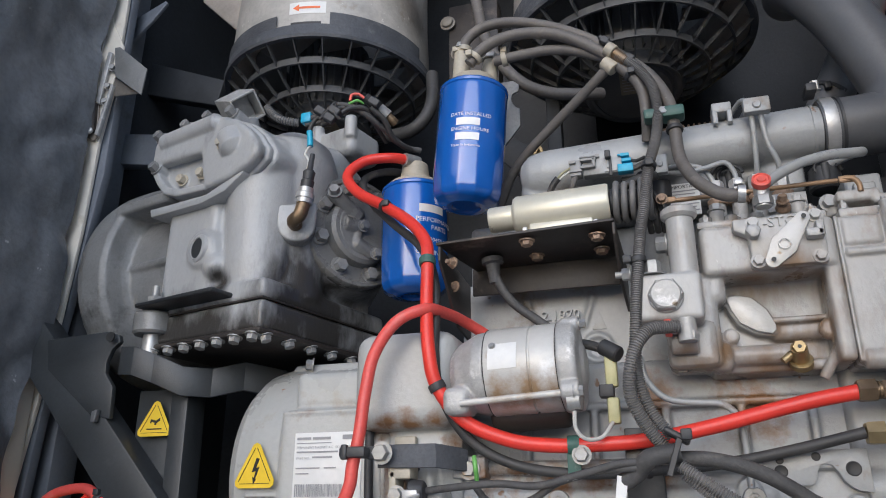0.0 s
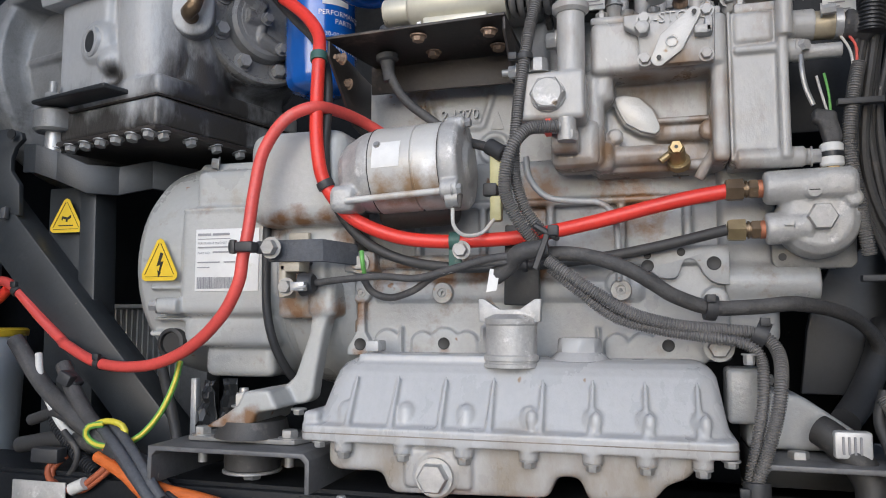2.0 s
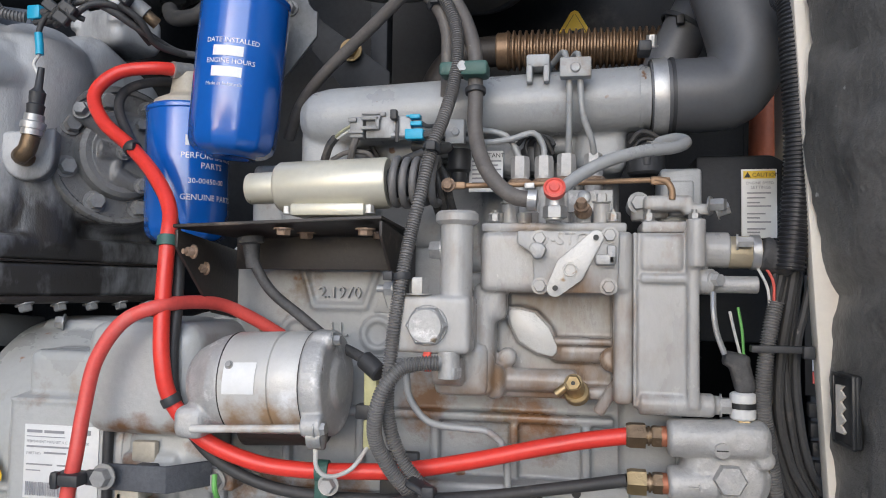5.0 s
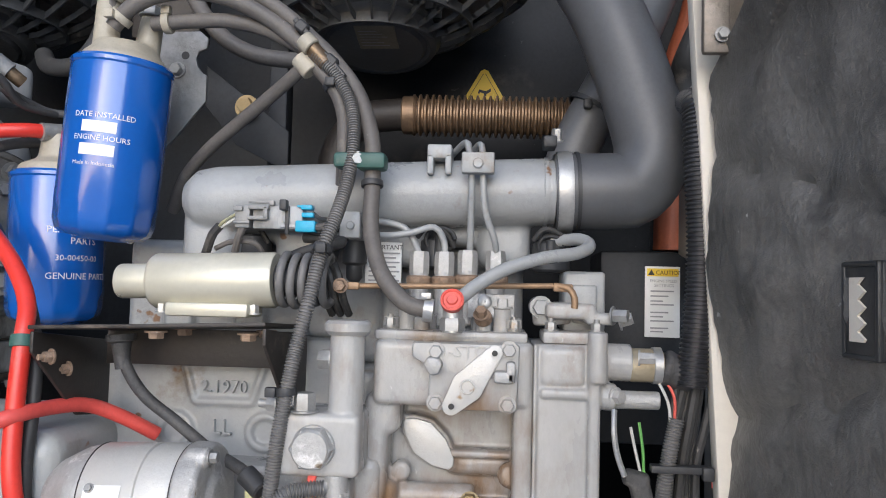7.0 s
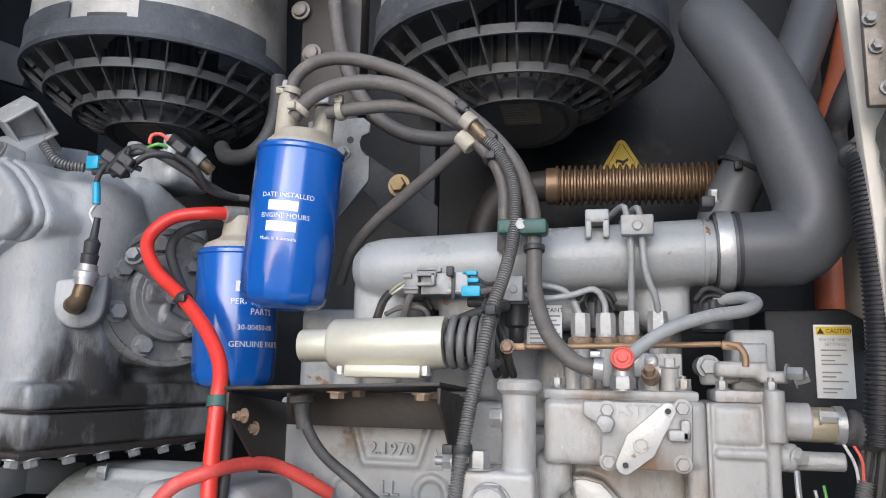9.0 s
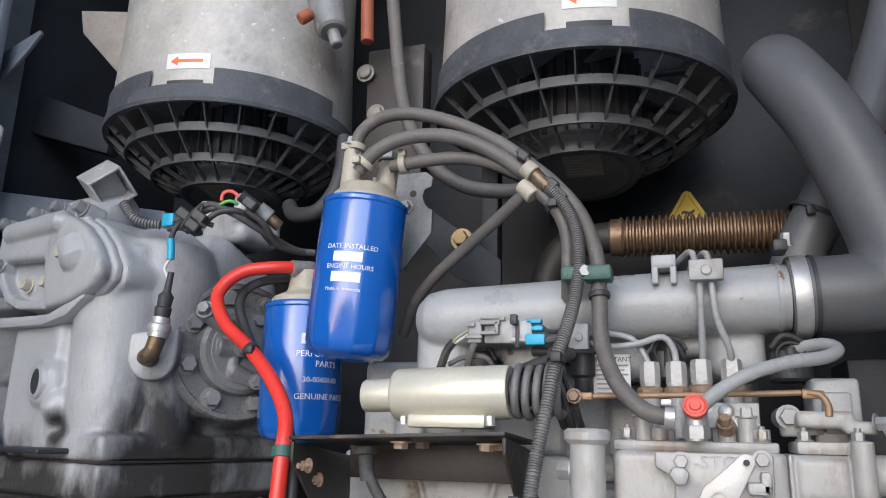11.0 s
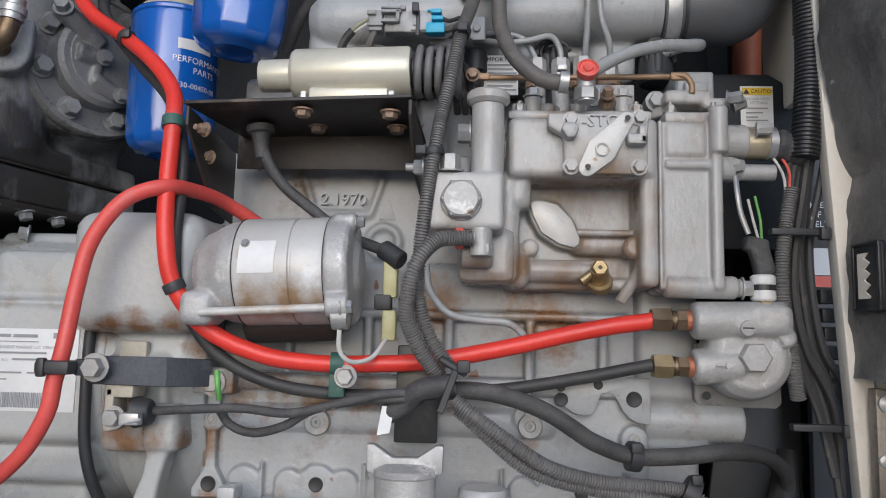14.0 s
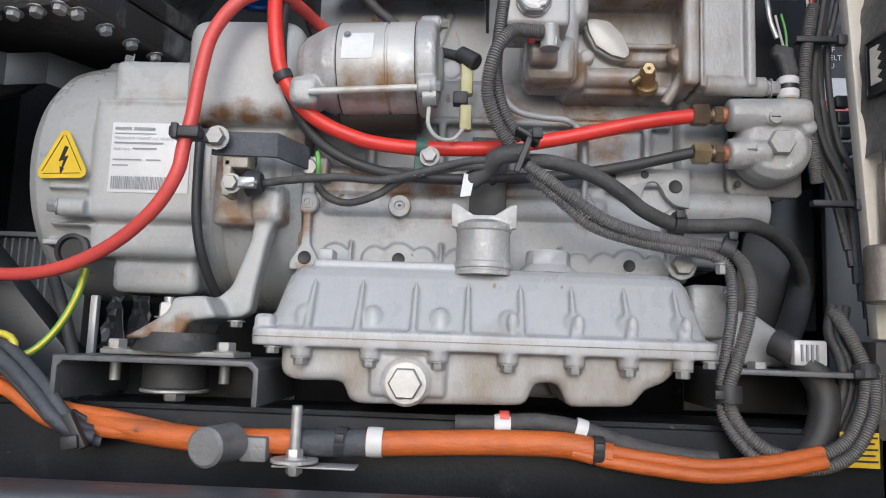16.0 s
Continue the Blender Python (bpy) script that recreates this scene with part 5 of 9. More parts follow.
pipes = (((0.085, 1.000, 2.030), (0.081, 1.000, 2.042), (0.068, 1.000, 2.061), (0.037, 1.000, 2.068), (0.002, 1.020, 2.068)),
         ((0.112, 1.000, 2.030), (0.111, 1.000, 2.048), (0.100, 0.995, 2.062), (0.075, 0.990, 2.055), (0.044, 0.990, 2.052), (0.005, 1.000, 2.062)),
         ((0.139, 1.000, 2.030), (0.140, 0.985, 2.068), (0.140, 0.975, 2.116), (0.137, 0.985, 2.140), (0.132, 1.000, 2.155), (0.111, 1.050, 2.147)),
         ((0.168, 1.000, 2.030), (0.165, 0.985, 2.050), (0.155, 0.978, 2.079), (0.152, 0.975, 2.116), (0.151, 0.985, 2.139), (0.147, 1.000, 2.153), (0.132, 1.050, 2.146)))
for q in pipes:
    bm = B()
    sweep(bm, q, 0.0036, 10)
    solo("injector_pipe", bm, "engine", "thin grey steel injector pipe over the manifold", "pipe", "injector pipes")
bm = B()
box(bm, (0.147, 0.968, 2.127), (0.034, 0.014, 0.022), 0.002)
clip = solo("pipe_clamp", bm, "engine", "small grey block clamping two injector pipes", "clamp")
bm = B()
q = Vector((0.147, 0.961, 2.126))
rod(bm, q + Vector((0, 0.004, 0)), q - Vector((0, 0.003, 0)), 0.0055, n=16, bev=0.001)
part("screw", bm, "engine", clip)
bm = B()
box(bm, (0.014, 0.975, 2.061), (0.022, 0.012, 0.028), 0.002)
clip = solo("pipe_clamp", bm, "engine", "small grey block clamping two injector pipes", "clamp")
bm = B()
q = Vector((0.015, 0.968, 2.060))
rod(bm, q + Vector((0, 0.004, 0)), q - Vector((0, 0.003, 0)), 0.0045, n=16, bev=0.001)
part("screw", bm, "engine", clip)


# ---- generator on the engine's end ----
GY, GZ = 1.135, 1.668
gen = thing("generator", (-0.5, GY, 1.50), "grey painted cylindrical generator with a white rating label", "generator")
bm = B()
lathe(bm, (-0.632, GY, GZ), (1, 0, 0), [(0, 0), (0.125, 0.0), (0.150, 0.008), (0.163, 0.024), (0.169, 0.05), (0.170, 0.09), (0.170, 0.25), (0, 0.25)], 64)
# flat pads and ribs on the drum
span(bm, (-0.535, 0.958, 1.592), (-0.392, 1.05, 1.748), 0.012, 3)
span(bm, (-0.520, 0.972, 1.748), (-0.392, 1.05, 1.802), 0.010, 3)
span(bm, (-0.535, 0.970, 1.548), (-0.392, 1.05, 1.592), 0.012, 3)
span(bm, (-0.510, 0.990, 1.505), (-0.40, 1.10, 1.55), 0.012, 3)
rod(bm, (-0.565, 0.958, 1.606), (-0.53, 0.958, 1.606), 0.012, n=16)
span(bm, (-0.585, 0.962, 1.630), (-0.53, 1.0, 1.636), 0.002)
span(bm, (-0.585, 0.972, 1.585), (-0.53, 1.02, 1.590), 0.002)
span(bm, (-0.60, 0.985, 1.562), (-0.53, 1.04, 1.570), 0.002)
span(bm, (-0.530, 0.9555, 1.740), (-0.394, 1.0, 1.746), 0.003)
rod(bm, (-0.575, 1.078, 1.822), (-0.40, 1.078, 1.822), 0.013, n=14)
part("drum", bm, "gen", gen, cast=(0.0027, 2))
bm = B()
lathe(bm, (-0.386, GY, GZ), (1, 0, 0), [(0, 0), (0.1685, 0), (0.1685, 0.020), (0, 0.020)], 64)
part("joint_ring", bm, "gen", gen)
bm = B()
lathe(bm, (-0.369, GY, GZ), (1, 0, 0), [(0, 0), (0.178, 0), (0.182, 0.02), (0.182, 0.075), (0.17, 0.10), (0, 0.10)], 64)
span(bm, (-0.412, 0.925, 1.712), (-0.268, 1.12, 1.842), 0.024, 4)
span(bm, (-0.372, 0.945, 1.588), (-0.30, 1.0, 1.69), 0.008, 3)
part("flywheel_housing", bm, "gen", gen, cast=(0.0027, 2))
bm = B()
FOOT = [(-0.286, 1.616), (-0.299, 1.569), (-0.310, 1.510), (-0.313, 1.486), (-0.321, 1.479), (-0.366, 1.471), (-0.372, 1.456), (-0.386, 1.450), (-0.441, 1.449), (-0.450, 1.455), (-0.416, 1.464), (-0.391, 1.480), (-0.385, 1.497), (-0.352, 1.501), (-0.338, 1.514), (-0.319, 1.568), (-0.313, 1.612)]
prism(bm, list(reversed(FOOT)), (0, 0.935, 0), (1, 0, 0), (0, 0, 1), -0.030, 0.004, 2)
prism(bm, [(-0.441, 1.450), (-0.386, 1.450), (-0.372, 1.456), (-0.366, 1.471), (-0.335, 1.476), (-0.349, 1.500), (-0.385, 1.497), (-0.392, 1.480), (-0.416, 1.464)], (0, 0.885, 0), (1, 0, 0), (0, 0, 1), -0.11, 0.004, 2)
span(bm, (-0.322, 0.930, 1.590), (-0.282, 1.02, 1.640), 0.010, 3)
part("foot", bm, "gen", gen, "rust-stained cast mounting foot", cast=(0.0024, 2))
bm = B()
q = Vector((-0.402, 0.918, 1.488))
rod(bm, q - Vector((0, 0, 0.03)), q + Vector((0, 0, 0.010)), 0.006, n=14)
bolt(bm, q - Vector((0, 0, 0.014)), (0, 0, 1), 0.020, 0.016)
part("mount_stud", bm, "zinc", gen)
bm = B()
bolt(bm, (-0.539, 1.062, 1.831), (-1, -0.5, 0.1), 0.015, 0.010)
bolt(bm, (-0.565, 0.955, 1.606), (-1, -0.4, 0), 0.014, 0.010)
bolt(bm, (-0.324, 0.920, 1.474), (0, 0, -1), 0.013, 0.006)
part("bolt", bm, "bolt", gen)
bm = B()
sweep(bm, [(-0.396, 0.972, 1.748), (-0.3975, 0.9625, 1.715), (-0.397, 0.9605, 1.653), (-0.395, 0.963, 1.593), (-0.388, 0.975, 1.548), (-0.379, 1.00, 1.512), (-0.370, 1.03, 1.492)], 0.0062, 10)
part("joint_strip", bm, "plastic", gen, "black rubber joint strip")
# cable entry: black colour paints the shade of its recess
bm = B()
lathe(bm, (-0.548, 0.975, 1.553), (0, -1, 0.05), [(0, 0), (0.021, 0.0), (0.021, 0.012), (0.016, 0.013), (0.015, 0.008), (0, 0.008)], 26)
part("cable_gland", bm, "ink", gen, "cable entry, blackened for the shade in its recess")
# rating label and warning sign
lab = B()
c = Vector((-0.457, 0.9575, 1.670))
box(lab, c, (0.100, 0.0016, 0.088), 0.0005)
label_ob = part("rating_label", lab, "label", gen, "white printed rating label with a barcode")
o = c - Vector((0.046, 0.0012, 0))
letters("printed_line", "PERMANENT MAGNET A.C. GENERATOR", 0.0046, o + Vector((0, 0, 0.0225)), (1, 0, 0), (0, 0, 1), "greyink", label_ob)
letters("printed_line", "PART NO.", 0.0046, o + Vector((0, 0, 0.0085)), (1, 0, 0), (0, 0, 1), "greyink", label_ob)
bars("printed_text", [(0.0, 0.0345, 0.021, 0.0034), (0.0235, 0.0345, 0.027, 0.0034), (0.0, 0.0295, 0.052, 0.0010), (0.024, 0.010, 0.03, 0.0022), (0.0, 0.017, 0.062, 0.0022), (0.0, -0.004, 0.036, 0.0018), (0.042, -0.004, 0.018, 0.0018), (0.0, -0.011, 0.02, 0.0015), (0.068, 0.034, 0.018, 0.006)], o, (1, 0, 0), (0, 0, 1), "greyink", label_ob)
random.seed(5)
xs, rects = 0.0, []
while xs < 0.070:
    w_ = random.choice((0.0007, 0.0011, 0.0018))
    rects.append((xs, -0.040, w_, 0.016))
    xs += w_ + random.choice((0.0006, 0.0010))
tagged(bars("barcode", rects, o, (1, 0, 0), (0, 0, 1), "greyink", label_ob), "fine black printed bars", kind="stuff")


def warning_sign(c, n, size, sign_kind, parent, label):
    """Yellow triangle with a black edge and a black picture."""
    w = unit(n)
    u = Vector((0, 0, 1)).cross(w).normalized()
    if u.x < 0:
        u = -u
    v = Vector((0, 0, 1)) - w * w.z
    v.normalize()
    c = Vector(c)

    def tri(k, s, lift, mat, nm, up):
        bm = B()
        pts = []
        for ang in (90, 210, 330):
            cx, cy = (s - 0.12 * size) * math.cos(radians(ang)), (s - 0.12 * size) * math.sin(radians(ang))
            for da in (-50, 0, 50):
                pts.append((cx + 0.12 * size * math.cos(radians(ang + da)), cy + 0.12 * size * math.sin(radians(ang + da))))
        prism(bm, pts, c + w * lift, u, v, 0.0006 if u.cross(v).dot(w) > 0 else -0.0006)
        return part(nm, bm, mat, up, label if nm == "warning_sign" else "")
    s0 = tri(0, size * 0.60, 0.0006, "yellow", "warning_sign", parent)
    if parent is None:
        tagged(s0, label, "sign")
    bm = B()
    sgn = 0.0006 if u.cross(v).dot(w) > 0 else -0.0006
    rim = []
    for ang in (90, 210, 330):
        rim.append((0.53 * size * math.cos(radians(ang)), 0.53 * size * math.sin(radians(ang))))
    for i in range(3):
        (ax, ay), (bx, by) = rim[i], rim[(i + 1) % 3]
        d = Vector((bx - ax, by - ay)).normalized()
        nx, ny = -d.y * 0.0055 * size, d.x * 0.0055 * size
        ax, ay, bx, by = ax + d.x * 0.05 * size, ay + d.y * 0.05 * size, bx - d.x * 0.05 * size, by - d.y * 0.05 * size
        prism(bm, [(ax - nx, ay - ny), (bx - nx, by - ny), (bx + nx, by + ny), (ax + nx, ay + ny)], c + w * 0.0014, u, v, sgn)
    part("border", bm, "ink", s0)
    bm = B()
    if sign_kind == "bolt":
        shape = [(0.03, 0.28), (0.11, 0.25), (0.03, 0.06), (0.12, 0.08), (0.02, -0.18), (0.06, -0.16), (-0.02, -0.28), (-0.05, -0.12), (-0.01, -0.15), (0.03, 0.0), (-0.08, -0.03)]
    else:
        shape = [(-0.15, 0.02), (-0.12, 0.10), (0.05, 0.06), (0.16, 0.13), (0.16, 0.05), (0.06, -0.01), (0.05, -0.06), (0.0, -0.06), (0.0, 0.0), (-0.1, 0.03), (-0.12, -0.02)]
    prism(bm, [(a * size, b * size) for a, b in shape], c + w * 0.0014, u, v, sgn)
    if sign_kind != "bolt":
        prism(bm, [(-0.24 * size, -0.18 * size), (0.24 * size, -0.18 * size), (0.24 * size, -0.15 * size), (-0.24 * size, -0.15 * size)], c + w * 0.0014, u, v, sgn)
    part("picture", bm, "ink", s0)
    return s0


warning_sign((-0.567, 0.960, 1.665), (-0.16, -0.98, 0.0), 0.064, "bolt", gen, "yellow high-voltage warning triangle")
warning_sign((-0.792, 1.024, 1.746), (0, -1, 0), 0.058, "hand", None, "yellow hot-surface warning triangle on the black post")
warning_sign((0.139, 1.452, 2.33), (0, -1, 0), 0.07, "hand", None, "yellow warning triangle on the dark partition")

bm = B()
span(bm, (-0.356, 0.944, 1.680), (-0.326, 0.955, 1.704), 0.003)
part("label_tab", bm, "tan", gen, "dirty pale tab")
# cable bracket block on the generator
bm = B()
top_ = [bm.verts.new(q) for q in ((-0.360, 0.900, 1.689), (-0.286, 0.900, 1.689), (-0.260, 0.950, 1.686))]
low_ = [bm.verts.new(q) for q in ((-0.359, 0.900, 1.661), (-0.285, 0.900, 1.660), (-0.259, 0.950, 1.658))]
for k in range(2):
    bm.faces.new((low_[k], low_[k + 1], top_[k + 1], top_[k]))
bmesh.ops.recalc_face_normals(bm, faces=bm.faces[:])
bmesh.ops.solidify(bm, geom=bm.faces[:], thickness=0.004)
bmesh.ops.bevel(bm, geom=bm.edges[:], offset=0.0008, segments=1, affect="EDGES")
span(bm, (-0.344, 0.903, 1.659), (-0.320, 0.955, 1.680), 0.002, 1)
solo("cable_bracket", bm, "loom", "black steel cable bracket beside the rating label", "bracket")
bm = B()
span(bm, (-0.346, 0.900, 1.615), (-0.336, 0.932, 1.659), 0.003)
span(bm, (-0.347, 0.900, 1.648), (-0.317, 0.932, 1.667), 0.003)
bm.verts.ensure_lookup_table()
tb = solo("terminal_block", bm, "tan", "dirty tan terminal block on the generator", "terminal")
bm = B()
bolt(bm, (-0.334, 0.900, 1.629), (0, -1, 0), 0.015, 0.008)
part("bolt", bm, "bolt", tb)
bm = B()
rod(bm, (-0.322, 0.915, 1.633), (-0.303, 0.915, 1.634), 0.016, 0.013, n=18, bev=0.002)
part("plug", bm, "plastic", tb)
bm = B()
box(bm, (-0.314, 0.893, 1.629), (0.02, 0.012, 0.012), 0.002)
rod(bm, (-0.320, 0.888, 1.625), (-0.301, 0.888, 1.629), 0.002, n=8)
part("spade", bm, "zinc", tb)

# ---- starter motor ----
st = thing("starter_motor", (-0.18, 0.93, 1.74), "grey starter motor with peeling foil and rust", "starter motor")
sa = Vector((1, -0.02, 0.035)).normalized()
s0 = Vector((-0.268, 0.935, 1.776))
bm = B()
lathe(bm, s0, sa, [(0, 0), (0.030, 0.0), (0.040, 0.01), (0.052, 0.035), (0.054, 0.05), (0, 0.05)], 40)
span(bm, s0 + Vector((-0.005, -0.05, -0.055)), s0 + Vector((0.03, 0.0, -0.02)), 0.01, 3)
part("nose", bm, "alu", st, "crusty aluminium nose", cast=(0.0024, 2))
bm = B()
lathe(bm, s0 + sa * 0.050, sa, [(0, 0), (0.0545, 0), (0.0555, 0.002), (0.0555, 0.055), (0.0535, 0.056), (0.0535, 0.058), (0.0555, 0.059), (0.0555, 0.088), (0.054, 0.09), (0, 0.09)], 48)
part("yoke", bm, "starter", st)
bm = B()
lathe(bm, s0 + sa * 0.140, sa, [(0, 0), (0.056, 0), (0.0575, 0.004), (0.0565, 0.020), (0.053, 0.024), (0.030, 0.0255), (0.022, 0.030), (0, 0.031)], 48)
rod(bm, s0 + sa * 0.143 + Vector((0, -0.048, -0.038)), s0 + sa * 0.166 + Vector((0, -0.048, -0.038)), 0.012, n=18, bev=0.002)
rod(bm, s0 + sa * 0.143 + Vector((0, -0.022, 0.047)), s0 + sa * 0.166 + Vector((0, -0.022, 0.047)), 0.010, n=18, bev=0.002)
part("end_cap", bm, "alu", st, "crusty aluminium end cap", cast=(0.0020, 2))
for d_, r_ in ((0.0497, 0.0557), (0.1397, 0.0560)):
    bm = B()
    lathe(bm, s0 + sa * d_, sa, [(0.053, 0), (r_, 0.0001), (r_, 0.0009), (0.053, 0.0010)], 48, False)
    part("seam", bm, "shelf", st, "dark rusty seam")
bm = B()
rod(bm, s0 + Vector((0.02, -0.052, -0.042)), s0 + sa * 0.165 + Vector((0, -0.052, -0.040)), 0.0042, n=12)
part("through_rod", bm, "starter", st)
bm = B()
bolt(bm, s0 + sa * 0.158 + Vector((0, -0.052, -0.040)), sa, 0.012, 0.010)
bolt(bm, s0 + sa * 0.165 + Vector((0, -0.022, 0.047)), sa, 0.010, 0.007)
bolt(bm, s0 + sa * 0.061 + Vector((0, -0.050, 0.0235)), (0, -0.9, 0.42), 0.006, 0.002)
rod(bm, s0 + sa * 0.150 + Vector((0, -0.045, -0.05)), s0 + sa * 0.165 + Vector((0, -0.045, -0.05)), 0.012, n=14)
part("bolt", bm, "bolt", st)
# solenoid: its dark brown paints in the shade below the starter
bm = B()
rod(bm, s0 + sa * 0.045 + Vector((0, 0.022, -0.048)), s0 + sa * 0.145 + Vector((0, 0.022, -0.046)), 0.026, n=24, bev=0.004)
part("solenoid", bm, "shelf", st, "solenoid coloured dark brown for the shade under the starter", cast=(0.0024, 1))
bars("label", [(-0.004, -0.018, 0.036, 0.034)], s0 + sa * 0.058 + Vector((0, -0.0558, 0.012)), sa, (0, 0, 1), "label", st, bend=(s0, sa, 0.0557, (0, -1, 0.25)))
bm = B()
rod(bm, (-0.105, 0.885, 1.737), (-0.106, 0.885, 1.720), 0.007, 0.0055, n=14, bev=0.001)
part("boot", bm, "hose", st)

# ---- compressor ----
comp = thing("compressor", (-0.70, 1.08, 1.85), "grey painted reciprocating compressor, crankcase darkened by oil stains and painted shade", "compressor")
CA = radians(-15)
cu_, cv_ = Vector((math.cos(CA), math.sin(CA), 0)), Vector((-math.sin(CA), math.cos(CA), 0))
C0 = Vector((-0.585, 0.950, 0))
crot = Matrix((cu_, cv_, (0, 0, 1))).transposed()


def cp(u, v, z):
    return C0 + cu_ * u + cv_ * v + Vector((0, 0, z))


bm = B()
# crankcase: flat front panel, upright swell, barrel towards the bearing end, flared skirt
pn = Vector((0.80, -0.60, 0.0))
pc = Vector((-0.495, 1.106, 2.066))
box(bm, cp(-0.115, 0.15, 2.01), (0.23, 0.29, 0.19), 0.030, 4, crot)
box(bm, cp(-0.160, 0.06, 2.015), (0.125, 0.136, 0.175), 0.014, 3, crot)
lathe(bm, cp(-0.052, 0.050, 0), (0, 0, 1), [(0, 1.930), (0.046, 1.932), (0.054, 1.955), (0.057, 1.985), (0.058, 2.06), (0.064, 2.12), (0.066, 2.16), (0.056, 2.195), (0.03, 2.215), (0, 2.222)], 48)
lathe(bm, cp(-0.040, 0.100, 0), (0, 0, 1), [(0, 1.93), (0.066, 1.932), (0.060, 2.00), (0.062, 2.08), (0.074, 2.14), (0.078, 2.17), (0.066, 2.21), (0.036, 2.235), (0, 2.242)], 48)
lathe(bm, pc - pn * 0.005, -pn, [(0, 0), (0.099, 0), (0.103, 0.018), (0.108, 0.045), (0.118, 0.075), (0.134, 0.12), (0.136, 0.24), (0, 0.24)], 48)
lathe(bm, cp(-0.075, 0.125, 1.93), (0, 0, 1), [(0, 0), (0.085, 0.0), (0.078, 0.09), (0.080, 0.17), (0.074, 0.22), (0.052, 0.255), (0.022, 0.27), (0, 0.273)], 40)
box(bm, cp(-0.105, 0.147, 1.930), (0.250, 0.305, 0.034), 0.008, 3, crot)
lathe(bm, cp(-0.124, 0.006, 2.013), -cv_ + Vector((-0.10, 0, 0)), [(0, -0.02), (0.044, -0.02), (0.036, 0.012), (0.028, 0.022), (0, 0.022)], 32)
lathe(bm, cp(-0.098, 0.012, 1.985), -cv_ + Vector((0.12, 0, -0.5)), [(0, -0.03), (0.034, -0.03), (0.024, 0.016), (0.012, 0.030), (0, 0.032)], 24)
# cylinder bank behind its head cover
COVER = [(-0.237, 2.149), (-0.214, 2.124), (-0.180, 2.112), (-0.112, 2.106), (-0.060, 2.112), (-0.014, 2.125), (0.010, 2.142), (0.012, 2.160), (-0.012, 2.194), (-0.043, 2.222), (-0.082, 2.242), (-0.135, 2.249), (-0.208, 2.247), (-0.250, 2.240), (-0.258, 2.228), (-0.256, 2.178)]
prism(bm, [(-0.12 + (a - -0.12) * 1.05, 2.178 + (b - 2.178) * 1.05) for a, b in COVER], cp(0, 0.16, 0), cu_, (0, 0, 1), 0.160, 0.006)
box(bm, cp(-0.08, 0.21, 2.17), (0.18, 0.18, 0.13), 0.045, 5, crot @ Euler((radians(-25), 0, 0)).to_matrix())
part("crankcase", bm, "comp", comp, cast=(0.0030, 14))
bm = B()
box(bm, cp(-0.105, 0.147, 1.889), (0.250, 0.305, 0.046), 0.008, 3, crot)
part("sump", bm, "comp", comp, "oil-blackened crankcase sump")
bm = B()
box(bm, cp(-0.105, 0.147, 1.9130), (0.2515, 0.3065, 0.0028), 0.0005, 1, crot)
part("sump_gasket", bm, "shelf", comp)
# drive bell: thick rim, recessed wall
bm = B()
lathe(bm, cp(-0.440, 0.16, 2.025), cu_, [(0.15, 0.030), (0.185, 0.018), (0.197, 0.026), (0.201, 0.045), (0.201, 0.092), (0.194, 0.102), (0.166, 0.105), (0.152, 0.112), (0.146, 0.25), (0.0, 0.25)], 60)
box(bm, cp(-0.285, 0.03, 2.128), (0.15, 0.10, 0.020), 0.004, 2, crot)
box(bm, cp(-0.275, 0.055, 2.02), (0.11, 0.10, 0.012), 0.003, 2, crot)
part("bell_housing", bm, "comp_dark", comp, "dusty dark grey drive bell", cast=(0.0030, 1))


# cylinder head cover: raised rounded end, ridge along the top, pocket with two bolts
bm = B()
prism(bm, COVER, cp(0, 0.002, 0), cu_, (0, 0, 1), 0.012, 0.003, 3)
prism(bm, [(-0.256, 2.186), (-0.128, 2.180), (-0.120, 2.140), (-0.110, 2.109), (-0.060, 2.114), (-0.016, 2.127), (0.006, 2.143), (0.008, 2.159), (-0.015, 2.192), (-0.046, 2.219), (-0.083, 2.238), (-0.135, 2.245), (-0.208, 2.243), (-0.249, 2.236), (-0.255, 2.226)], cp(0, -0.010, 0), cu_, (0, 0, 1), 0.022, 0.008, 4)
prism(bm, [(-0.256, 2.190), (-0.256, 2.176), (-0.238, 2.150), (-0.215, 2.125), (-0.180, 2.113), (-0.108, 2.108), (-0.108, 2.120), (-0.178, 2.126), (-0.206, 2.136), (-0.226, 2.156), (-0.238, 2.176), (-0.238, 2.190)], cp(0, -0.010, 0), cu_, (0, 0, 1), 0.020, 0.003, 3)
rod(bm, cp(-0.240, -0.024, 2.228), cp(-0.090, -0.026, 2.230), 0.017, n=24, bev=0.008)
rod(bm, cp(-0.075, -0.020, 2.205), cp(-0.045, -0.022, 2.160), 0.026, n=24, bev=0.012)
for l_, z_, v_ in ((-0.187, 2.150, -0.012), (-0.138, 2.150, -0.012), (-0.073, 2.180, -0.030)):
    rod(bm, cp(l_, 0.010, z_), cp(l_, v_, z_), 0.0125, n=18)
for l_, v_, z_ in ((-0.243, -0.022, 2.180), (-0.245, -0.018, 2.240), (-0.191, -0.006, 2.252), (-0.140, -0.002, 2.256), (-0.082, -0.002, 2.248)):
    rod(bm, cp(l_, v_ + 0.02, z_ - 0.004), cp(l_, v_ - 0.008, z_ + 0.002), 0.0125, n=18)
head_ob = part("head_cover", bm, "comp", comp, cast=(0.0019, 2))
bm = B()
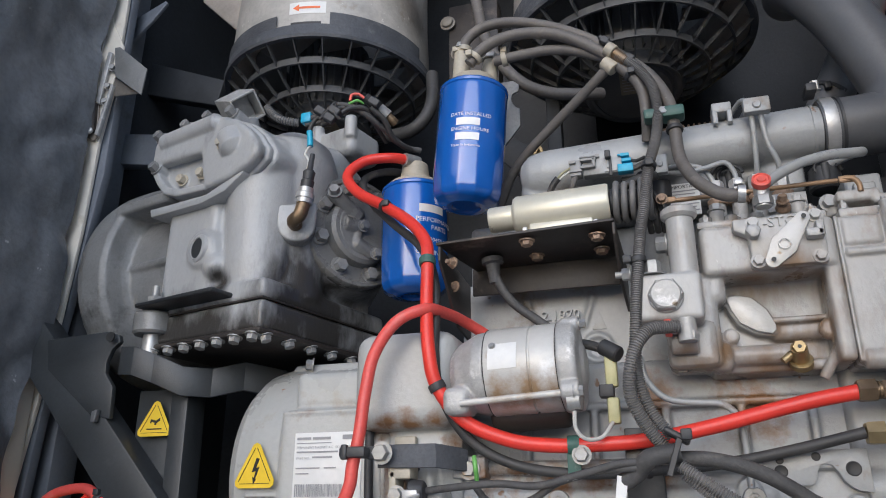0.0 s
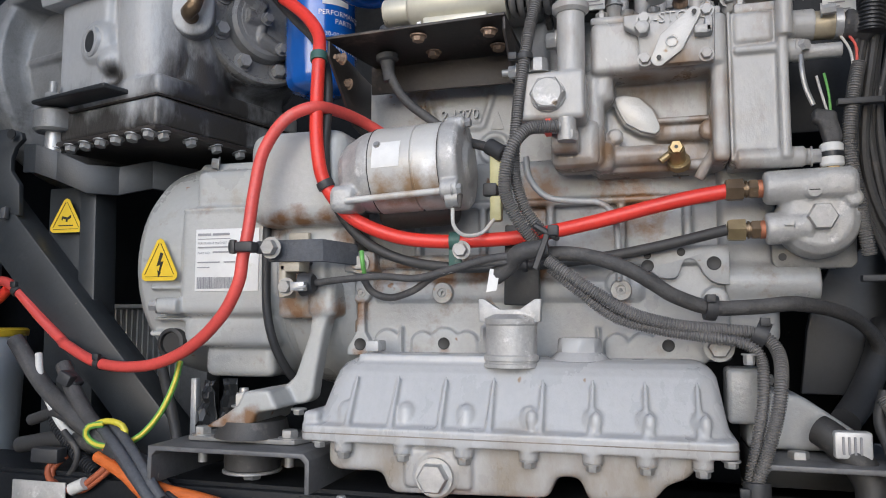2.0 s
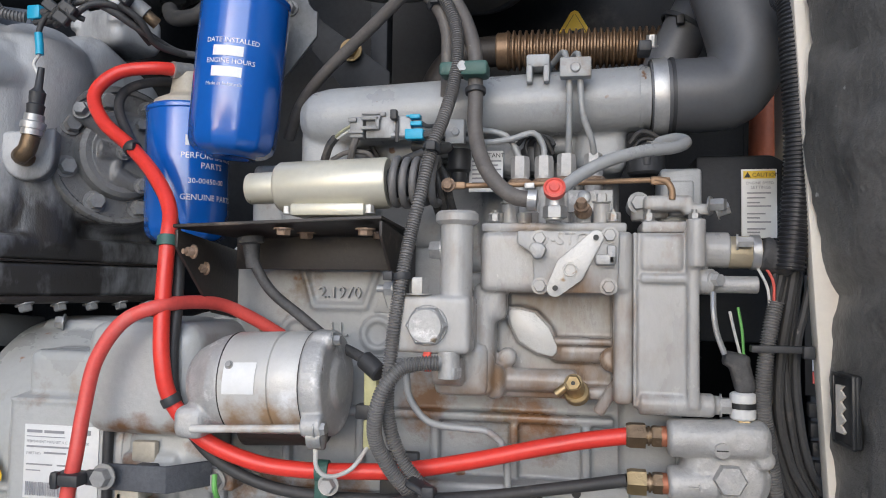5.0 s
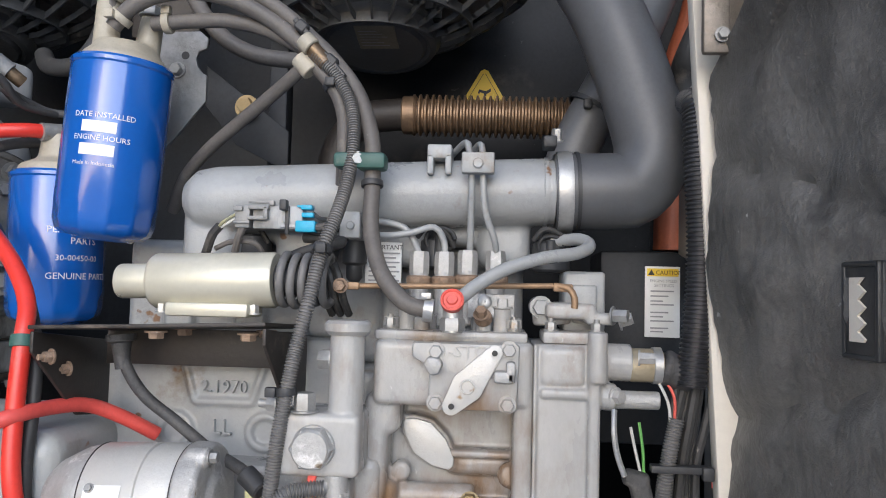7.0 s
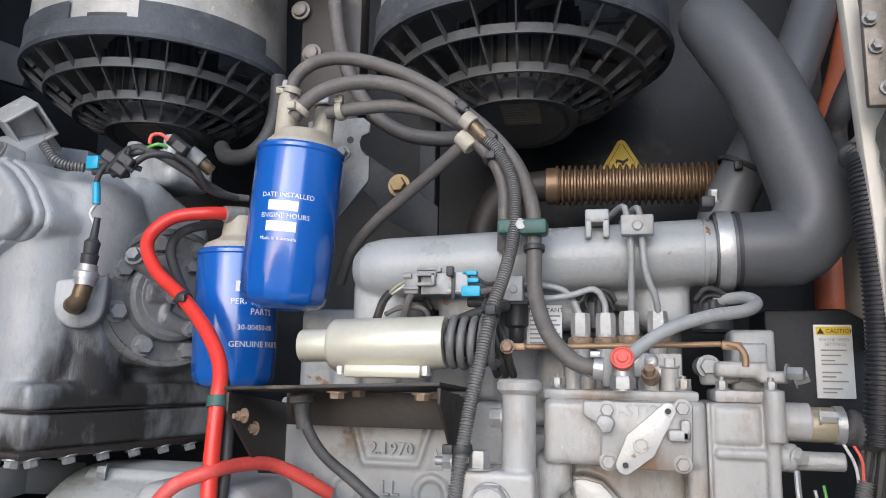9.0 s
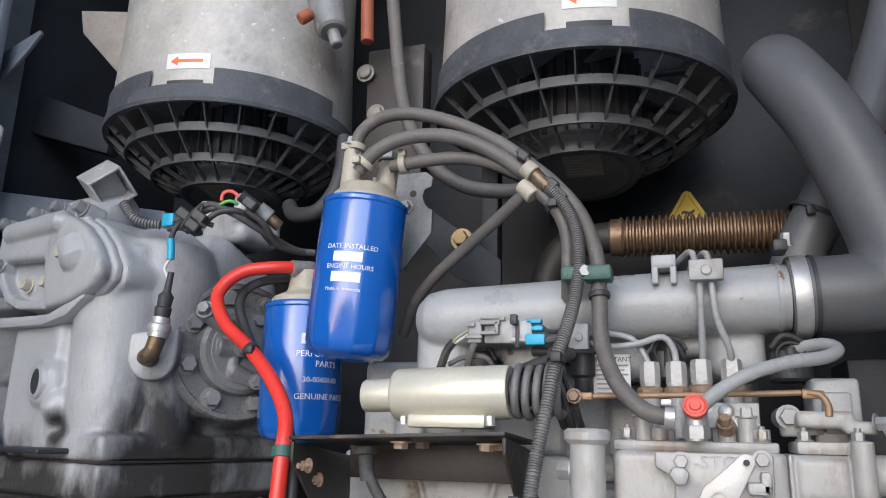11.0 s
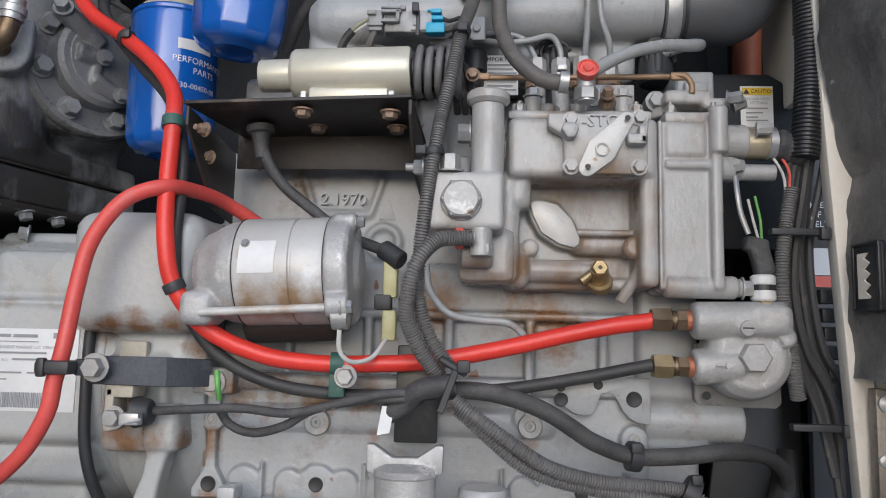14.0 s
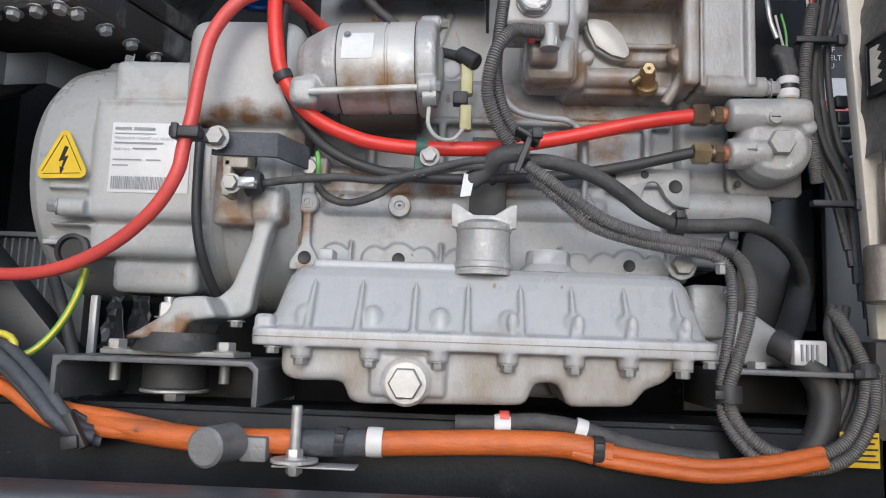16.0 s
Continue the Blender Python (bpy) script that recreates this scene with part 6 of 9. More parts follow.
for l_, z_, v_ in ((-0.187, 2.150, -0.013), (-0.138, 2.150, -0.013), (-0.073, 2.180, -0.033)):
    bolt(bm, cp(l_, v_, z_), -cv_ + Vector((0.1, 0, 0.1)), 0.0145, 0.010)
part("slot_bolt", bm, "tan", head_ob, "dirty pale bolt")
bm = B()
for l_, v_, z_ in ((-0.243, -0.028, 2.180), (-0.245, -0.026, 2.242), (-0.191, -0.014, 2.254), (-0.140, -0.010, 2.258), (-0.082, -0.010, 2.250)):
    bolt(bm, cp(l_, v_, z_), -cv_ + Vector((0, 0, 0.35)), 0.016, 0.012)
part("head_bolt", bm, "comp_dark", head_ob)
bm = B()
prism(bm, [(-0.12 + (a - -0.12) * 1.035, 2.178 + (b - 2.178) * 1.035) for a, b in COVER], cp(0, 0.0085, 0), cu_, (0, 0, 1), 0.005, 0.001)
part("gasket_step", bm, "comp", comp)
bm = B()
prism(bm, [(-0.252, 2.106), (-0.246, 2.090), (-0.120, 2.088), (-0.066, 2.098), (-0.028, 2.120), (-0.028, 2.127), (-0.110, 2.102), (-0.200, 2.104)], cp(0, 0.03, 0), cu_, (0, 0, 1), 0.055, 0.003)
part("head_ledge", bm, "comp", comp)
bm = B()
q = Vector((-0.715, 1.020, 2.270))
lathe(bm, q - Vector((0.0, -0.03, 0.03)), (0.1, -0.55, 0.83), [(0, 0), (0.046, 0), (0.046, 0.044), (0.042, 0.050), (0, 0.051)], 36)
part("suction_cap", bm, "comp", comp)
# bearing head plate with bolt ring and pump cover
pu, pv, _ = frame_of(pn)
bm = B()
lathe(bm, pc, pn, [(0, -0.02), (0.097, -0.02), (0.099, -0.010), (0.099, 0.006), (0.096, 0.010), (0.090, 0.010), (0.088, 0.007), (0.064, 0.007), (0.061, 0.024), (0.055, 0.029), (0, 0.029)], 64)
plate = part("bearing_head", bm, "comp_grime", comp, "dark grimy round cover plate")
bm = B()
RUNS = (((-0.066, 0.054), (-0.008, 0.016), 0.0135), ((-0.040, 0.002), (-0.004, 0.000), 0.0135), ((-0.018, -0.028), (0.018, -0.044), 0.012), ((-0.010, -0.002), (-0.016, -0.034), 0.009))
for (a0_, b0_), (a1_, b1_), r_ in RUNS:
    rod(bm, pc + pn * 0.026 + pu * a0_ + pv * b0_, pc + pn * 0.026 + pu * a1_ + pv * b1_, r_, n=18, bev=0.003)
lathe(bm, pc, pn, [(0, 0), (0.050, 0), (0.048, 0.030), (0, 0.030)], 30)
part("oil_passage", bm, "comp_grime", plate, cast=(0.0018, 1))
bm = B()
bolt(bm, pc + pn * 0.034 + pu * -0.062 + pv * 0.050, pn - pu * 0.8 + pv * 0.3, 0.016, 0.010)
bolt(bm, pc + pn * 0.038 + pu * -0.008, pn, 0.014, 0.009)
bolt(bm, pc + pn * 0.036 + pu * 0.018 + pv * -0.044, pn, 0.014, 0.009)
for k in range(8):
    a_ = (k + 0.4) * math.tau / 8
    bolt(bm, pc + pn * 0.008 + (pu * math.cos(a_) + pv * math.sin(a_)) * 0.0765, pn, 0.0195, 0.013)
for a_ in (0.3, 1.2, 5.2):
    bolt(bm, pc + pn * 0.028 + (pu * math.cos(a_) + pv * math.sin(a_)) * 0.046, pn, 0.014, 0.010)
part("plate_bolt", bm, "comp_dark", plate)
# bottom plate and its bolts
bm = B()
box(bm, cp(-0.105, 0.15, 1.862), (0.262, 0.325, 0.010), 0.006, 2, crot)
bp = part("bottom_plate", bm, "shelf", comp, "oily black bottom plate")
bm = B()
for k in range(7):
    bolt(bm, cp(-0.215 + 0.037 * k, -0.006, 1.857), Vector((0, -0.25, -1)), 0.015, 0.008)
for k in range(6):
    bolt(bm, cp(0.016, 0.01 + 0.05 * k, 1.857), Vector((0.3, 0, -1)), 0.015, 0.008)
part("plate_bolt", bm, "bolt", bp)
bm = B()
box(bm, cp(-0.135, -0.022, 1.925), (0.18, 0.05, 0.007), 0.002, 1, crot)
tab_ = part("mount_tab", bm, "black", comp, "black steel mounting tab")
bm = B()
q = cp(-0.205, -0.024, 1.928)
bolt(bm, q, (0, 0, 1), 0.020, 0.012, True, 0.018)
part("stud", bm, "bolt", tab_)
bm = B()
lathe(bm, cp(-0.124, -0.012, 2.013), -cv_ + Vector((-0.25, 0, 0)), [(0.013, -0.016), (0.0145, 0.003), (0.018, 0.007), (0.023, 0.005), (0.030, -0.010)], 28, False)
port = part("sight_port", bm, "comp", comp)
bm = B()
lathe(bm, cp(-0.124, -0.018, 2.013), -cv_ + Vector((-0.15, 0, 0)), [(0, 0.0), (0.017, 0.0), (0.017, -0.004), (0, -0.004)], 22)
part("sight_glass", bm, "black", port, "dark oily sight glass")
# pressure sensor on its elbow
bm = B()
q = Vector((-0.545, 0.975, 2.045))
sweep(bm, [q + Vector((-0.008, 0.03, 0.0)), q, q + Vector((0.012, -0.004, 0.006)), q + Vector((0.018, -0.004, 0.025))], 0.011, 14)
part("elbow", bm, "bronze", comp, "brown brass elbow")
bm = B()
pad_u = Vector((0.88, 0.47, 0)).normalized()
pad = [(0.031 * math.cos(radians(180 + 15 * k)), 0.031 * math.sin(radians(180 + 15 * k))) for k in range(13)] + [(0.031, 0.040), (-0.031, 0.030)]
prism(bm, pad, q + Vector((-0.003, 0.016, 0.002)), pad_u, (0, 0, 1), -0.05, 0.004, 3)
part("sensor_pad", bm, "comp", comp)
bm = B()
q2 = q + Vector((0.018, -0.004, 0.025))
lathe(bm, q2, (0.12, 0, 1), [(0, 0), (0.013, 0), (0.013, 0.008), (0.015, 0.008), (0.015, 0.016), (0.012, 0.018), (0.012, 0.026), (0, 0.026)], 18)
part("sensor", bm, "zinc", comp)
bm = B()
lathe(bm, q2 + Vector((0.003, 0, 0.026)), (0.12, 0, 1), [(0, 0), (0.010, 0), (0.011, 0.012), (0.009, 0.014), (0.010, 0.028), (0.005, 0.034), (0.004, 0.06), (0, 0.06)], 16)
part("sensor_plug", bm, "plastic", comp)
# square valve block on the head
bm = B()
q = Vector((-0.711, 1.044, 2.316))
va = unit((0.80, -0.45, -0.40))
vn = Vector((-0.15, -0.72, 0.66))
vn = (vn - va * vn.dot(va)).normalized()
vs = vn.cross(va).normalized()
vr = Matrix((va, vs, vn)).transposed()
for dy, dz, sy, sz in ((0, 0.024, 0.054, 0.004), (0, -0.024, 0.054, 0.004), (0.025, 0, 0.004, 0.050), (-0.025, 0, 0.004, 0.050)):
    box(bm, q + vr @ Vector((0, dy, dz)), (0.068, sy, sz), 0.001, 1, vr)
box(bm, q + vr @ Vector((-0.012, 0, 0)), (0.034, 0.044, 0.044), 0.004, 2, vr)
rod(bm, q - va * 0.01 - vn * 0.02, q - va * 0.01 - vn * 0.06, 0.024, n=20)
part("valve_coil", bm, "alu", comp, "square aluminium coil bracket")
bm = B()
box(bm, cp(-0.03, 0.23, 2.27), (0.10, 0.09, 0.06), 0.015, 3, crot)
rod(bm, cp(-0.07, 0.19, 2.27), cp(-0.07, 0.19, 2.315), 0.012, n=12)
rod(bm, cp(0.01, 0.19, 2.27), cp(0.01, 0.19, 2.315), 0.012, n=12)
part("service_valve", bm, "comp", comp, cast=(0.003, 3))
# rubber foot
foot = thing("rubber_foot", (-0.789, 1.000, 1.877), "grey rubber and steel buffer under the compressor", "mount")
bm = B()
q = Vector((-0.801, 1.000, 1.901))
rod(bm, q - Vector((0, 0, 0.018)), q + Vector((0, 0, 0.018)), 0.032, n=24, bev=0.004)
part("rubber", bm, "comp_dark", foot)
bm = B()
rod(bm, q - Vector((0, 0, 0.058)), q - Vector((0, 0, 0.018)), 0.014, n=18)
part("stud", bm, "zinc", foot)

# ---- filters ----


def oil_filter(top, bottom, r, group_label):
    top, bottom = Vector(top), Vector(bottom)
    ax = (top - bottom).normalized()
    h = (top - bottom).length
    f = thing("spin_on_filter", bottom, group_label, "filter", "fuel and oil filters")
    bm = B()
    lathe(bm, bottom, ax, [(0, 0.004), (0.020, 0.003), (0.022, 0.0), (r * 0.55, 0.0), (r * 0.62, 0.003), (r * 0.80, 0.004), (r * 0.94, 0.010), (r, 0.020), (r, 0.029), (r, 0.040), (r, h - 0.010), (r * 0.985, h - 0.006), (r * 1.015, h - 0.004), (r * 1.015, h), (r * 0.97, h + 0.003), (0, h + 0.003)], 96)
    u_, v_, _ = frame_of(ax)
    for p in bm.verts:
        d = p.co - bottom
        hh, x_, y_ = d.dot(ax), d.dot(u_), d.dot(v_)
        rad = math.hypot(x_, y_)
        if 0.003 < hh < 0.03 and rad > r * 0.7:
            # twelve wrench flats round the lower end
            a_ = (math.atan2(y_, x_) % (math.tau / 12)) - math.tau / 24
            f_ = math.cos(math.tau / 24) / math.cos(a_) * 0.985
            p.co -= (u_ * x_ + v_ * y_) * (1 - f_)
    part("can", bm, "blue", f)
    return f, ax, h


F1T, F1B = Vector((-0.253, 0.995, 2.234)), Vector((-0.268, 0.995, 2.040))
f1, ax, h = oil_filter(F1T, F1B, 0.0535, "glossy blue spin-on filter with white printed writing")
face = Vector((0.30, -1, 0)).normalized()
face = (face - ax * face.dot(ax)).normalized()
side = ax.cross(face).normalized()
bend = (F1B, ax, 0.0536, face)


def on_can(base, frac_h, off, r):
    return base + ax * (h * frac_h) + face * r + side * off


for words, s_, hh, off in (("DATE INSTALLED", 0.0082, 0.655, -0.034), ("ENGINE HOURS", 0.0082, 0.530, -0.032), ("Made in Indonesia", 0.0060, 0.395, -0.030)):
    letters("printed_line", words, s_, on_can(F1B, hh, off, 0.0536), side, ax, "white", f1, bend=bend)
bars("write_on_patch", [(-0.024, 0, 0.036, 0.012), (-0.024, -0.0245, 0.036, 0.012)], on_can(F1B, 0.575, 0, 0.0536), side, ax, "white", f1, bend=bend)

F2T, F2B = Vector((-0.386, 1.100, 2.126)), Vector((-0.384, 1.100, 1.941))
f2, ax2, h2 = oil_filter(F2T, F2B, 0.056, "glossy blue spin-on filter standing behind the red hose")
face2 = Vector((1.5, -1, 0)).normalized()
face2 = (face2 - ax2 * face2.dot(ax2)).normalized()
side2 = ax2.cross(face2).normalized()
bend2 = (F2B, ax2, 0.0561, face2)
for words, s_, hh, off in (("PERFORMANCE", 0.0115, 0.60, -0.036), ("PARTS", 0.0115, 0.53, -0.010), ("30-00450-00", 0.0100, 0.42, -0.026), ("GENUINE PARTS", 0.0110, 0.30, -0.036)):
    letters("printed_line", words, s_, F2B + ax2 * (h2 * hh) + face2 * 0.0561 + side2 * off, side2, ax2, "white", f2, bend=bend2)
bars("print_emblem", [(-0.030, 0, 0.045, 0.014)], F2B + ax2 * (h2 * 0.69) + face2 * 0.0561, side2, ax2, "label", f2, bend=bend2)

# filter head with ports and its bracket
hd = f1
bm = B()
lathe(bm, F1T + ax * 0.002, ax, [(0, 0), (0.047, 0), (0.045, 0.006), (0.036, 0.016), (0.030, 0.024), (0, 0.027)], 36)
for s_ in (-1, 1):
    rod(bm, F1T + ax * 0.006 + side * 0.021 * s_, F1T + ax * (0.070 - 0.008 * s_) + side * 0.024 * s_, 0.0150, 0.0125, n=18, bev=0.002)
part("head_body", bm, "tan", hd, "dirty tan cast head", cast=(0.0024, 2))
bm = B()
for s_ in (-1, 1):
    bolt(bm, F1T + ax * (0.070 - 0.008 * s_) + side * 0.024 * s_, ax, 0.020, 0.010)
part("plug", bm, "bolt", hd)
hd2 = f2
bm = B()
lathe(bm, F2T + ax2 * 0.002, ax2, [(0, 0), (0.050, 0), (0.046, 0.010), (0.026, 0.020), (0.022, 0.05), (0, 0.052)], 30)
part("head_body", bm, "tan", hd2, "dirty tan cast head", cast=(0.0024, 2))
bm = B()
bolt(bm, F2T + ax2 * 0.050, ax2, 0.020, 0.014)
part("nut", bm, "bolt", hd2)
bm = B()
prism(bm, [(-0.29, 2.160), (-0.255, 2.156), (-0.236, 2.177), (-0.199, 2.223), (-0.199, 2.256), (-0.205, 2.259), (-0.211, 2.267), (-0.2135, 2.277), (-0.2105, 2.286), (-0.200, 2.290), (-0.199, 2.303), (-0.209, 2.312), (-0.29, 2.311)], (0, 1.10, 0), (1, 0, 0), (0, 0, 1), 0.005, 0.0008)
brk = solo("filter_bracket", bm, "comp_dark", "dark steel plate bracket carrying the blue filter", "bracket")
# bracket hole, a black disc laid on for its darkness
bm = B()
rod(bm, (-0.227, 1.0948, 2.281), (-0.227, 1.0943, 2.281), 0.0050, n=18)
part("hole", bm, "ink", brk)
bm = B()
bolt(bm, (-0.236, 1.094, 2.262), (0, -1, 0), 0.013, 0.008)
part("bolt", bm, "bolt", brk)
bm = B()
prism(bm, [(0, 0), (0.13, -0.10), (0.13, -0.16), (0.05, -0.12), (0, -0.06)], (-0.276, 1.280, 2.325), (1, 0, 0), (0, 0, 1), -0.008, 0.001)
span(bm, ((-0.183, 1.300, 2.199)[0], 1.295, 1.95), ((-0.155, 1.300, 2.198)[0], 1.33, 2.42), 0.003)
eb = solo("rear_brace", bm, "cave", "black steel brace behind the blue filter", "brace", kind="structure")
bm = B()
q = Vector((-0.207, 1.266, 2.259))
lathe(bm, q + Vector((0, 0.005, 0)), (0, -1, 0), [(0, 0), (0.018, 0), (0.018, 0.004), (0, 0.004)], 24)
bolt(bm, q + Vector((0, 0.001, 0)), (0, -1, 0), 0.022, 0.012, False)
part("bolt", bm, "brass_old", eb, "tarnished yellow bolt with a wide washer")

# ---- shelf bracket with throttle solenoid ----
sh = thing("solenoid_shelf", (-0.17, 0.95, 1.94), "brown-black folded steel shelf carrying the solenoid", "shelf")
bm = B()
s1, s2 = Vector((-0.284, 0.895, 1.947)), Vector((-0.049, 0.897, 1.956))
prism(bm, [(0, 0), ((s2 - s1).length, 0), ((s2 - s1).length, 0.15), (0.03, 0.13)], s1, (s2 - s1), (0.03, 1, -0.06), 0.004, 0.001)
part("shelf_top", bm, "shelf", sh)
bm = B()
prism(bm, [(0, -0.002), (0.14, -0.010), (0.14, -0.075), (0.05, -0.062), (0.0, -0.018)], s2 - Vector((0.003, 0, 0)), (0.03, 1, -0.06), (0, 0, 1), 0.004, 0.001)
cut(bm)
prism(bm, [(0, -0.002), (0.14, -0.010), (0.14, -0.095), (0.08, -0.09), (0.0, -0.022)], s1 + Vector((0.003, 0, 0)), (0.03, 1, -0.06), (0, 0, 1), 0.004, 0.001)
part("side_flange", bm, "shelf", sh)
bm = B()
span(bm, (-0.262, 1.005, 1.905), (-0.052, 1.010, 1.945), 0.001)
part("back_flange", bm, "shelf", sh)
bm = B()
for q in ((-0.164, 0.915, 1.946), (-0.073, 0.920, 1.949), (-0.161, 0.975, 1.932), (-0.072, 0.975, 1.937)):
    bolt(bm, Vector((q[0], q[1], 1.948)), (0, 0, -1), 0.014, 0.006)
part("bolt", bm, "rustbolt", sh)
bm = B()
for q in ((-0.260, 0.900, 1.921), (-0.272, 0.950, 1.904)):
    bolt(bm, q, (-0.6, -1, 0), 0.010, 0.007, True, 0.005)
part("bolt", bm, "rustbolt", sh)
sol = thing("throttle_solenoid", (-0.13, 0.95, 1.96), "cream enamelled solenoid with a coiled black cable", "solenoid")
bm = B()
k0, k1, k2 = Vector((-0.221, 0.950, 1.996)), Vector((-0.184, 0.950, 1.998)), Vector((-0.055, 0.950, 2.001))
ka = (k2 - k0).normalized()
lathe(bm, k0, ka, [(0, 0), (0.017, 0), (0.018, 0.002), (0.018, (k1 - k0).length - 0.003), (0.026, (k1 - k0).length), (0.0285, (k1 - k0).length + 0.004), (0.0285, (k2 - k0).length - 0.003), (0.027, (k2 - k0).length), (0, (k2 - k0).length)], 44)
part("can", bm, "cream", sol)
bm = B()
rod(bm, k2, k2 + ka * 0.048, 0.018, 0.012, n=24, bev=0.002)
part("plunger_boot", bm, "plastic", sol)
bm = B()
cu2, cv2, _ = frame_of(ka)
coil = []
random.seed(9)
for k in range(5 * 12 + 1):
    a_ = k * math.tau / 12
    wob = 1 + 0.06 * math.sin(k * 0.37)
    coil.append(k2 + ka * (0.004 + 0.0009 * k + 0.004 * math.sin(a_)) + (cu2 * math.cos(a_) + cv2 * math.sin(a_)) * 0.0245 * wob)
sweep(bm, coil, 0.0043, 10, 0.004)
part("coiled_cable", bm, "conduit", sol, "dusty grey-black cable wound round the boot")
bm = B()
box(bm, mid(k1, k2) + Vector((0, 0, -0.030)), (0.085, 0.05, 0.014), 0.003)
part("foot", bm, "cream", sol)
bm = B()
for s_ in (-0.05, 0.045):
    bolt(bm, mid(k1, k2) + Vector((s_, -0.012, -0.034)), (0, 0, 1), 0.009, 0.008, True, 0.004)
part("bolt", bm, "zinc", sol)

# ---- condenser fans ----


def fan_unit(c, r, rim_z, label):
    f = thing("condenser_fan", (c[0], c[1], rim_z), label, "fan", "condenser fans")
    x, y = c
    bm = B()
    lathe(bm, (x, y, rim_z + 0.02), (0, 0, 1), [(r * 0.955, 0), (r * 0.965, 0.0), (r * 0.94, 0.14), (r * 0.92, 0.64), (r * 0.90, 0.64), (r * 0.93, 0.0), (r * 0.955, 0)], 64, False)
    part("shroud", bm, "galv", f, "dirty pale shroud")
    bm = B()
    lathe(bm, (x, y, rim_z), (0, 0, 1), [(r * 0.95, -0.004), (r * 1.0, -0.006), (r * 1.010, 0.0), (r * 1.0, 0.006), (r * 0.985, 0.024), (r * 0.967, 0.024), (r * 0.967, 0.006), (r * 0.95, -0.004)], 64, False)
    for a0, a1 in ((190, 266), (294, 352), (60, 110)):
        for k in range(int((a1 - a0) / 4)):
            t0, t1 = radians(a0 + 4 * k), radians(a0 + 4 * k + 4)
            q = [Vector((x + r * rr * math.cos(t), y + r * rr * math.sin(t), rim_z + z)) for t in (t0, t1) for rr, z in ((0.985, 0.022), (0.975, 0.052), (0.983, 0.050))]
            vs = [bm.verts.new(p) for p in q]
            bm.faces.new((vs[0], vs[3], vs[5], vs[2]))
            bm.faces.new((vs[2], vs[5], vs[4], vs[1]))
    part("rim", bm, "loom", f)
    bm = B()
    lathe(bm, (x, y, rim_z), (0, 0, 1), [(r * 0.955, 0.008), (r * 0.90, 0.014), (r * 0.78, 0.034), (r * 0.74, 0.055), (r * 0.74, 0.10), (r * 0.76, 0.10), (r * 0.79, 0.045), (r * 0.955, 0.018), (r * 0.955, 0.008)], 64, False)
    part("venturi_ring", bm, "inner", f, "brown-grey inlet ring")
    # bowl-shaped grille: rings and ribs
    def bowl(s):
        return r * (0.98 - 0.604 * s), rim_z - 0.085 * (1 - (1 - s) ** 1.5)
    for s in (0.27, 0.62, 1.0):
        rr, z = bowl(s)
        bm = B()
        lathe(bm, (x, y, z), (0, 0, 1), [(rr - 0.0022, -0.006), (rr + 0.0022, -0.006), (rr + 0.0022, 0.008), (rr - 0.0022, 0.008), (rr - 0.0022, -0.006)], 64, False)
        part("grille_ring", bm, "grille", f)
    rib = B()
    for k in range(7):
        sa_, sb_ = k / 7, (k + 1) / 7
        (ra, za), (rb, zb) = bowl(sa_), bowl(sb_)
        box(rib, ((ra + rb) / 2, 0, (za + zb) / 2), (math.hypot(ra - rb, za - zb) + 0.004, 0.0024, 0.008), 0, 1, Euler((0, -math.atan2(zb - za, rb - ra), 0)).to_matrix())
    me = mesh_of("grille_rib", rib, "grille")
    for k in range(24):
        ob = new("grille_rib", me)
        ob.parent = f
        ob.location = (0, 0, -rim_z)
        ob.rotation_euler = (0, 0, k * math.tau / 24 + 0.1)
    bm = B()
    rr, z = bowl(1.0)
    lathe(bm, (x, y, z - 0.014), (0, 0.20, 1), [(0, 0), (rr * 0.80, 0), (rr * 0.86, 0.005), (rr * 0.92, 0.002), (rr * 1.02, 0.004), (rr * 1.10, 0.016), (rr * 1.02, 0.03), (0, 0.034)], 48)
    part("hub", bm, "grille", f)
    bm = B()
    plate_c = Vector((x + 0.006, y - 0.030, z - 0.0084))
    box(bm, plate_c, (0.056, 0.060, 0.0016), 0.0004, 1, Euler((math.atan(-0.20), 0, 0)).to_matrix())
    plate_ = part("rating_plate", bm, "plate_tan", f, "tarnished rating plate")
    bars("printed_text", [(-0.024, -0.020 + 0.0075 * k, 0.040 - 0.007 * (k % 3), 0.0016) for k in range(6)], plate_c, (1, 0, 0), (0, -1, 0.20), "greyink", plate_, lift=0.0014)
    # motor and blades above the grille
    bm = B()
    rod(bm, (x, y, rim_z - 0.07), (x, y, rim_z + 0.10), r * 0.36, n=36, bev=0.006)
    motor = part("motor", bm, "grille", f)
    for k in range(30):
        bm = B()
        a_ = k * math.tau / 30
        box(bm, (x + r * 0.375 * math.cos(a_), y + r * 0.375 * math.sin(a_), rim_z + 0.01), (0.018, 0.003, 0.13), 0, 1, Euler((0, 0, a_)).to_matrix())
        part("cooling_fin", bm, "grille", motor)
    for k in range(7):
        a_ = k * math.tau / 7
        bm = B()
        box(bm, (x + r * 0.64 * math.cos(a_), y + r * 0.64 * math.sin(a_), rim_z + 0.055), (r * 0.40, r * 0.52, 0.006), 0.002, 1, Euler((0, 0, a_)).to_matrix() @ Euler((radians(24), 0, 0)).to_matrix())
        part("blade", bm, "blade", f)
    return f


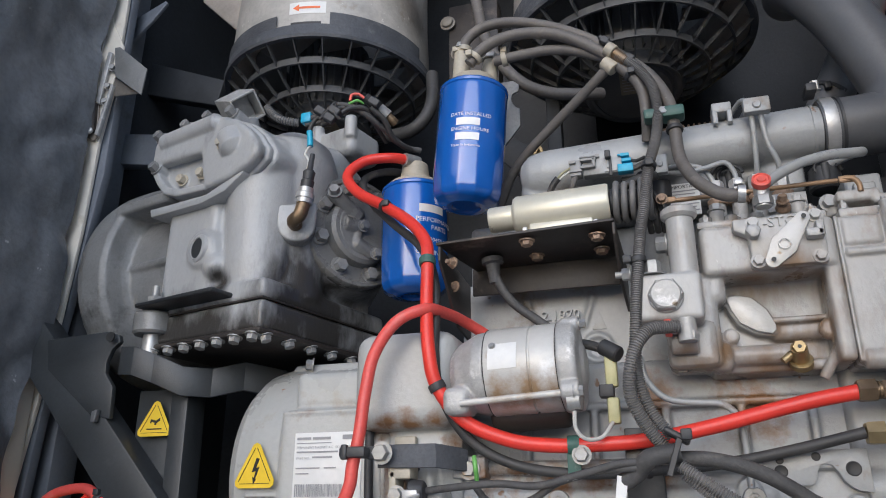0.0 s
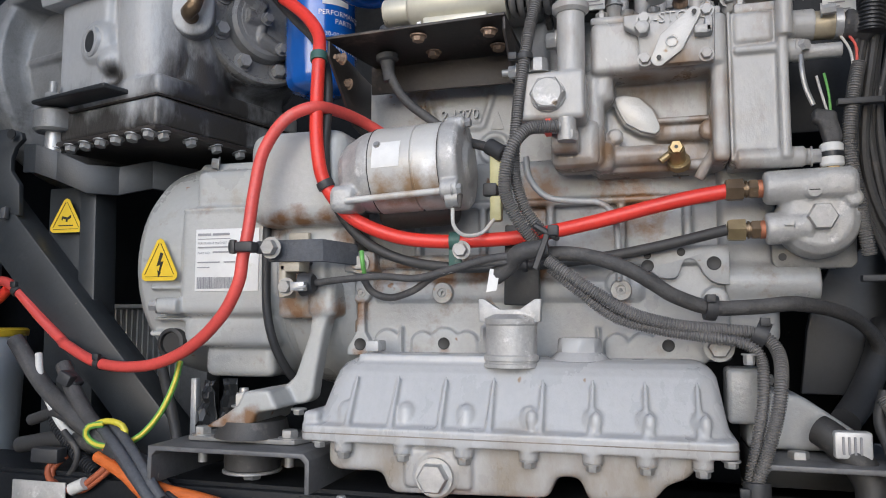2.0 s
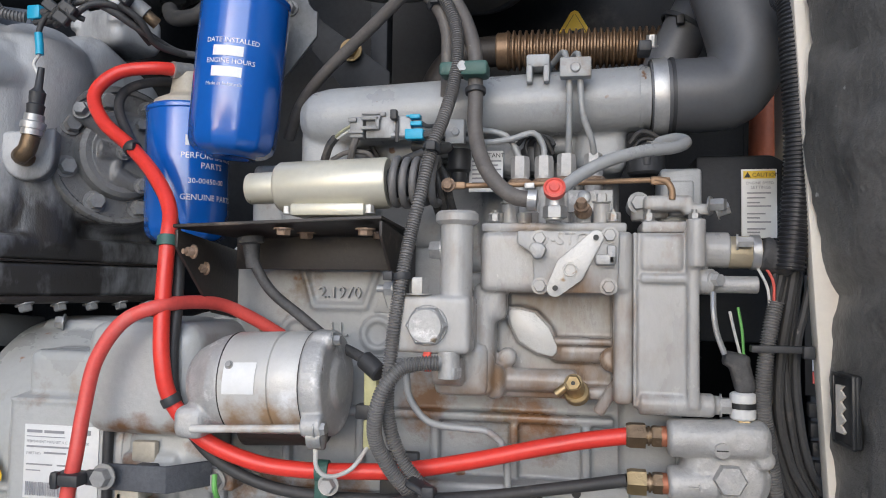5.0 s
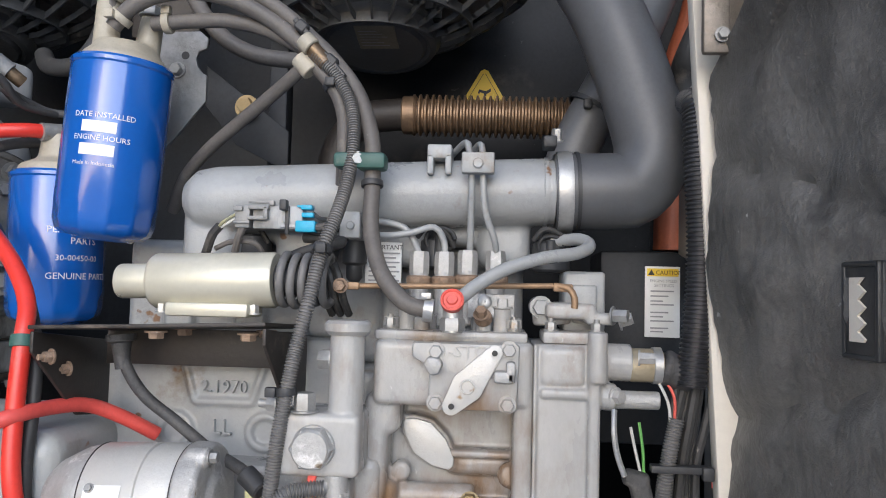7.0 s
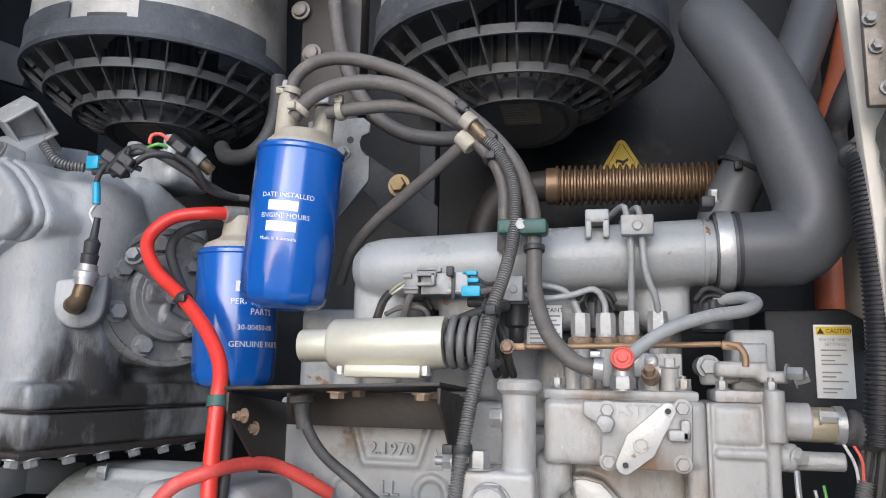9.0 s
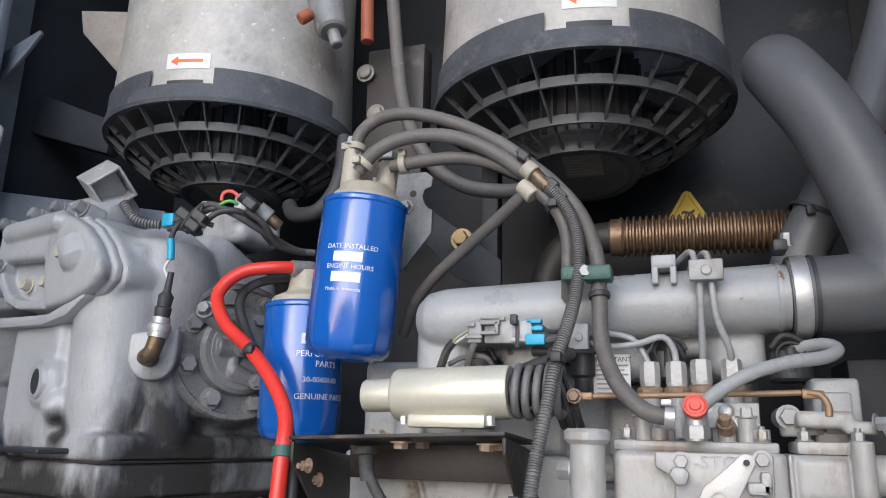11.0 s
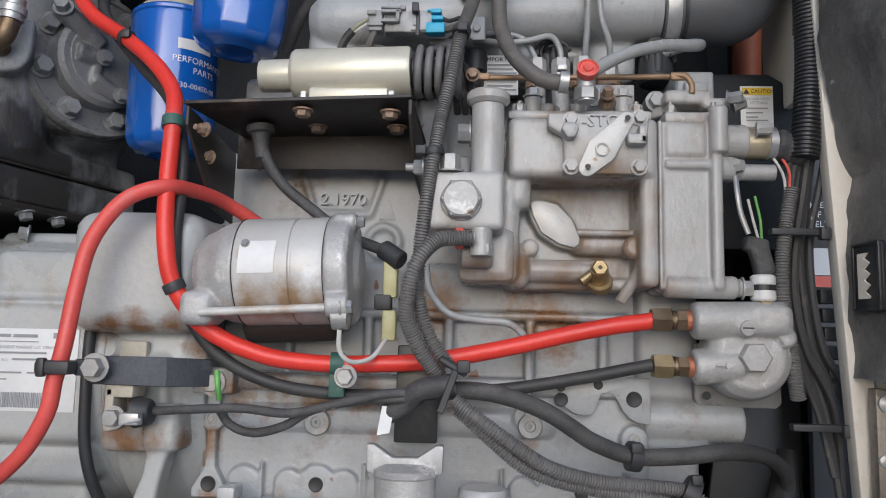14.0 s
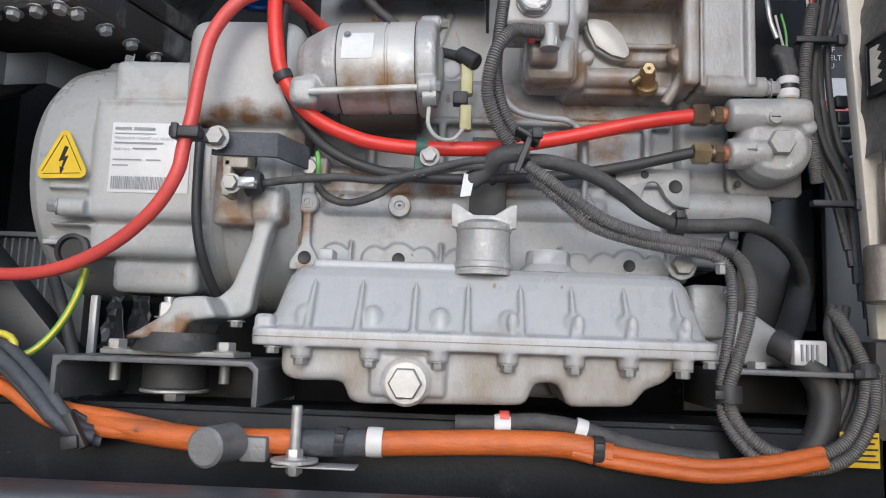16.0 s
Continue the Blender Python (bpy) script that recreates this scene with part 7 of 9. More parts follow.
FAN2 = fan_unit((-0.013, 1.248), 0.226, 2.440, "dark fan in a dirty pale shroud with a bowl-shaped grille")
FAN1 = fan_unit((-0.627, 1.241), 0.216, 2.443, "dark fan in a dirty pale shroud with an arrow sticker")
for (x, y, r, ob, ang) in ((-0.627, 1.241, 0.216, FAN1, 282), (-0.013, 1.248, 0.226, FAN2, 281)):
    a_ = radians(ang)
    cc = Vector((x + r * 0.957 * math.cos(a_), y + r * 0.957 * math.sin(a_), 2.507))
    tdir = Vector((-math.sin(a_), math.cos(a_), 0))
    bend_ = ((x, y, 2.507), (0, 0, 1), r * 0.957, (math.cos(a_), math.sin(a_), 0))
    bars("arrow_sticker", [(-0.035, -0.013, 0.070, 0.026)], cc, tdir, (0, 0, 1), "label", ob, bend=bend_, lift=0.0012)
    bars("arrow_shaft", [(-0.018, -0.0025, 0.042, 0.005)], cc, tdir, (0, 0, 1), "redink", ob, bend=bend_, lift=0.0018)
    # rim slot, its dark opening painted as a black bar
    bars("rim_slot", [(-0.030, -0.046, 0.058, 0.013)], cc, tdir, (0, 0, 1), "ink", ob, bend=((x, y, 2.507), (0, 0, 1), r * 0.966, (math.cos(a_), math.sin(a_), 0)), lift=0.0010)
    bm = B()
    q = [wrap(cc + tdir * s_ + Vector((0, 0, z_)), bend_, 0.0018) for s_, z_ in ((-0.016, 0.008), (-0.028, 0.0), (-0.016, -0.008))]
    bm.faces.new([bm.verts.new(p) for p in q])
    part("arrow_head", bm, "redink", ob)

# post between the fans
bm = B()
span(bm, (-0.355, 1.20, 2.34), (-0.255, 1.24, (-0.363, 1.200, 2.576)[2]), 0.003)
post = solo("fan_post", bm, "shelf", "brown-black steel post between the fans", "post")
bm = B()
for q in ((-0.355, 1.195, 2.532), (-0.333, 1.195, 2.458)):
    lathe(bm, q, (0, -1, 0), [(0, 0), (0.0155, 0), (0.0155, 0.003), (0.012, 0.004), (0.011, 0.009), (0.008, 0.011), (0, 0.011)], 28)
    cut(bm)
part("bolt", bm, "post_cap", post, "dull tan bolt caps")

bm = B()
rod(bm, (-0.335, 1.150, 2.562), (-0.343, 1.150, 2.743), 0.0105, n=18, bev=0.001)
solo("copper_stub", bm, "orange_tube", "short copper pipe stub above the fan post", "pipe")
gf = thing("drain_fitting", (-0.393, 1.100, 2.578), "grey drain fitting beside the fan shroud", "fitting")
bm = B()
rod(bm, (-0.404, 1.130, 2.640), (-0.381, 1.120, 2.570), 0.030, 0.024, n=22, bev=0.004)
part("body", bm, "comp_dark", gf)
bm = B()
rod(bm, (-0.382, 1.120, 2.574), (-0.372, 1.120, 2.545), 0.010, n=14, bev=0.002)
part("spout", bm, "comp_dark", gf)
bm = B()
rod(bm, (-0.425, 1.090, 2.582), (-0.411, 1.100, 2.597), 0.010, n=14, bev=0.002)
part("cap", bm, "orange_tube", gf, "rusty orange cap")
bm = B()
q_ = [(-0.873, 1.120, 2.639), (-0.778, 1.120, 2.543), (-0.750, 1.120, 2.544), (-0.755, 1.120, 2.662), (-0.885, 1.120, 2.686)]
prism(bm, [(q[0], q[2]) for q in q_], (0, 1.12, 0), (1, 0, 0), (0, 0, 1), 0.012, 0.002)
solo("shroud_strap", bm, "inner", "brown-grey sheet strap above the fan rim", "strap", kind="structure")

# ---- air duct, exhaust bellows and back pipes ----
bm = B()
sweep(bm, [(0.230, 1.028, 2.106), (0.255, 1.028, 2.107), (0.290, 1.028, 2.108), (0.318, 1.030, 2.114), (0.337, 1.035, 2.153), (0.323, 1.045, 2.221), (0.294, 1.060, 2.310), (0.264, 1.080, 2.376), (0.253, 1.120, 2.419), (0.261, 1.200, 2.458)], 0.042, 28, 0.008)
duct = solo("air_intake_duct", bm, "duct", "thick black moulded rubber air duct elbow", "duct")
bm = B()
lathe(bm, (0.232, 1.028, 2.106), (1, 0, 0.03), [(0.040, 0), (0.0445, 0), (0.0450, 0.003), (0.0450, 0.013), (0.0445, 0.016), (0.040, 0.016)], 40)
cl = part("hose_clamp", bm, "zinc", duct, "bright steel hose clamp")
bm = B()
lathe(bm, (0.252, 1.028, 2.107), (1, 0, 0.03), [(0.040, 0), (0.0440, 0), (0.0440, 0.004), (0.040, 0.004)], 40, False)
box(bm, (0.222, 1.0, 2.155), (0.014, 0.03, 0.012), 0.002)
part("cable_tie", bm, "plastic", duct)
bm = B()
bolt(bm, (0.230, 1.005, 2.158), (0, -0.3, 1), 0.010, 0.012)
part("clamp_screw", bm, "zinc", cl)
bm = B()
b0, b1 = Vector((0.038, 1.300, 2.256)), Vector((0.298, 1.300, 2.252))
sweep(bm, [b0, mid(b0, b1), b1], 0.0275, 24, ridge=(0.0094, 0.0070))
bel = solo("exhaust_bellows", bm, "copper", "heat-tinted bronze flexible exhaust bellows", "bellows")
for q, s_ in ((b0, -1), (b1, 1)):
    bm = B()
    rod(bm, q - Vector((0.006 * s_, 0, 0)), q + Vector((0.016 * s_, 0, 0)), 0.0285, n=28, bev=0.002)
    part("end_collar", bm, "copper", bel)
bm = B()
sweep(bm, [b0 + Vector((0.012, 0, 0)), b0 - Vector((0.03, 0, 0)), b0 - Vector((0.08, 0, 0.01)), b0 - Vector((0.115, 0, 0.06)), b0 - Vector((0.12, 0, 0.14))], 0.024, 20)
solo("exhaust_pipe", bm, "shelf", "dark sooty exhaust pipe behind the manifold", "pipe")
bm = B()
sweep(bm, [(0.253, 1.160, 2.146), (0.268, 1.160, 2.190), (0.310, 1.160, 2.271), (0.354, 1.170, 2.364), (0.399, 1.200, 2.478), (0.426, 1.220, 2.561)], 0.031, 22)
pp = solo("breather_pipe", bm, "duct", "dark grey rubber breather pipe", "pipe")
bm = B()
q, e = Vector((0.284, 1.160, 2.230)), Vector((0.310, 1.160, 2.271))
lathe(bm, q, e - q, [(0.031, 0), (0.0335, 0), (0.0335, 0.006), (0.031, 0.006)], 30, False)
box(bm, q + Vector((-0.008, -0.036, 0)), (0.010, 0.010, 0.012), 0.002)
part("cable_tie", bm, "plastic", pp)
bm = B()
sweep(bm, [(0.389, 1.190, 2.054), (0.391, 1.190, 2.133), (0.396, 1.190, 2.275), (0.421, 1.190, 2.367), (0.444, 1.190, 2.468), (0.463, 1.200, 2.554)], 0.019, 18)
pp = solo("heat_hose", bm, "orange_tube", "rusty orange heat-sleeved hose", "hose")
bm = B()
sweep(bm, [(0.412, 1.170, 2.209), (0.396, 1.150, 2.270), (0.400, 1.130, 2.300), (0.431, 1.120, 2.374), (0.460, 1.120, 2.476)], 0.014, 16)
solo("coolant_hose", bm, "rubber", "black rubber coolant hose", "hose")

# black control box with the caution label, right of the pump
cb = thing("engine_shield", (0.36, 1.07, 1.9), "black sheet metal guard with a caution label", "guard")
bm = B()
e0 = Vector((0.286, 1.070, 2.027))
prism(bm, [(0, -0.20), (0.115, -0.20), (0.115, 0.0), (0.085, 0.018), (0.0, 0.018)], (e0.x, 1.065, e0.z), (1, 0, 0), (0, 0, 1), -0.10, 0.004)
part("shield", bm, "rail", cb)
bm = B()
l0, l1 = Vector((0.336, 1.062, 2.028)), Vector((0.375, 1.062, 1.948))
box(bm, (mid(l0, l1).x, 1.0635, mid(l0, l1).z), (l1.x - l0.x, 0.002, l0.z - l1.z), 0.0005)
lb = part("caution_label", bm, "label", cb, "white caution label with a yellow heading")
W_ = l1.x - l0.x
H_ = l0.z - l1.z
bars("heading", [(0.002, H_ * 0.86, W_ - 0.004, H_ * 0.11)], (l0.x, 1.0620, l1.z), (1, 0, 0), (0, 0, 1), "yellow", lb)
bm = B()
prism(bm, [(0, 0), (0.0075, 0), (0.00375, 0.0065)], (l0.x + 0.003, 1.0618, l1.z + H_ * 0.875), (1, 0, 0), (0, 0, 1), 0.0006)
part("triangle_mark", bm, "ink", lb)
letters("heading_word", "CAUTION", 0.0066, (l0.x + 0.0115, 1.0612, l1.z + H_ * 0.885), (1, 0, 0), (0, 0, 1), "ink", lb)
letters("printed_line", "ENGINE SPEED", 0.0046, (l0.x + 0.005, 1.0614, l1.z + H_ * 0.775), (1, 0, 0), (0, 0, 1), "greyink", lb)
letters("printed_line", "SETTINGS", 0.0050, (l0.x + 0.010, 1.0614, l1.z + H_ * 0.71), (1, 0, 0), (0, 0, 1), "greyink", lb)
bars("printed_text", [(0.006, H_ * k, W_ - 0.013 - 0.006 * (i % 3), 0.0016) for i, k in enumerate((0.64, 0.57, 0.50, 0.45, 0.34, 0.28, 0.22, 0.12, 0.07))], (l0.x, 1.0620, l1.z), (1, 0, 0), (0, 0, 1), "greyink", lb)

# governor solenoid right of the pump
gs = thing("stop_solenoid", (0.32, 0.955, 1.92), "small tan and silver stop solenoid with a crumpled black boot", "solenoid")
bm = B()
lathe(bm, (0.300, 0.953, 1.926), (1, 0, 0), [(0, 0), (0.0150, 0), (0.0165, 0.002), (0.0165, 0.030), (0.0150, 0.032), (0, 0.032)], 32)
can_ = part("can", bm, "sender_tan", gs, "tan metal can")
bm = B()
lathe(bm, (0.322, 0.953, 1.926), (1, 0, 0), [(0.016, 0), (0.0180, 0.0005), (0.0180, 0.0085), (0.016, 0.009)], 32, False)
part("collar", bm, "zinc", can_, "silver crimped collar")
bm = B()
lathe(bm, (0.331, 0.953, 1.926), (1, 0, -0.35), [(0, 0), (0.0165, 0), (0.0185, 0.006), (0.0160, 0.012), (0.0180, 0.018), (0.0150, 0.025), (0.0160, 0.030), (0.010, 0.038), (0, 0.040)], 24)
part("boot", bm, "tape", gs, "crumpled black boot", cast=(0.003, 2))
bm = B()
bolt(bm, (0.305, 0.93, 1.935), (1, -0.2, 0), 0.010, 0.014)
rod(bm, (0.285, 0.945, 1.893), (0.328, 0.945, 1.893), 0.0088, n=18, bev=0.001)
part("stem", bm, "alu", gs)
bm = B()
sweep(bm, [(0.283, 0.93, 1.885), (0.282, 0.922, 1.865), (0.285, 0.922, 1.845), (0.292, 0.922, 1.825)], 0.0028, 8)
part("tab", bm, "zinc", gs)
tsn = thing("temperature_sender", (0.312, 0.945, 1.771), "zinc temperature sender with a taped plug", "sender")
bm = B()
q = Vector((0.313, 0.945, 1.755))
bolt(bm, q - Vector((0, 0, 0.004)), (0, 0, 1), 0.018, 0.009, False)
part("hexagon", bm, "brass_old", tsn, "dull brass hexagon")
bm = B()
lathe(bm, q + Vector((0, 0, 0.004)), (0, 0, 1), [(0, 0), (0.0105, 0), (0.0125, 0.002), (0.0125, 0.010), (0.0118, 0.0105), (0.0118, 0.017), (0.0125, 0.0175), (0.0125, 0.025), (0.010, 0.027), (0, 0.027)], 24)
part("body", bm, "label", tsn, "white and silver sender body")
bm = B()
lathe(bm, q + Vector((0, 0, 0.0148)), (0, 0, 1), [(0.0115, 0), (0.0122, 0.0002), (0.0122, 0.0058), (0.0115, 0.006)], 24, False)
part("seal_ring", bm, "black", tsn)
bm = B()
box(bm, q + Vector((0.000, 0.002, 0.046)), (0.020, 0.020, 0.034), 0.006, 3, Euler((0, radians(-14), 0)).to_matrix())
box(bm, q + Vector((-0.006, 0.002, 0.062)), (0.026, 0.018, 0.016), 0.005, 3, Euler((0, radians(12), 0)).to_matrix())
part("plug", bm, "tape", tsn, "crumpled taped black plug", cast=(0.0022, 2))


# ---- hoses, cables and looms ----
def hose(name, pts, r, material, label, category="hose", group="", n=14, ridge=None, parts=None):
    bm = B()
    sweep(bm, pts, r, n, 0.007, ridge)
    return solo(name, bm, material, label, category, group)


def band(parent, p, axis, r, width, material, name="band", lug=None):
    """A cable tie or clip round a hose, with its little lock."""
    bm = B()
    w = unit(axis)
    c = Vector(p) - w * (width / 2)
    lathe(bm, c, w, [(r * 0.96, 0), (r + 0.0014, 0), (r + 0.0018, width * 0.2), (r + 0.0018, width * 0.8), (r + 0.0014, width), (r * 0.96, width)], 20)
    if lug:
        box(bm, Vector(p) + Vector(lug) * (r + 0.004), (0.010, 0.008, 0.009), 0.001)
    return part(name, bm, material, parent)


red1 = [(-0.387, 1.09, 2.18), (-0.413, 1.06, 2.177), (-0.456, 1.04, 2.167), (-0.476, 1.02, 2.134), (-0.448, 1.0, 2.092), (-0.392, 0.98, 2.052), (-0.342, 0.955, 2.01), (-0.312, 0.935, 1.971), (-0.303, 0.918, 1.933), (-0.3, 0.907, 1.862), (-0.294, 0.899, 1.804), (-0.2842, 0.904, 1.7594), (-0.2517, 0.916, 1.717), (-0.1973, 0.926, 1.693), (-0.1464, 0.933, 1.6859), (-0.0952, 0.938, 1.6859), (-0.0322, 0.941, 1.6898), (0.042, 0.944, 1.7035), (0.1136, 0.946, 1.7205), (0.161, 0.947, 1.7305), (0.203, 0.948, 1.737)]
h1 = hose("power_hose", red1, 0.0088, "red", "long red sheathed hose looping over the starter motor", n=18)
band(h1, red1[5], Vector(red1[6]) - Vector(red1[4]), 0.0092, 0.007, "plastic", "cable_tie", (0.4, -0.9, 0))
band(h1, red1[11], Vector(red1[12]) - Vector(red1[10]), 0.0094, 0.010, "plastic", "cable_tie")
band(h1, red1[8], Vector(red1[9]) - Vector(red1[7]), 0.0098, 0.012, "green", "rubber_clip")
band(h1, mid(red1[14], red1[15]), Vector(red1[15]) - Vector(red1[14]), 0.0098, 0.014, "green", "rubber_clip")
bm = B()
q = mid(red1[14], red1[15])
span(bm, q + Vector((-0.008, -0.003, -0.034)), q + Vector((0.008, 0.004, -0.006)), 0.001)
part("clip_tail", bm, "green", h1)
bm = B()
bolt(bm, (-0.1105, 0.927, 1.6735), (0, -1, 0), 0.015, 0.009)
part("clip_bolt", bm, "alu", h1)
bm = B()
rod(bm, (-0.397, 1.073, 2.178), (-0.383, 1.095, 2.181), 0.0112, n=18)
part("crimp", bm, "bolt", h1)
red2 = [(-0.211, 1.030, 1.824), (-0.241, 1.010, 1.845), (-0.267, 0.985, 1.861), (-0.283, 0.945, 1.865), (-0.300, 0.900, 1.861), (-0.336, 0.890, 1.844), (-0.363, 0.885, 1.803), (-0.372, 0.880, 1.753), (-0.375, 0.872, 1.698), (-0.382, 0.872, 1.664), (-0.387, 0.872, 1.633), (-0.416, 0.880, 1.590), (-0.477, 0.900, 1.548), (-0.562, 0.930, 1.523), (-0.659, 0.955, 1.523), (-0.734, 0.970, 1.549), (-0.753, 0.985, 1.553), (-0.803, 0.990, 1.590), (-0.853, 0.995, 1.631), (-0.889, 1.000, 1.647), (-0.949, 1.010, 1.641), (-0.991, 1.020, 1.623), (-1.069, 1.060, 1.616)]
h2 = hose("power_hose", red2, 0.0079, "red_faded", "long faded red sheathed hose sagging past the generator", n=18)
for k in (14, 18):
    band(h2, red2[k], Vector(red2[k + 1]) - Vector(red2[k - 1]), 0.0084, 0.010, "plastic", "cable_tie", (0, -0.6, 0.8))
bm = B()
q = Vector((-0.378, 0.872, 1.678))
box(bm, q + Vector((0, -0.002, 0)), (0.034, 0.026, 0.013), 0.003)
box(bm, q + Vector((-0.010, -0.013, 0)), (0.008, 0.008, 0.018), 0.002)
box(bm, q + Vector((0.022, 0.006, 0)), (0.018, 0.008, 0.016), 0.002)
part("cable_clamp", bm, "plastic", h2)
bm = B()
bolt(bm, (-0.349, 0.885, 1.678), (0, -1, 0), 0.018, 0.010)
part("clamp_bolt", bm, "bolt", h2)
red3 = [(-0.876, 1.000, 1.635), (-0.911, 1.010, 1.616), (-0.956, 1.020, 1.617), (-1.011, 1.030, 1.606)]
hose("power_hose", red3, 0.008, "red", "short red sheathed hose end beside the frame", n=16)

# dark hose beside the red one, down to the lower union
dk = [(-0.396, 1.12, 2.17), (-0.43, 1.09, 2.167), (-0.46, 1.07, 2.153), (-0.461, 1.05, 2.124), (-0.431, 1.03, 2.079), (-0.381, 1.0, 2.026), (-0.326, 0.96, 1.971), (-0.299, 0.935, 1.916), (-0.293, 0.925, 1.863), (-0.292, 0.917, 1.804), (-0.283, 0.915, 1.753), (-0.2527, 0.932, 1.6982), (-0.1985, 0.944, 1.6661), (-0.1262, 0.951, 1.6538), (-0.0356, 0.956, 1.6548), (0.0522, 0.959, 1.6629), (0.1256, 0.958, 1.6756), (0.201, 0.948, 1.692)]
h = hose("fuel_hose", dk, 0.0066, "rubber", "thin black hose running beside the red one", n=12)
band(h, dk[14], Vector(dk[15]) - Vector(dk[13]), 0.0070, 0.006, "plastic", "cable_tie")

# filter hoses
ha = [(-0.268, 0.985, 2.295), (-0.262, 0.985, 2.328), (-0.234, 0.985, 2.348), (-0.190, 0.985, 2.349), (-0.131, 0.985, 2.329), (-0.074, 0.985, 2.296), (-0.039, 0.985, 2.266), (-0.012, 0.982, 2.240), (0.018, 0.975, 2.200), (0.036, 0.962, 2.150), (0.039, 0.955, 2.102), (0.041, 0.945, 2.053), (0.056, 0.925, 2.010), (0.082, 0.912, 1.982), (0.105, 0.910, 1.976)]
h = hose("fuel_hose", ha, 0.0084, "hose", "grey-brown rubber fuel hose arching from the blue filter", n=16)
bm = B()
lathe(bm, (0.101, 0.905, 1.976), (1, 0, -0.1), [(0.0094, 0), (0.0112, 0), (0.0112, 0.009), (0.0094, 0.009)], 20)
box(bm, Vector((0.103, 0.905, 1.977)) + Vector((0, -0.004, 0.012)), (0.010, 0.008, 0.006), 0.001)
part("hose_clamp", bm, "zinc", h)
band(h, mid(ha[0], ha[1]), Vector(ha[1]) - Vector(ha[0]), 0.0102, 0.008, "tan", "hose_clamp", (-0.9, -0.4, 0))
band(h, ha[10], Vector(ha[11]) - Vector(ha[9]), 0.0098, 0.006, "plastic", "cable_tie")
hb = [(-0.252, 0.965, 2.270), (-0.234, 0.965, 2.291), (-0.202, 0.965, 2.306), (-0.161, 0.968, 2.310), (-0.119, 0.970, 2.301), (-0.082, 0.974, 2.282), (-0.048, 0.977, 2.257), (-0.030, 0.978, 2.243)]
h = hose("fuel_hose", hb, 0.0088, "hose", "grey-brown rubber fuel hose arching from the blue filter", n=16)
band(h, mid(hb[0], hb[1]), Vector(hb[1]) - Vector(hb[0]), 0.0108, 0.008, "tan", "hose_clamp", (-0.4, -0.9, 0))
hc_ = [(-0.217, 0.985, 2.281), (-0.173, 0.985, 2.284), (-0.130, 0.985, 2.284), (-0.088, 0.985, 2.274), (-0.045, 0.985, 2.253)]
h = hose("fuel_hose", hc_, 0.0080, "hose", "grey-brown rubber fuel hose branching to the joint", n=16)
band(h, (-0.200, 0.985, 2.282), (1, 0, 0.1), 0.0100, 0.008, "tan", "hose_clamp", (0, -0.4, 0.9))
hd_ = [(-0.032, 0.975, 2.242), (-0.047, 0.980, 2.229), (-0.083, 1.000, 2.207), (-0.133, 1.030, 2.180), (-0.177, 1.055, 2.154), (-0.214, 1.080, 2.124), (-0.237, 1.100, 2.085)]
h = hose("fuel_hose", hd_, 0.0074, "hose", "grey-brown rubber fuel hose dropping behind the manifold", n=16)
bm = B()
rod(bm, (-0.048, 0.975, 2.240), (-0.034, 0.975, 2.224), 0.0105, n=18, bev=0.001)
part("crimp", bm, "tan", h, "pale crimp sleeve")
joint = thing("hose_joint", (-0.034, 0.975, 2.251), "brass and pale plastic hose joint bound with cable ties", "hose joint")
bm = B()
rod(bm, (-0.039, 0.969, 2.256), (-0.016, 0.969, 2.231), 0.0085, n=16, bev=0.001)
part("sleeve", bm, "bronze", joint)
bm = B()
rod(bm, (-0.042, 0.967, 2.258), (-0.032, 0.967, 2.248), 0.0105, n=16, bev=0.001)
part("collar", bm, "tan", joint)
for q, e in (((-0.044, 0.967, 2.271), (-0.036, 0.967, 2.262)), ((-0.011, 0.967, 2.234), (-0.004, 0.967, 2.225))):
    bm = B()
    box(bm, q, (0.014, 0.010, 0.012), 0.002, 1, Euler((0, radians(40), 0)).to_matrix())
    box(bm, mid(q, e) + Vector((0, 0.003, 0)), (0.006, 0.014, 0.034), 0.001, 1, Euler((0, radians(-42), 0)).to_matrix())
    part("cable_tie", bm, "plastic", joint)
# corrugated loom down from the joint
cn1 = [(-0.028, 0.968, 2.242), (-0.003, 0.966, 2.216), (0.014, 0.960, 2.183), (0.019, 0.950, 2.145), (0.017, 0.940, 2.106), (0.010, 0.925, 2.068), (0.000, 0.912, 2.032), (-0.009, 0.900, 1.981), (-0.017, 0.893, 1.940), (-0.020, 0.888, 1.919), (-0.026, 0.884, 1.878), (-0.031, 0.882, 1.837), (-0.036, 0.884, 1.785), (-0.035, 0.888, 1.750), (-0.024, 0.893, 1.715), (-0.005, 0.898, 1.688)]
h = hose("wiring_conduit", cn1, 0.0064, "conduit", "grey corrugated wiring conduit hanging before the manifold", "conduit", "wiring conduits", 14, (0.0028, 0.0016))
band(h, cn1[6], Vector(cn1[7]) - Vector(cn1[5]), 0.0080, 0.008, "plastic", "cable_tie", (0.1, -1, 0))
band(h, (-0.024, 0.887, 1.897), (0.1, 0, -1), 0.0085, 0.007, "plastic", "cable_tie", (-1, -0.5, 0))
cn2 = [(0.015, 0.885, 1.811), (-0.002, 0.880, 1.810), (-0.019, 0.872, 1.806), (-0.035, 0.865, 1.786), (-0.044, 0.868, 1.757), (-0.045, 0.878, 1.731), (-0.032, 0.890, 1.701), (-0.014, 0.900, 1.677)]
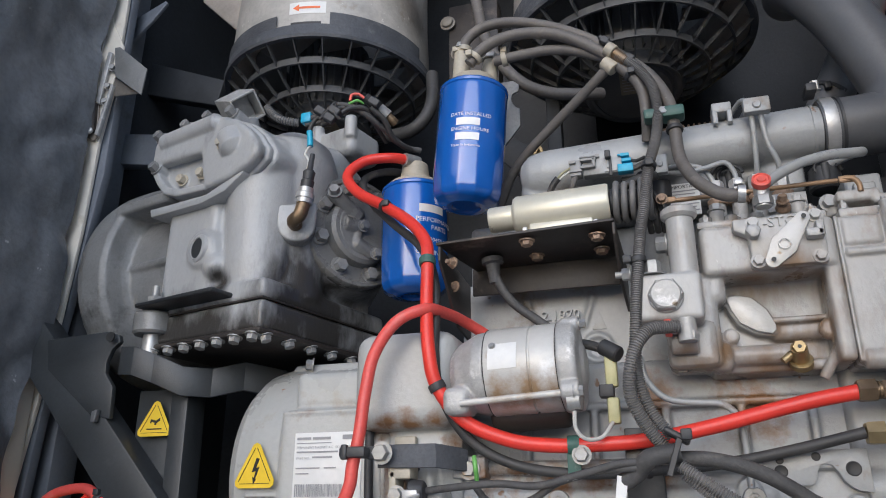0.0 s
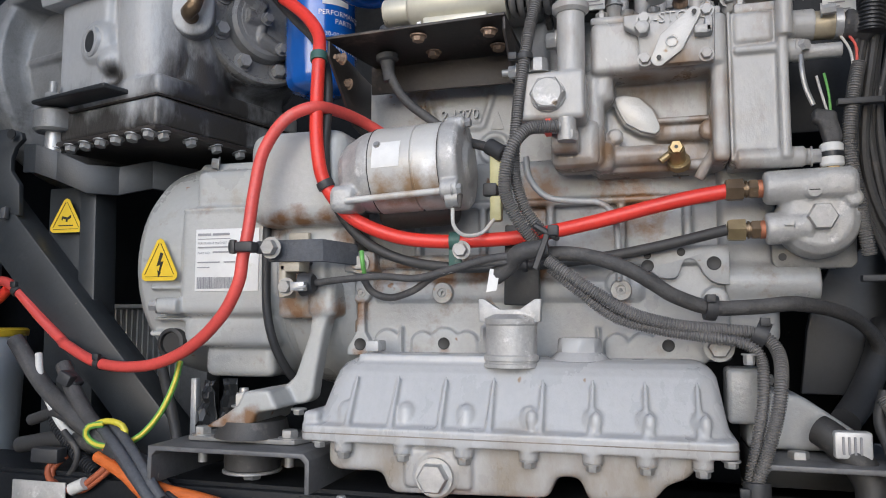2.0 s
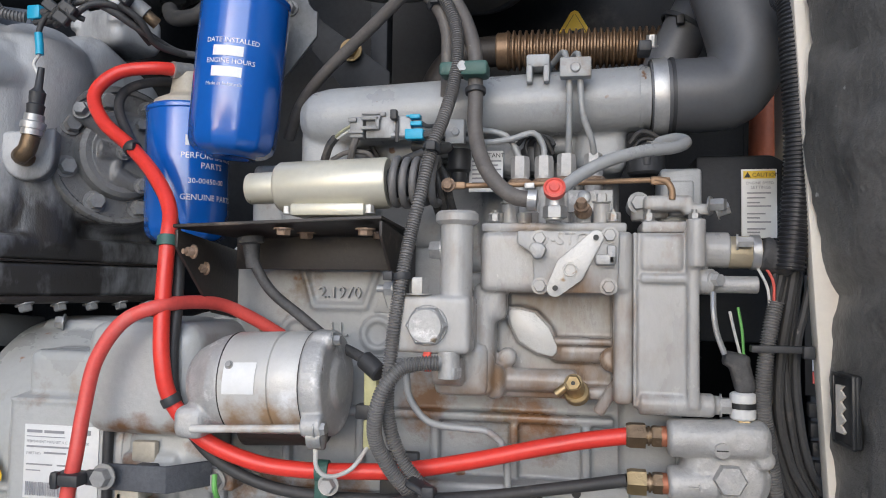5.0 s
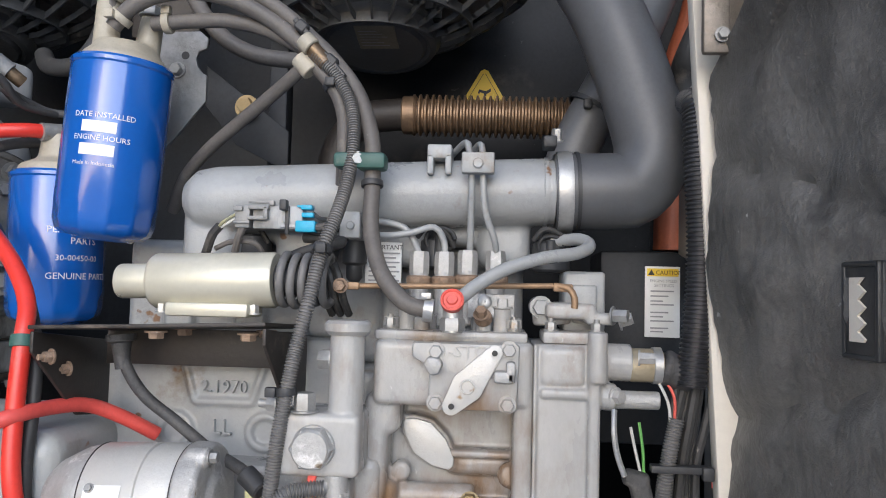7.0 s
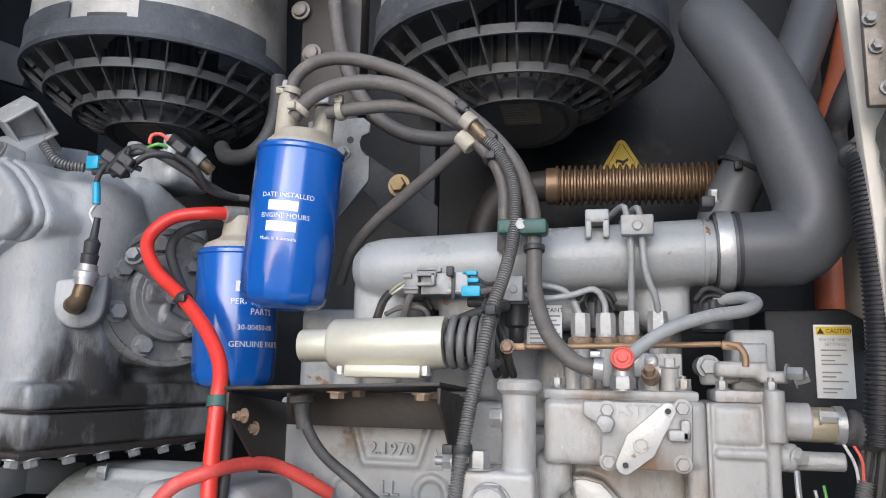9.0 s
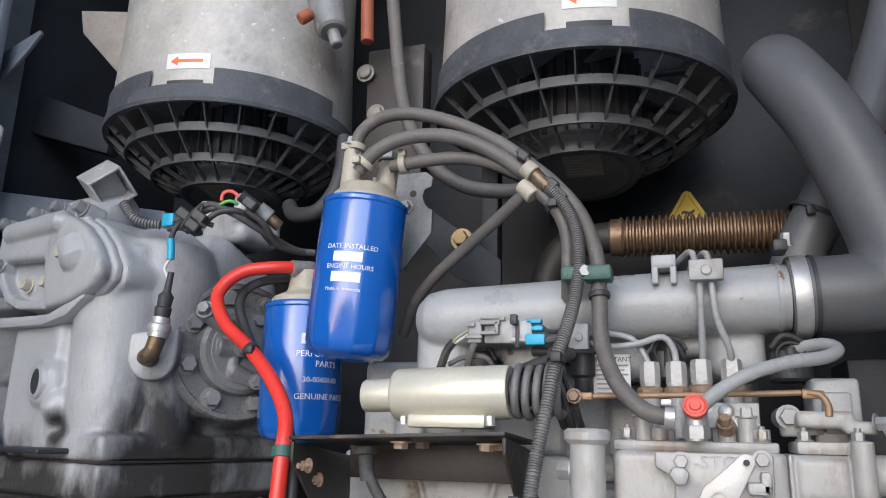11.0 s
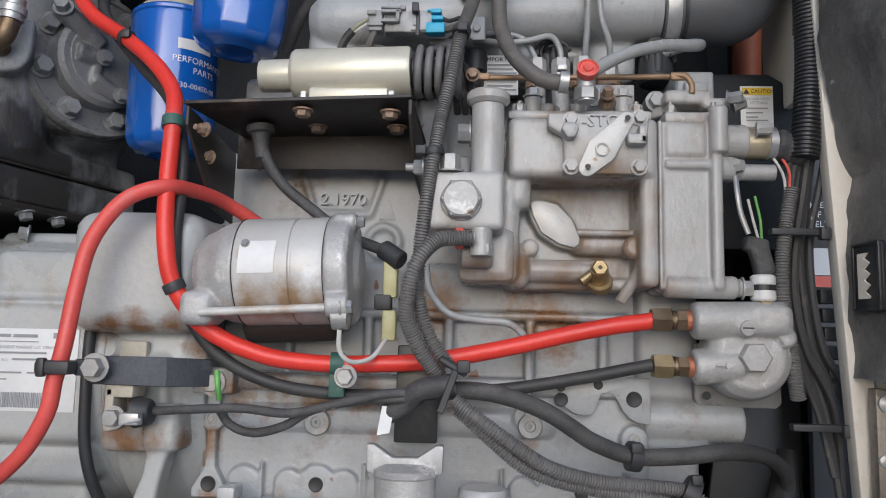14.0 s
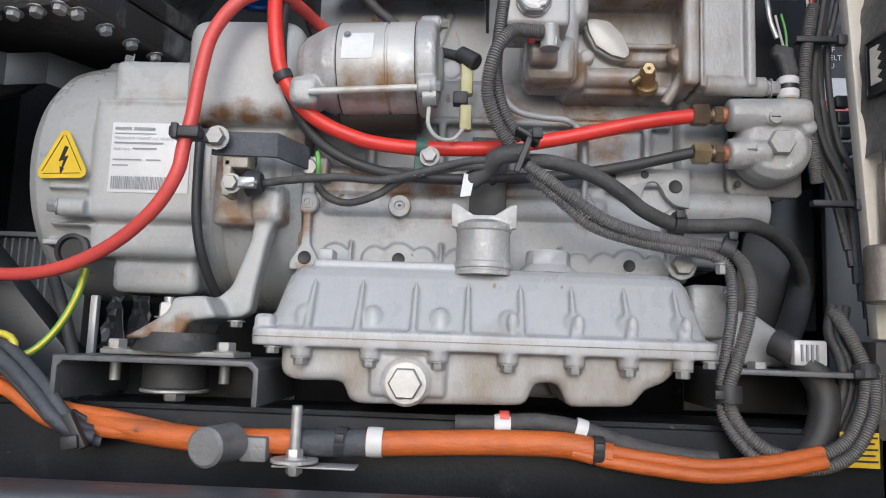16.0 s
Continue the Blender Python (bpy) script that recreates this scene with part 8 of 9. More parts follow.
h = hose("wiring_conduit", cn2, 0.0070, "conduit", "grey corrugated wiring conduit curving from the feed pump", "conduit", "wiring conduits", 14, (0.0028, 0.0016))
h = hose("fuel_hose", [(-0.030, 0.976, 2.232), (-0.011, 0.976, 2.210), (-0.002, 0.976, 2.194), (0.003, 0.976, 2.176), (0.004, 0.976, 2.156), (0.004, 0.976, 2.130), (0.002, 0.985, 2.105)], 0.0080, "hose", "grey-brown rubber fuel hose behind the corrugated loom", n=14)
band(h, (-0.012, 0.976, 2.211), (0.6, 0, -0.8), 0.0084, 0.007, "plastic", "cable_tie", (0.1, -1, 0))
# green clip on the manifold
clip = thing("manifold_clip", (0.033, 0.955, 2.126), "green rubber-lined hose clip bolted to the manifold", "clip")
bm = B()
box(bm, (0.039, 0.951, 2.124), (0.030, 0.026, 0.017), 0.004)
box(bm, (0.009, 0.952, 2.125), (0.018, 0.022, 0.016), 0.004)
part("strap", bm, "green", clip)
bm = B()
bolt(bm, (0.025, 0.945, 2.125), (0.2, -1, 0.1), 0.011, 0.006)
part("bolt", bm, "bolt", clip)

# red-capped bleed fitting and its grey hose
bleed = thing("bleed_fitting", (0.127, 0.905, 1.972), "zinc bleed fitting with a red plastic cap", "fitting")
q = Vector((0.128, 0.890, 1.987))
bm = B()
lathe(bm, q + Vector((0, 0.010, -0.004)), (0, -0.85, 0.35), [(0, 0), (0.0100, 0), (0.0110, 0.002), (0.0110, 0.009), (0.0090, 0.010), (0.0080, 0.0085), (0.0055, 0.0085), (0.0045, 0.0105), (0, 0.0105)], 28)
part("red_cap", bm, "redcap", bleed)
bm = B()
rod(bm, (q.x, 0.905, 1.955), (q.x, 0.905, q.z + 0.002), 0.0095, n=18)
rod(bm, (q.x, 0.905, q.z), q + Vector((0, 0.008, 0)), 0.009, n=16)
part("stem", bm, "zinc", bleed)
bm = B()
bolt(bm, (q.x, 0.905, 1.957), (0, 0, 1), 0.021, 0.012, False)
part("union_nut", bm, "bolt", bleed, "dull steel union nut")
gh = [(0.134, 0.910, 1.987), (0.152, 0.920, 2.002), (0.180, 0.930, 2.018), (0.215, 0.940, 2.029), (0.248, 0.955, 2.035), (0.263, 0.975, 2.044), (0.255, 0.995, 2.052), (0.230, 1.020, 2.051)]
hose("return_hose", gh, 0.0066, "engine", "grey braided return hose from the red-capped fitting", n=16)
bm = B()
sweep(bm, [(0.009, 0.952, 1.997), (0.071, 0.955, 1.998), (0.156, 0.957, 2.000), (0.225, 0.960, 2.002)], 0.0030, 10)
rodb = solo("throttle_rod", bm, "rail_copper", "thin copper-coloured throttle rod above the pump", "rod")
bm = B()
box(bm, (0.019, 0.950, 1.997), (0.022, 0.006, 0.008), 0.002)
cut(bm)
box(bm, (0.235, 0.955, 2.000), (0.020, 0.006, 0.008), 0.002)
part("rod_end", bm, "rail_copper", rodb)
bm = B()
bolt(bm, (0.012, 0.944, 1.997), (0, -1, 0), 0.010, 0.006)
bolt(bm, (0.154, 0.935, 1.971), (0, -0.6, 0.5), 0.010, 0.008)
part("rod_nut", bm, "rustbolt", rodb)
bm = B()
sweep(bm, [(0.226, 0.956, 2.002), (0.240, 0.952, 2.000), (0.246, 0.950, 1.990), (0.246, 0.950, 1.980)], 0.0034, 10)
part("rod_hook", bm, "rail_copper", rodb)
bm = B()
box(bm, (0.243, 0.965, 1.977), (0.05, 0.03, 0.016), 0.004)
rod(bm, (0.225, 0.990, 1.985), (0.227, 0.990, 1.962), 0.02, n=18)
box(bm, (0.273, 0.960, 1.970), (0.03, 0.02, 0.012), 0.003)
solo("throttle_linkage", bm, "pump", "grey throttle linkage plates on the pump", "linkage", cast=(0.0022, 2))
bm = B()
bolt(bm, (0.283, 0.950, 1.974), (1, -0.5, 0), 0.012, 0.014)
bolt(bm, (0.290, 0.955, 1.968), (1, -0.2, 0.3), 0.012, 0.012)
part("adjuster_screw", bm, "bolt", pump)

# small parts between manifold and pump: connectors, plate, dark bodies
bm = B()
l0, l1 = Vector((0.024, 1.012, 2.046)), Vector((0.064, 1.012, 1.998))
span(bm, (l0.x, 1.012, l1.z), (l1.x, 1.016, l0.z), 0.0006)
nl = solo("notice_plate", bm, "label", "small white notice plate behind the injector pipes", "notice")
bars("printed_text", [(0.004, 0.005 + 0.005 * k, 0.034 - 0.004 * (k % 2), 0.0018) for k in range(7)], (l0.x, 1.0115, l1.z), (1, 0, 0), (0, 0, 1), "greyink", nl)
letters("printed_word", "IMPORTANT", 0.0072, (l0.x + 0.001, 1.0115, l0.z - 0.008), (1, 0, 0), (0, 0, 1), "ink", nl)
con = thing("wire_connector", (-0.062, 0.975, 2.072), "black and cyan plug connectors on a short loom", "connector")
bm = B()
box(bm, (-0.099, 0.970, 2.067), (0.016, 0.016, 0.024), 0.0015)
box(bm, (-0.103, 0.961, 2.075), (0.010, 0.006, 0.005), 0.001)
box(bm, (-0.099, 0.961, 2.061), (0.018, 0.004, 0.003), 0.0008)
for z_, x1_ in ((2.0765, -0.070), (2.0655, -0.073)):
    box(bm, ((-0.092 + x1_) / 2, 0.963, z_), (x1_ + 0.092, 0.010, 0.0040), 0.0008)
box(bm, (-0.0735, 0.963, 2.071), (0.0045, 0.010, 0.014), 0.0008)
box(bm, (-0.080, 0.965, 2.0825), (0.026, 0.006, 0.0024), 0.0006)
box(bm, (-0.068, 0.964, 2.0815), (0.006, 0.007, 0.005), 0.001)
part("plug", bm, "comp_dark", con, "dark grey latched plug")
bm = B()
box(bm, (-0.062, 0.973, 2.067), (0.054, 0.016, 0.025), 0.002)
box(bm, (-0.054, 0.964, 2.0705), (0.004, 0.003, 0.018), 0.0006)
box(bm, (-0.048, 0.966, 2.0575), (0.022, 0.006, 0.003), 0.0008)
part("socket", bm, "comp", con, "pale grey socket")
bm = B()
box(bm, (-0.0535, 0.958, 2.079), (0.0075, 0.010, 0.011), 0.0012)
box(bm, (-0.0510, 0.963, 2.064), (0.0042, 0.003, 0.030), 0.0006)
part("cable_tie", bm, "plastic", con)
bm = B()
box(bm, (-0.0305, 0.966, 2.0775), (0.012, 0.012, 0.0050), 0.001)
box(bm, (-0.0365, 0.965, 2.0785), (0.008, 0.008, 0.0022), 0.0006)
box(bm, (-0.0290, 0.966, 2.0695), (0.013, 0.012, 0.0050), 0.001)
box(bm, (-0.0310, 0.966, 2.0575), (0.021, 0.014, 0.0120), 0.0015)
part("cyan_lock", bm, "cyan", con, "cyan locking clip")
for q, m_, r_ in ((((-0.104, 0.968, 2.072), (-0.119, 0.965, 2.062), (-0.126, 0.968, 2.056)), "wire_olive", 0.0017),
                  (((-0.104, 0.970, 2.069), (-0.117, 0.968, 2.060), (-0.127, 0.969, 2.054)), "wire_white", 0.0016),
                  (((-0.125, 0.968, 2.057), (-0.134, 0.972, 2.048), (-0.142, 0.980, 2.034), (-0.150, 0.99, 2.022)), "rubber", 0.0048),
                  (((-0.100, 0.968, 2.056), (-0.104, 0.968, 2.046), (-0.110, 0.975, 2.030)), "hose", 0.0042),
                  (((-0.135, 0.985, 2.034), (-0.115, 0.978, 2.041), (-0.090, 0.978, 2.040), (-0.082, 0.985, 2.028)), "hose", 0.0030),
                  (((-0.025, 0.968, 2.072), (-0.016, 0.962, 2.066), (-0.004, 0.950, 2.064)), "rubber", 0.0024),
                  (((-0.022, 0.968, 2.0575), (-0.014, 0.962, 2.057), (0.003, 0.950, 2.060)), "hose", 0.0042)):
    bm = B()
    sweep(bm, q, r_, 8, 0.004)
    part("lead", bm, m_, con)
for q, r_ in (((-0.112, 1.045, 2.050), 0.022), ((0.101, 1.030, 2.048), 0.020), ((0.227, 1.030, 2.047), 0.022), ((0.038, 1.060, 2.037), 0.02)):
    bm = B()
    c_ = Vector(q)
    rod(bm, c_ - Vector((0, 0, 0.03)), c_ + Vector((0, 0, 0.004)), r_, r_ * 0.9, n=20, bev=0.003)
    rod(bm, c_ + Vector((0, 0, 0.004)), c_ + Vector((0, 0, 0.012)), r_ * 0.5, n=12)
    ring = part("injector", bm, "plastic", engine, "dark greasy injector")
    bm = B()
    sweep(bm, [c_ + Vector((-0.02, -0.02, 0.004)), c_ + Vector((-0.008, -0.025, 0.016)), c_ + Vector((0.01, -0.02, 0.010)), c_ + Vector((0.02, -0.012, -0.006))], 0.003, 8, 0.004)
    part("spill_pipe", bm, "rubber", ring)
sw = thing("pressure_switch", (0.014, 1.002, 2.02), "small black pressure switch hanging behind the loom", "switch")
bm = B()
lathe(bm, (0.014, 1.002, 2.046), (0, 0, -1), [(0, 0), (0.013, 0), (0.0135, 0.004), (0.0135, 0.024), (0.009, 0.027), (0.009, 0.040), (0.006, 0.044), (0, 0.045)], 18)
part("body", bm, "plastic", sw)
bm = B()
sweep(bm, [(0.006, 0.998, 2.046), (0.000, 0.985, 2.056), (-0.014, 0.975, 2.052), (-0.020, 0.975, 2.040)], 0.0026, 8, 0.004)
part("lead", bm, "rubber", sw)
for c_, r_ in (((0.106, 1.012, 2.050), 0.017), ((0.226, 1.012, 2.046), 0.014)):
    lp_ = thing("glow_plug_lead", c_, "black glow plug lead curled in a loop", "wire", "glow plug leads")
    bm = B()
    sweep(bm, [Vector(c_) + Vector((r_ * math.cos(k * 0.75) * (1 - 0.015 * k), -0.004 + 0.0016 * k, r_ * 0.75 * math.sin(k * 0.75))) for k in range(15)], 0.0023, 8, 0.003)
    part("wire", bm, "plastic", lp_)
    bm = B()
    rod(bm, Vector(c_) + Vector((0, 0.004, -0.02)), Vector(c_) + Vector((0, 0.002, 0.006)), 0.008, 0.006, n=16, bev=0.001)
    part("terminal_boot", bm, "plastic", lp_)
bm = B()
sweep(bm, [(-0.059, 0.965, 2.019), (-0.032, 0.960, 2.030), (-0.007, 0.955, 2.037), (0.006, 0.970, 2.043), (-0.037, 0.985, 2.048)], 0.0062, 10)
solo("boot_cable", bm, "rubber", "black cable curling over the ribbed boot", "cable")
# ribbed bundle right of the solenoid boot
for k in range(3):
    bm = B()
    sweep(bm, [Vector(p) + Vector((0.009 * k, 0, 0)) for p in ((-0.022, 0.970, 2.024), (-0.012, 0.960, 2.006), (-0.007, 0.965, 1.982), (-0.005, 0.985, 1.967))], 0.0042, 8, 0.004)
    solo("loop_cable", bm, "rubber", "coiled black cable loop beside the solenoid", "cable", "cable loops")

# shelf underside: grommet and cable
bm = B()
q = [(-0.219, 0.955, 1.925), (-0.211, 0.955, 1.903), (-0.194, 0.960, 1.877), (-0.163, 0.965, 1.852), (-0.125, 0.965, 1.824), (-0.091, 0.955, 1.810), (-0.063, 0.940, 1.798)]
sweep(bm, q, 0.0062, 12)
cb_ = solo("starter_cable", bm, "tape", "black taped cable dropping from the shelf to the starter", "cable")
bm = B()
lathe(bm, q[0], (0.1, 0, -1), [(0, -0.016), (0.015, -0.016), (0.015, -0.009), (0.010, -0.007), (0.0085, 0.006), (0.0075, 0.02), (0, 0.02)], 22)
part("grommet", bm, "tape", cb_)
bm = B()
rod(bm, (-0.080, 0.945, 1.807), (-0.058, 0.935, 1.792), 0.0105, n=14, bev=0.002)
part("plug", bm, "plastic", cb_)

# thin grey pipe under the feed pump
hose("drain_pipe", [(-0.034, 0.955, 1.792), (-0.029, 0.955, 1.764), (-0.008, 0.955, 1.740), (0.026, 0.960, 1.734), (0.056, 0.962, 1.731), (0.073, 0.965, 1.713), (0.077, 0.972, 1.672), (0.077, 0.972, 1.635)], 0.0040, "engine", "thin grey steel drain pipe on the engine block", "pipe", n=10)
# olive in-line connectors with white wire
con = thing("fuse_connector", (-0.071, 0.945, 1.748), "yellowed in-line connectors with a white wire", "connector")
bm = B()
box(bm, (-0.070, 0.945, 1.777), (0.015, 0.014, 0.045), 0.003)
cut(bm)
box(bm, (-0.070, 0.945, 1.726), (0.015, 0.014, 0.032), 0.003)
cut(bm)
part("shell", bm, "olive", con)
bm = B()
box(bm, (-0.077, 0.945, 1.750), (0.018, 0.016, 0.016), 0.002)
part("latch", bm, "plastic", con)
bm = B()
sweep(bm, [(-0.111, 0.885, 1.720), (-0.111, 0.890, 1.700), (-0.101, 0.900, 1.689), (-0.084, 0.920, 1.693), (-0.072, 0.940, 1.712)], 0.0024, 8, 0.004)
part("white_lead", bm, "wire_white", con)

# taped main loom and thin wires over the block
lm = [(-0.009, 0.900, 1.664), (0.025, 0.900, 1.664), (0.060, 0.904, 1.657), (0.091, 0.909, 1.645), (0.119, 0.915, 1.628), (0.140, 0.925, 1.615), (0.179, 0.935, 1.602), (0.229, 0.940, 1.603), (0.277, 0.955, 1.606), (0.346, 1.030, 1.591), (0.389, 1.090, 1.553), (0.375, 1.080, 1.494), (0.353, 1.060, 1.466)]
h = hose("wiring_loom", lm, 0.0086, "tape", "thick black cloth-taped wiring loom across the block", "loom", n=16)
band(h, lm[6], Vector(lm[7]) - Vector(lm[5]), 0.013, 0.012, "plastic", "cable_tie", (0, -0.8, 0.6))
lt = [(0.002, 0.885, 1.671), (-0.031, 0.885, 1.665), (-0.044, 0.900, 1.653), (-0.065, 0.910, 1.639)]
h = hose("wiring_loom", lt, 0.0105, "tape", "short taped loom end with a white paper tag", "loom", n=14)
bm = B()
prism(bm, [(-0.006, -0.014), (0.006, -0.012), (0.010, 0.012), (-0.002, 0.014)], (-0.067, 0.898, 1.634), (1, 0.2, 0), (0, 0.1, 1), 0.0006)
part("paper_tag", bm, "label", h, "white paper tag")
bm = B()
q = Vector((-0.000, 0.885, 1.688))
box(bm, q, (0.030, 0.030, 0.007), 0.002, 1, Euler((0, radians(30), 0)).to_matrix())
box(bm, q + Vector((0.010, -0.016, 0.0)), (0.012, 0.010, 0.012), 0.002)
box(bm, q + Vector((-0.004, -0.012, -0.022)), (0.007, 0.004, 0.045), 0.001, 1, Euler((0, radians(20), 0)).to_matrix())
part("cable_tie", bm, "plastic", h)
wires = (((-0.307, 0.920, 1.634), (-0.261, 0.910, 1.638), (-0.210, 0.905, 1.641), (-0.160, 0.900, 1.638), (-0.111, 0.895, 1.649), (-0.063, 0.890, 1.660), (-0.021, 0.888, 1.662)),
         ((-0.244, 0.940, 1.638), (-0.228, 0.930, 1.622), (-0.202, 0.925, 1.615), (-0.168, 0.915, 1.624), (-0.136, 0.905, 1.642), (-0.087, 0.898, 1.653), (-0.039, 0.890, 1.656)))
for q in wires:
    hose("sensor_wire", q, 0.0046, "tape", "thin black taped wire crossing the engine block", "wire", "sensor wires", 10)
bm = B()
sweep(bm, [(-0.244, 0.930, 1.675), (-0.241, 0.925, 1.661), (-0.242, 0.935, 1.647)], 0.0030, 8, 0.004)
solo("earth_wire", bm, "gy_green", "short green and yellow earth wire on the block", "wire")
bm = B()
bolt(bm, (-0.257, 0.955, 1.662), (0, -1, 0), 0.018, 0.008)
part("earth_bolt", bm, "bolt", engine)

# conduits running right and down to the loop in the corner
ca = [(0.001, 0.885, 1.656), (0.023, 0.882, 1.640), (0.056, 0.885, 1.617), (0.093, 0.890, 1.595), (0.142, 0.900, 1.582), (0.192, 0.912, 1.577), (0.228, 0.915, 1.572), (0.244, 0.905, 1.553), (0.242, 0.880, 1.523), (0.236, 0.875, 1.489), (0.224, 0.875, 1.448), (0.214, 0.872, 1.414), (0.224, 0.870, 1.383), (0.254, 0.865, 1.358), (0.293, 0.865, 1.354), (0.330, 0.868, 1.370), (0.351, 0.875, 1.401), (0.362, 0.885, 1.440), (0.356, 0.900, 1.476), (0.347, 0.920, 1.507)]
h = hose("wiring_conduit", ca, 0.0066, "conduit", "grey corrugated conduit looping round the bottom corner", "conduit", "wiring conduits", 14, (0.0028, 0.0016))
band(h, ca[6], Vector(ca[7]) - Vector(ca[5]), 0.014, 0.014, "plastic", "cable_tie", (0.2, -0.6, 0.8))
band(h, ca[11], Vector(ca[12]) - Vector(ca[10]), 0.012, 0.018, "plastic", "cable_tie", (-0.8, -0.6, 0))
band(h, ca[17], Vector(ca[18]) - Vector(ca[16]), 0.012, 0.016, "plastic", "cable_tie", (-0.8, -0.6, 0))
ca2 = [(0.004, 0.890, 1.647), (0.036, 0.890, 1.620), (0.073, 0.895, 1.592), (0.118, 0.900, 1.578), (0.167, 0.905, 1.570), (0.206, 0.905, 1.564), (0.225, 0.900, 1.549), (0.226, 0.890, 1.511), (0.218, 0.885, 1.464), (0.209, 0.882, 1.418), (0.213, 0.875, 1.384), (0.239, 0.860, 1.351), (0.284, 0.855, 1.343), (0.329, 0.858, 1.357), (0.357, 0.865, 1.397), (0.370, 0.880, 1.441)]
hose("wiring_conduit", ca2, 0.0058, "conduit", "grey corrugated conduit looping round the bottom corner", "conduit", "wiring conduits", 14, (0.0028, 0.0015))
bm = B()
bolt(bm, (0.188, 0.950, 1.557), (0, -1, 0), 0.022, 0.010)
part("block_bolt", bm, "bolt", engine)
bm = B()
bolt(bm, (0.212, 0.885, 1.553), (0, 0, -1), 0.010, 0.010)
part("clip_screw", bm, "bolt", engine)
hose("heater_hose", [(0.285, 0.930, 1.471), (0.297, 0.920, 1.463), (0.317, 0.910, 1.441), (0.328, 0.905, 1.412), (0.319, 0.900, 1.374), (0.302, 0.900, 1.347)], 0.0165, "rubber", "thick black rubber hose bending down in the corner", n=16)
# darker material than the hose in front, to paint the corner's shade
hose("heater_hose", [(0.405, 1.120, 1.584), (0.388, 1.100, 1.538), (0.359, 1.060, 1.495), (0.331, 1.020, 1.469)], 0.017, "plastic", "thick rubber hose behind the corner loom, darkened for shade", n=16)
bm = B()
box(bm, (0.311, 0.905, 1.460), (0.036, 0.016, 0.028), 0.003)
pl = solo("grey_plug", bm, "fins", "pale grey multi-pin plug in the corner loom", "connector")
bm = B()
for k in range(4):
    box(bm, Vector((0.301, 0.896, 1.460)) + Vector((0.0055 * k, 0, 0)), (0.0022, 0.002, 0.018), 0)
    cut(bm)
part("rib", bm, "greyink", pl)
for k, (dx, r_) in enumerate(((0, 0.006), (14, 0.005), (26, 0.0055))):
    hose("corner_cable", [Vector(p) + Vector((0.0006 * dx, 0, 0)) for p in ((0.350, 0.930, 1.513), (0.341, 0.920, 1.483), (0.347, 0.905, 1.449), (0.343, 0.900, 1.414), (0.324, 0.900, 1.371))], r_, "rubber", "black cable in the bundle at the corner", "cable", "corner cables", 10)

# right-hand vertical harness
hr_ = [(0.362, 0.975, 2.195), (0.363, 0.950, 2.180), (0.363, 0.942, 2.130), (0.366, 0.942, 2.070), (0.366, 0.942, 2.010), (0.362, 0.940, 1.962), (0.357, 0.940, 1.908)]
hose("wiring_conduit", hr_, 0.0135, "conduit_dark", "black corrugated conduit down the cabinet side", "conduit", "wiring conduits", 18, (0.0044, 0.0020))
hose("wiring_conduit", [(0.387, 0.990, 2.245), (0.381, 0.985, 2.183), (0.376, 0.975, 2.110), (0.370, 0.965, 2.052)], 0.0085, "conduit_dark", "thin black corrugated conduit down the cabinet side", "conduit", "wiring conduits", 12, (0.0050, 0.0030))
random.seed(11)
for k in range(7):
    dx = -28 + 9.5 * k
    j = [random.uniform(-5, 5) for _ in range(6)]
    pts = [(0.364, 0.950, 1.913), (0.357, 0.950, 1.870), (0.350, 0.955, 1.824), (0.353, 0.960, 1.767), (0.366, 0.965, 1.710), (0.390, 0.970, 1.648)]
    end = (0.396, 0.965, 1.603)
    pts = [Vector(p) + Vector(((dx + j[i]) * 0.00060, 0.004 * (k % 3), 0)) for i, p in enumerate(pts)] + [Vector(end) + Vector((dx * 0.0005, 0, -0.02 * k))]
    hose("harness_wire", pts, random.choice((0.0034, 0.0042, 0.0050)), "rubber", "black insulated wire in the side harness", "wire", "harness wires", 8)
hose("wiring_conduit", [(0.345, 0.945, 1.876), (0.338, 0.942, 1.845), (0.332, 0.942, 1.801), (0.333, 0.946, 1.762), (0.340, 0.950, 1.715), (0.349, 0.955, 1.66)], 0.0072, "conduit", "grey corrugated conduit of the side harness", "conduit", "wiring conduits", 14, (0.0028, 0.0016))
for q in ((0.345, 0.938, 1.830), (0.363, 0.945, 1.634), (0.376, 0.940, 1.965)):
    bm = B()
    c_ = Vector(q)
    box(bm, c_, (0.052, 0.012, 0.007), 0.001)
    box(bm, c_ + Vector((0.026, -0.006, -0.002)), (0.011, 0.010, 0.013), 0.002)
    solo("cable_tie", bm, "plastic", "black cable tie round the side harness", "cable tie", "harness ties")
for col_, q in (("redcap", ((0.329, 0.950, 1.922), (0.342, 0.945, 1.898), (0.343, 0.945, 1.876))), ("wire_white", ((0.324, 0.950, 1.919), (0.336, 0.945, 1.893), (0.339, 0.945, 1.873))), ("wire_white", ((0.302, 0.950, 1.866), (0.306, 0.950, 1.847), (0.312, 0.950, 1.822))), ("gy_green", ((0.311, 0.955, 1.870), (0.314, 0.950, 1.844), (0.315, 0.950, 1.821))), ("redcap", ((0.355, 0.960, 1.946), (0.361, 0.960, 1.987), (0.364, 0.965, 2.012)))):
    bm = B()
    sweep(bm, q, 0.0015, 8, 0.004)
    solo("thin_lead", bm, col_, "thin coloured lead beside the side harness", "wire", "thin leads")
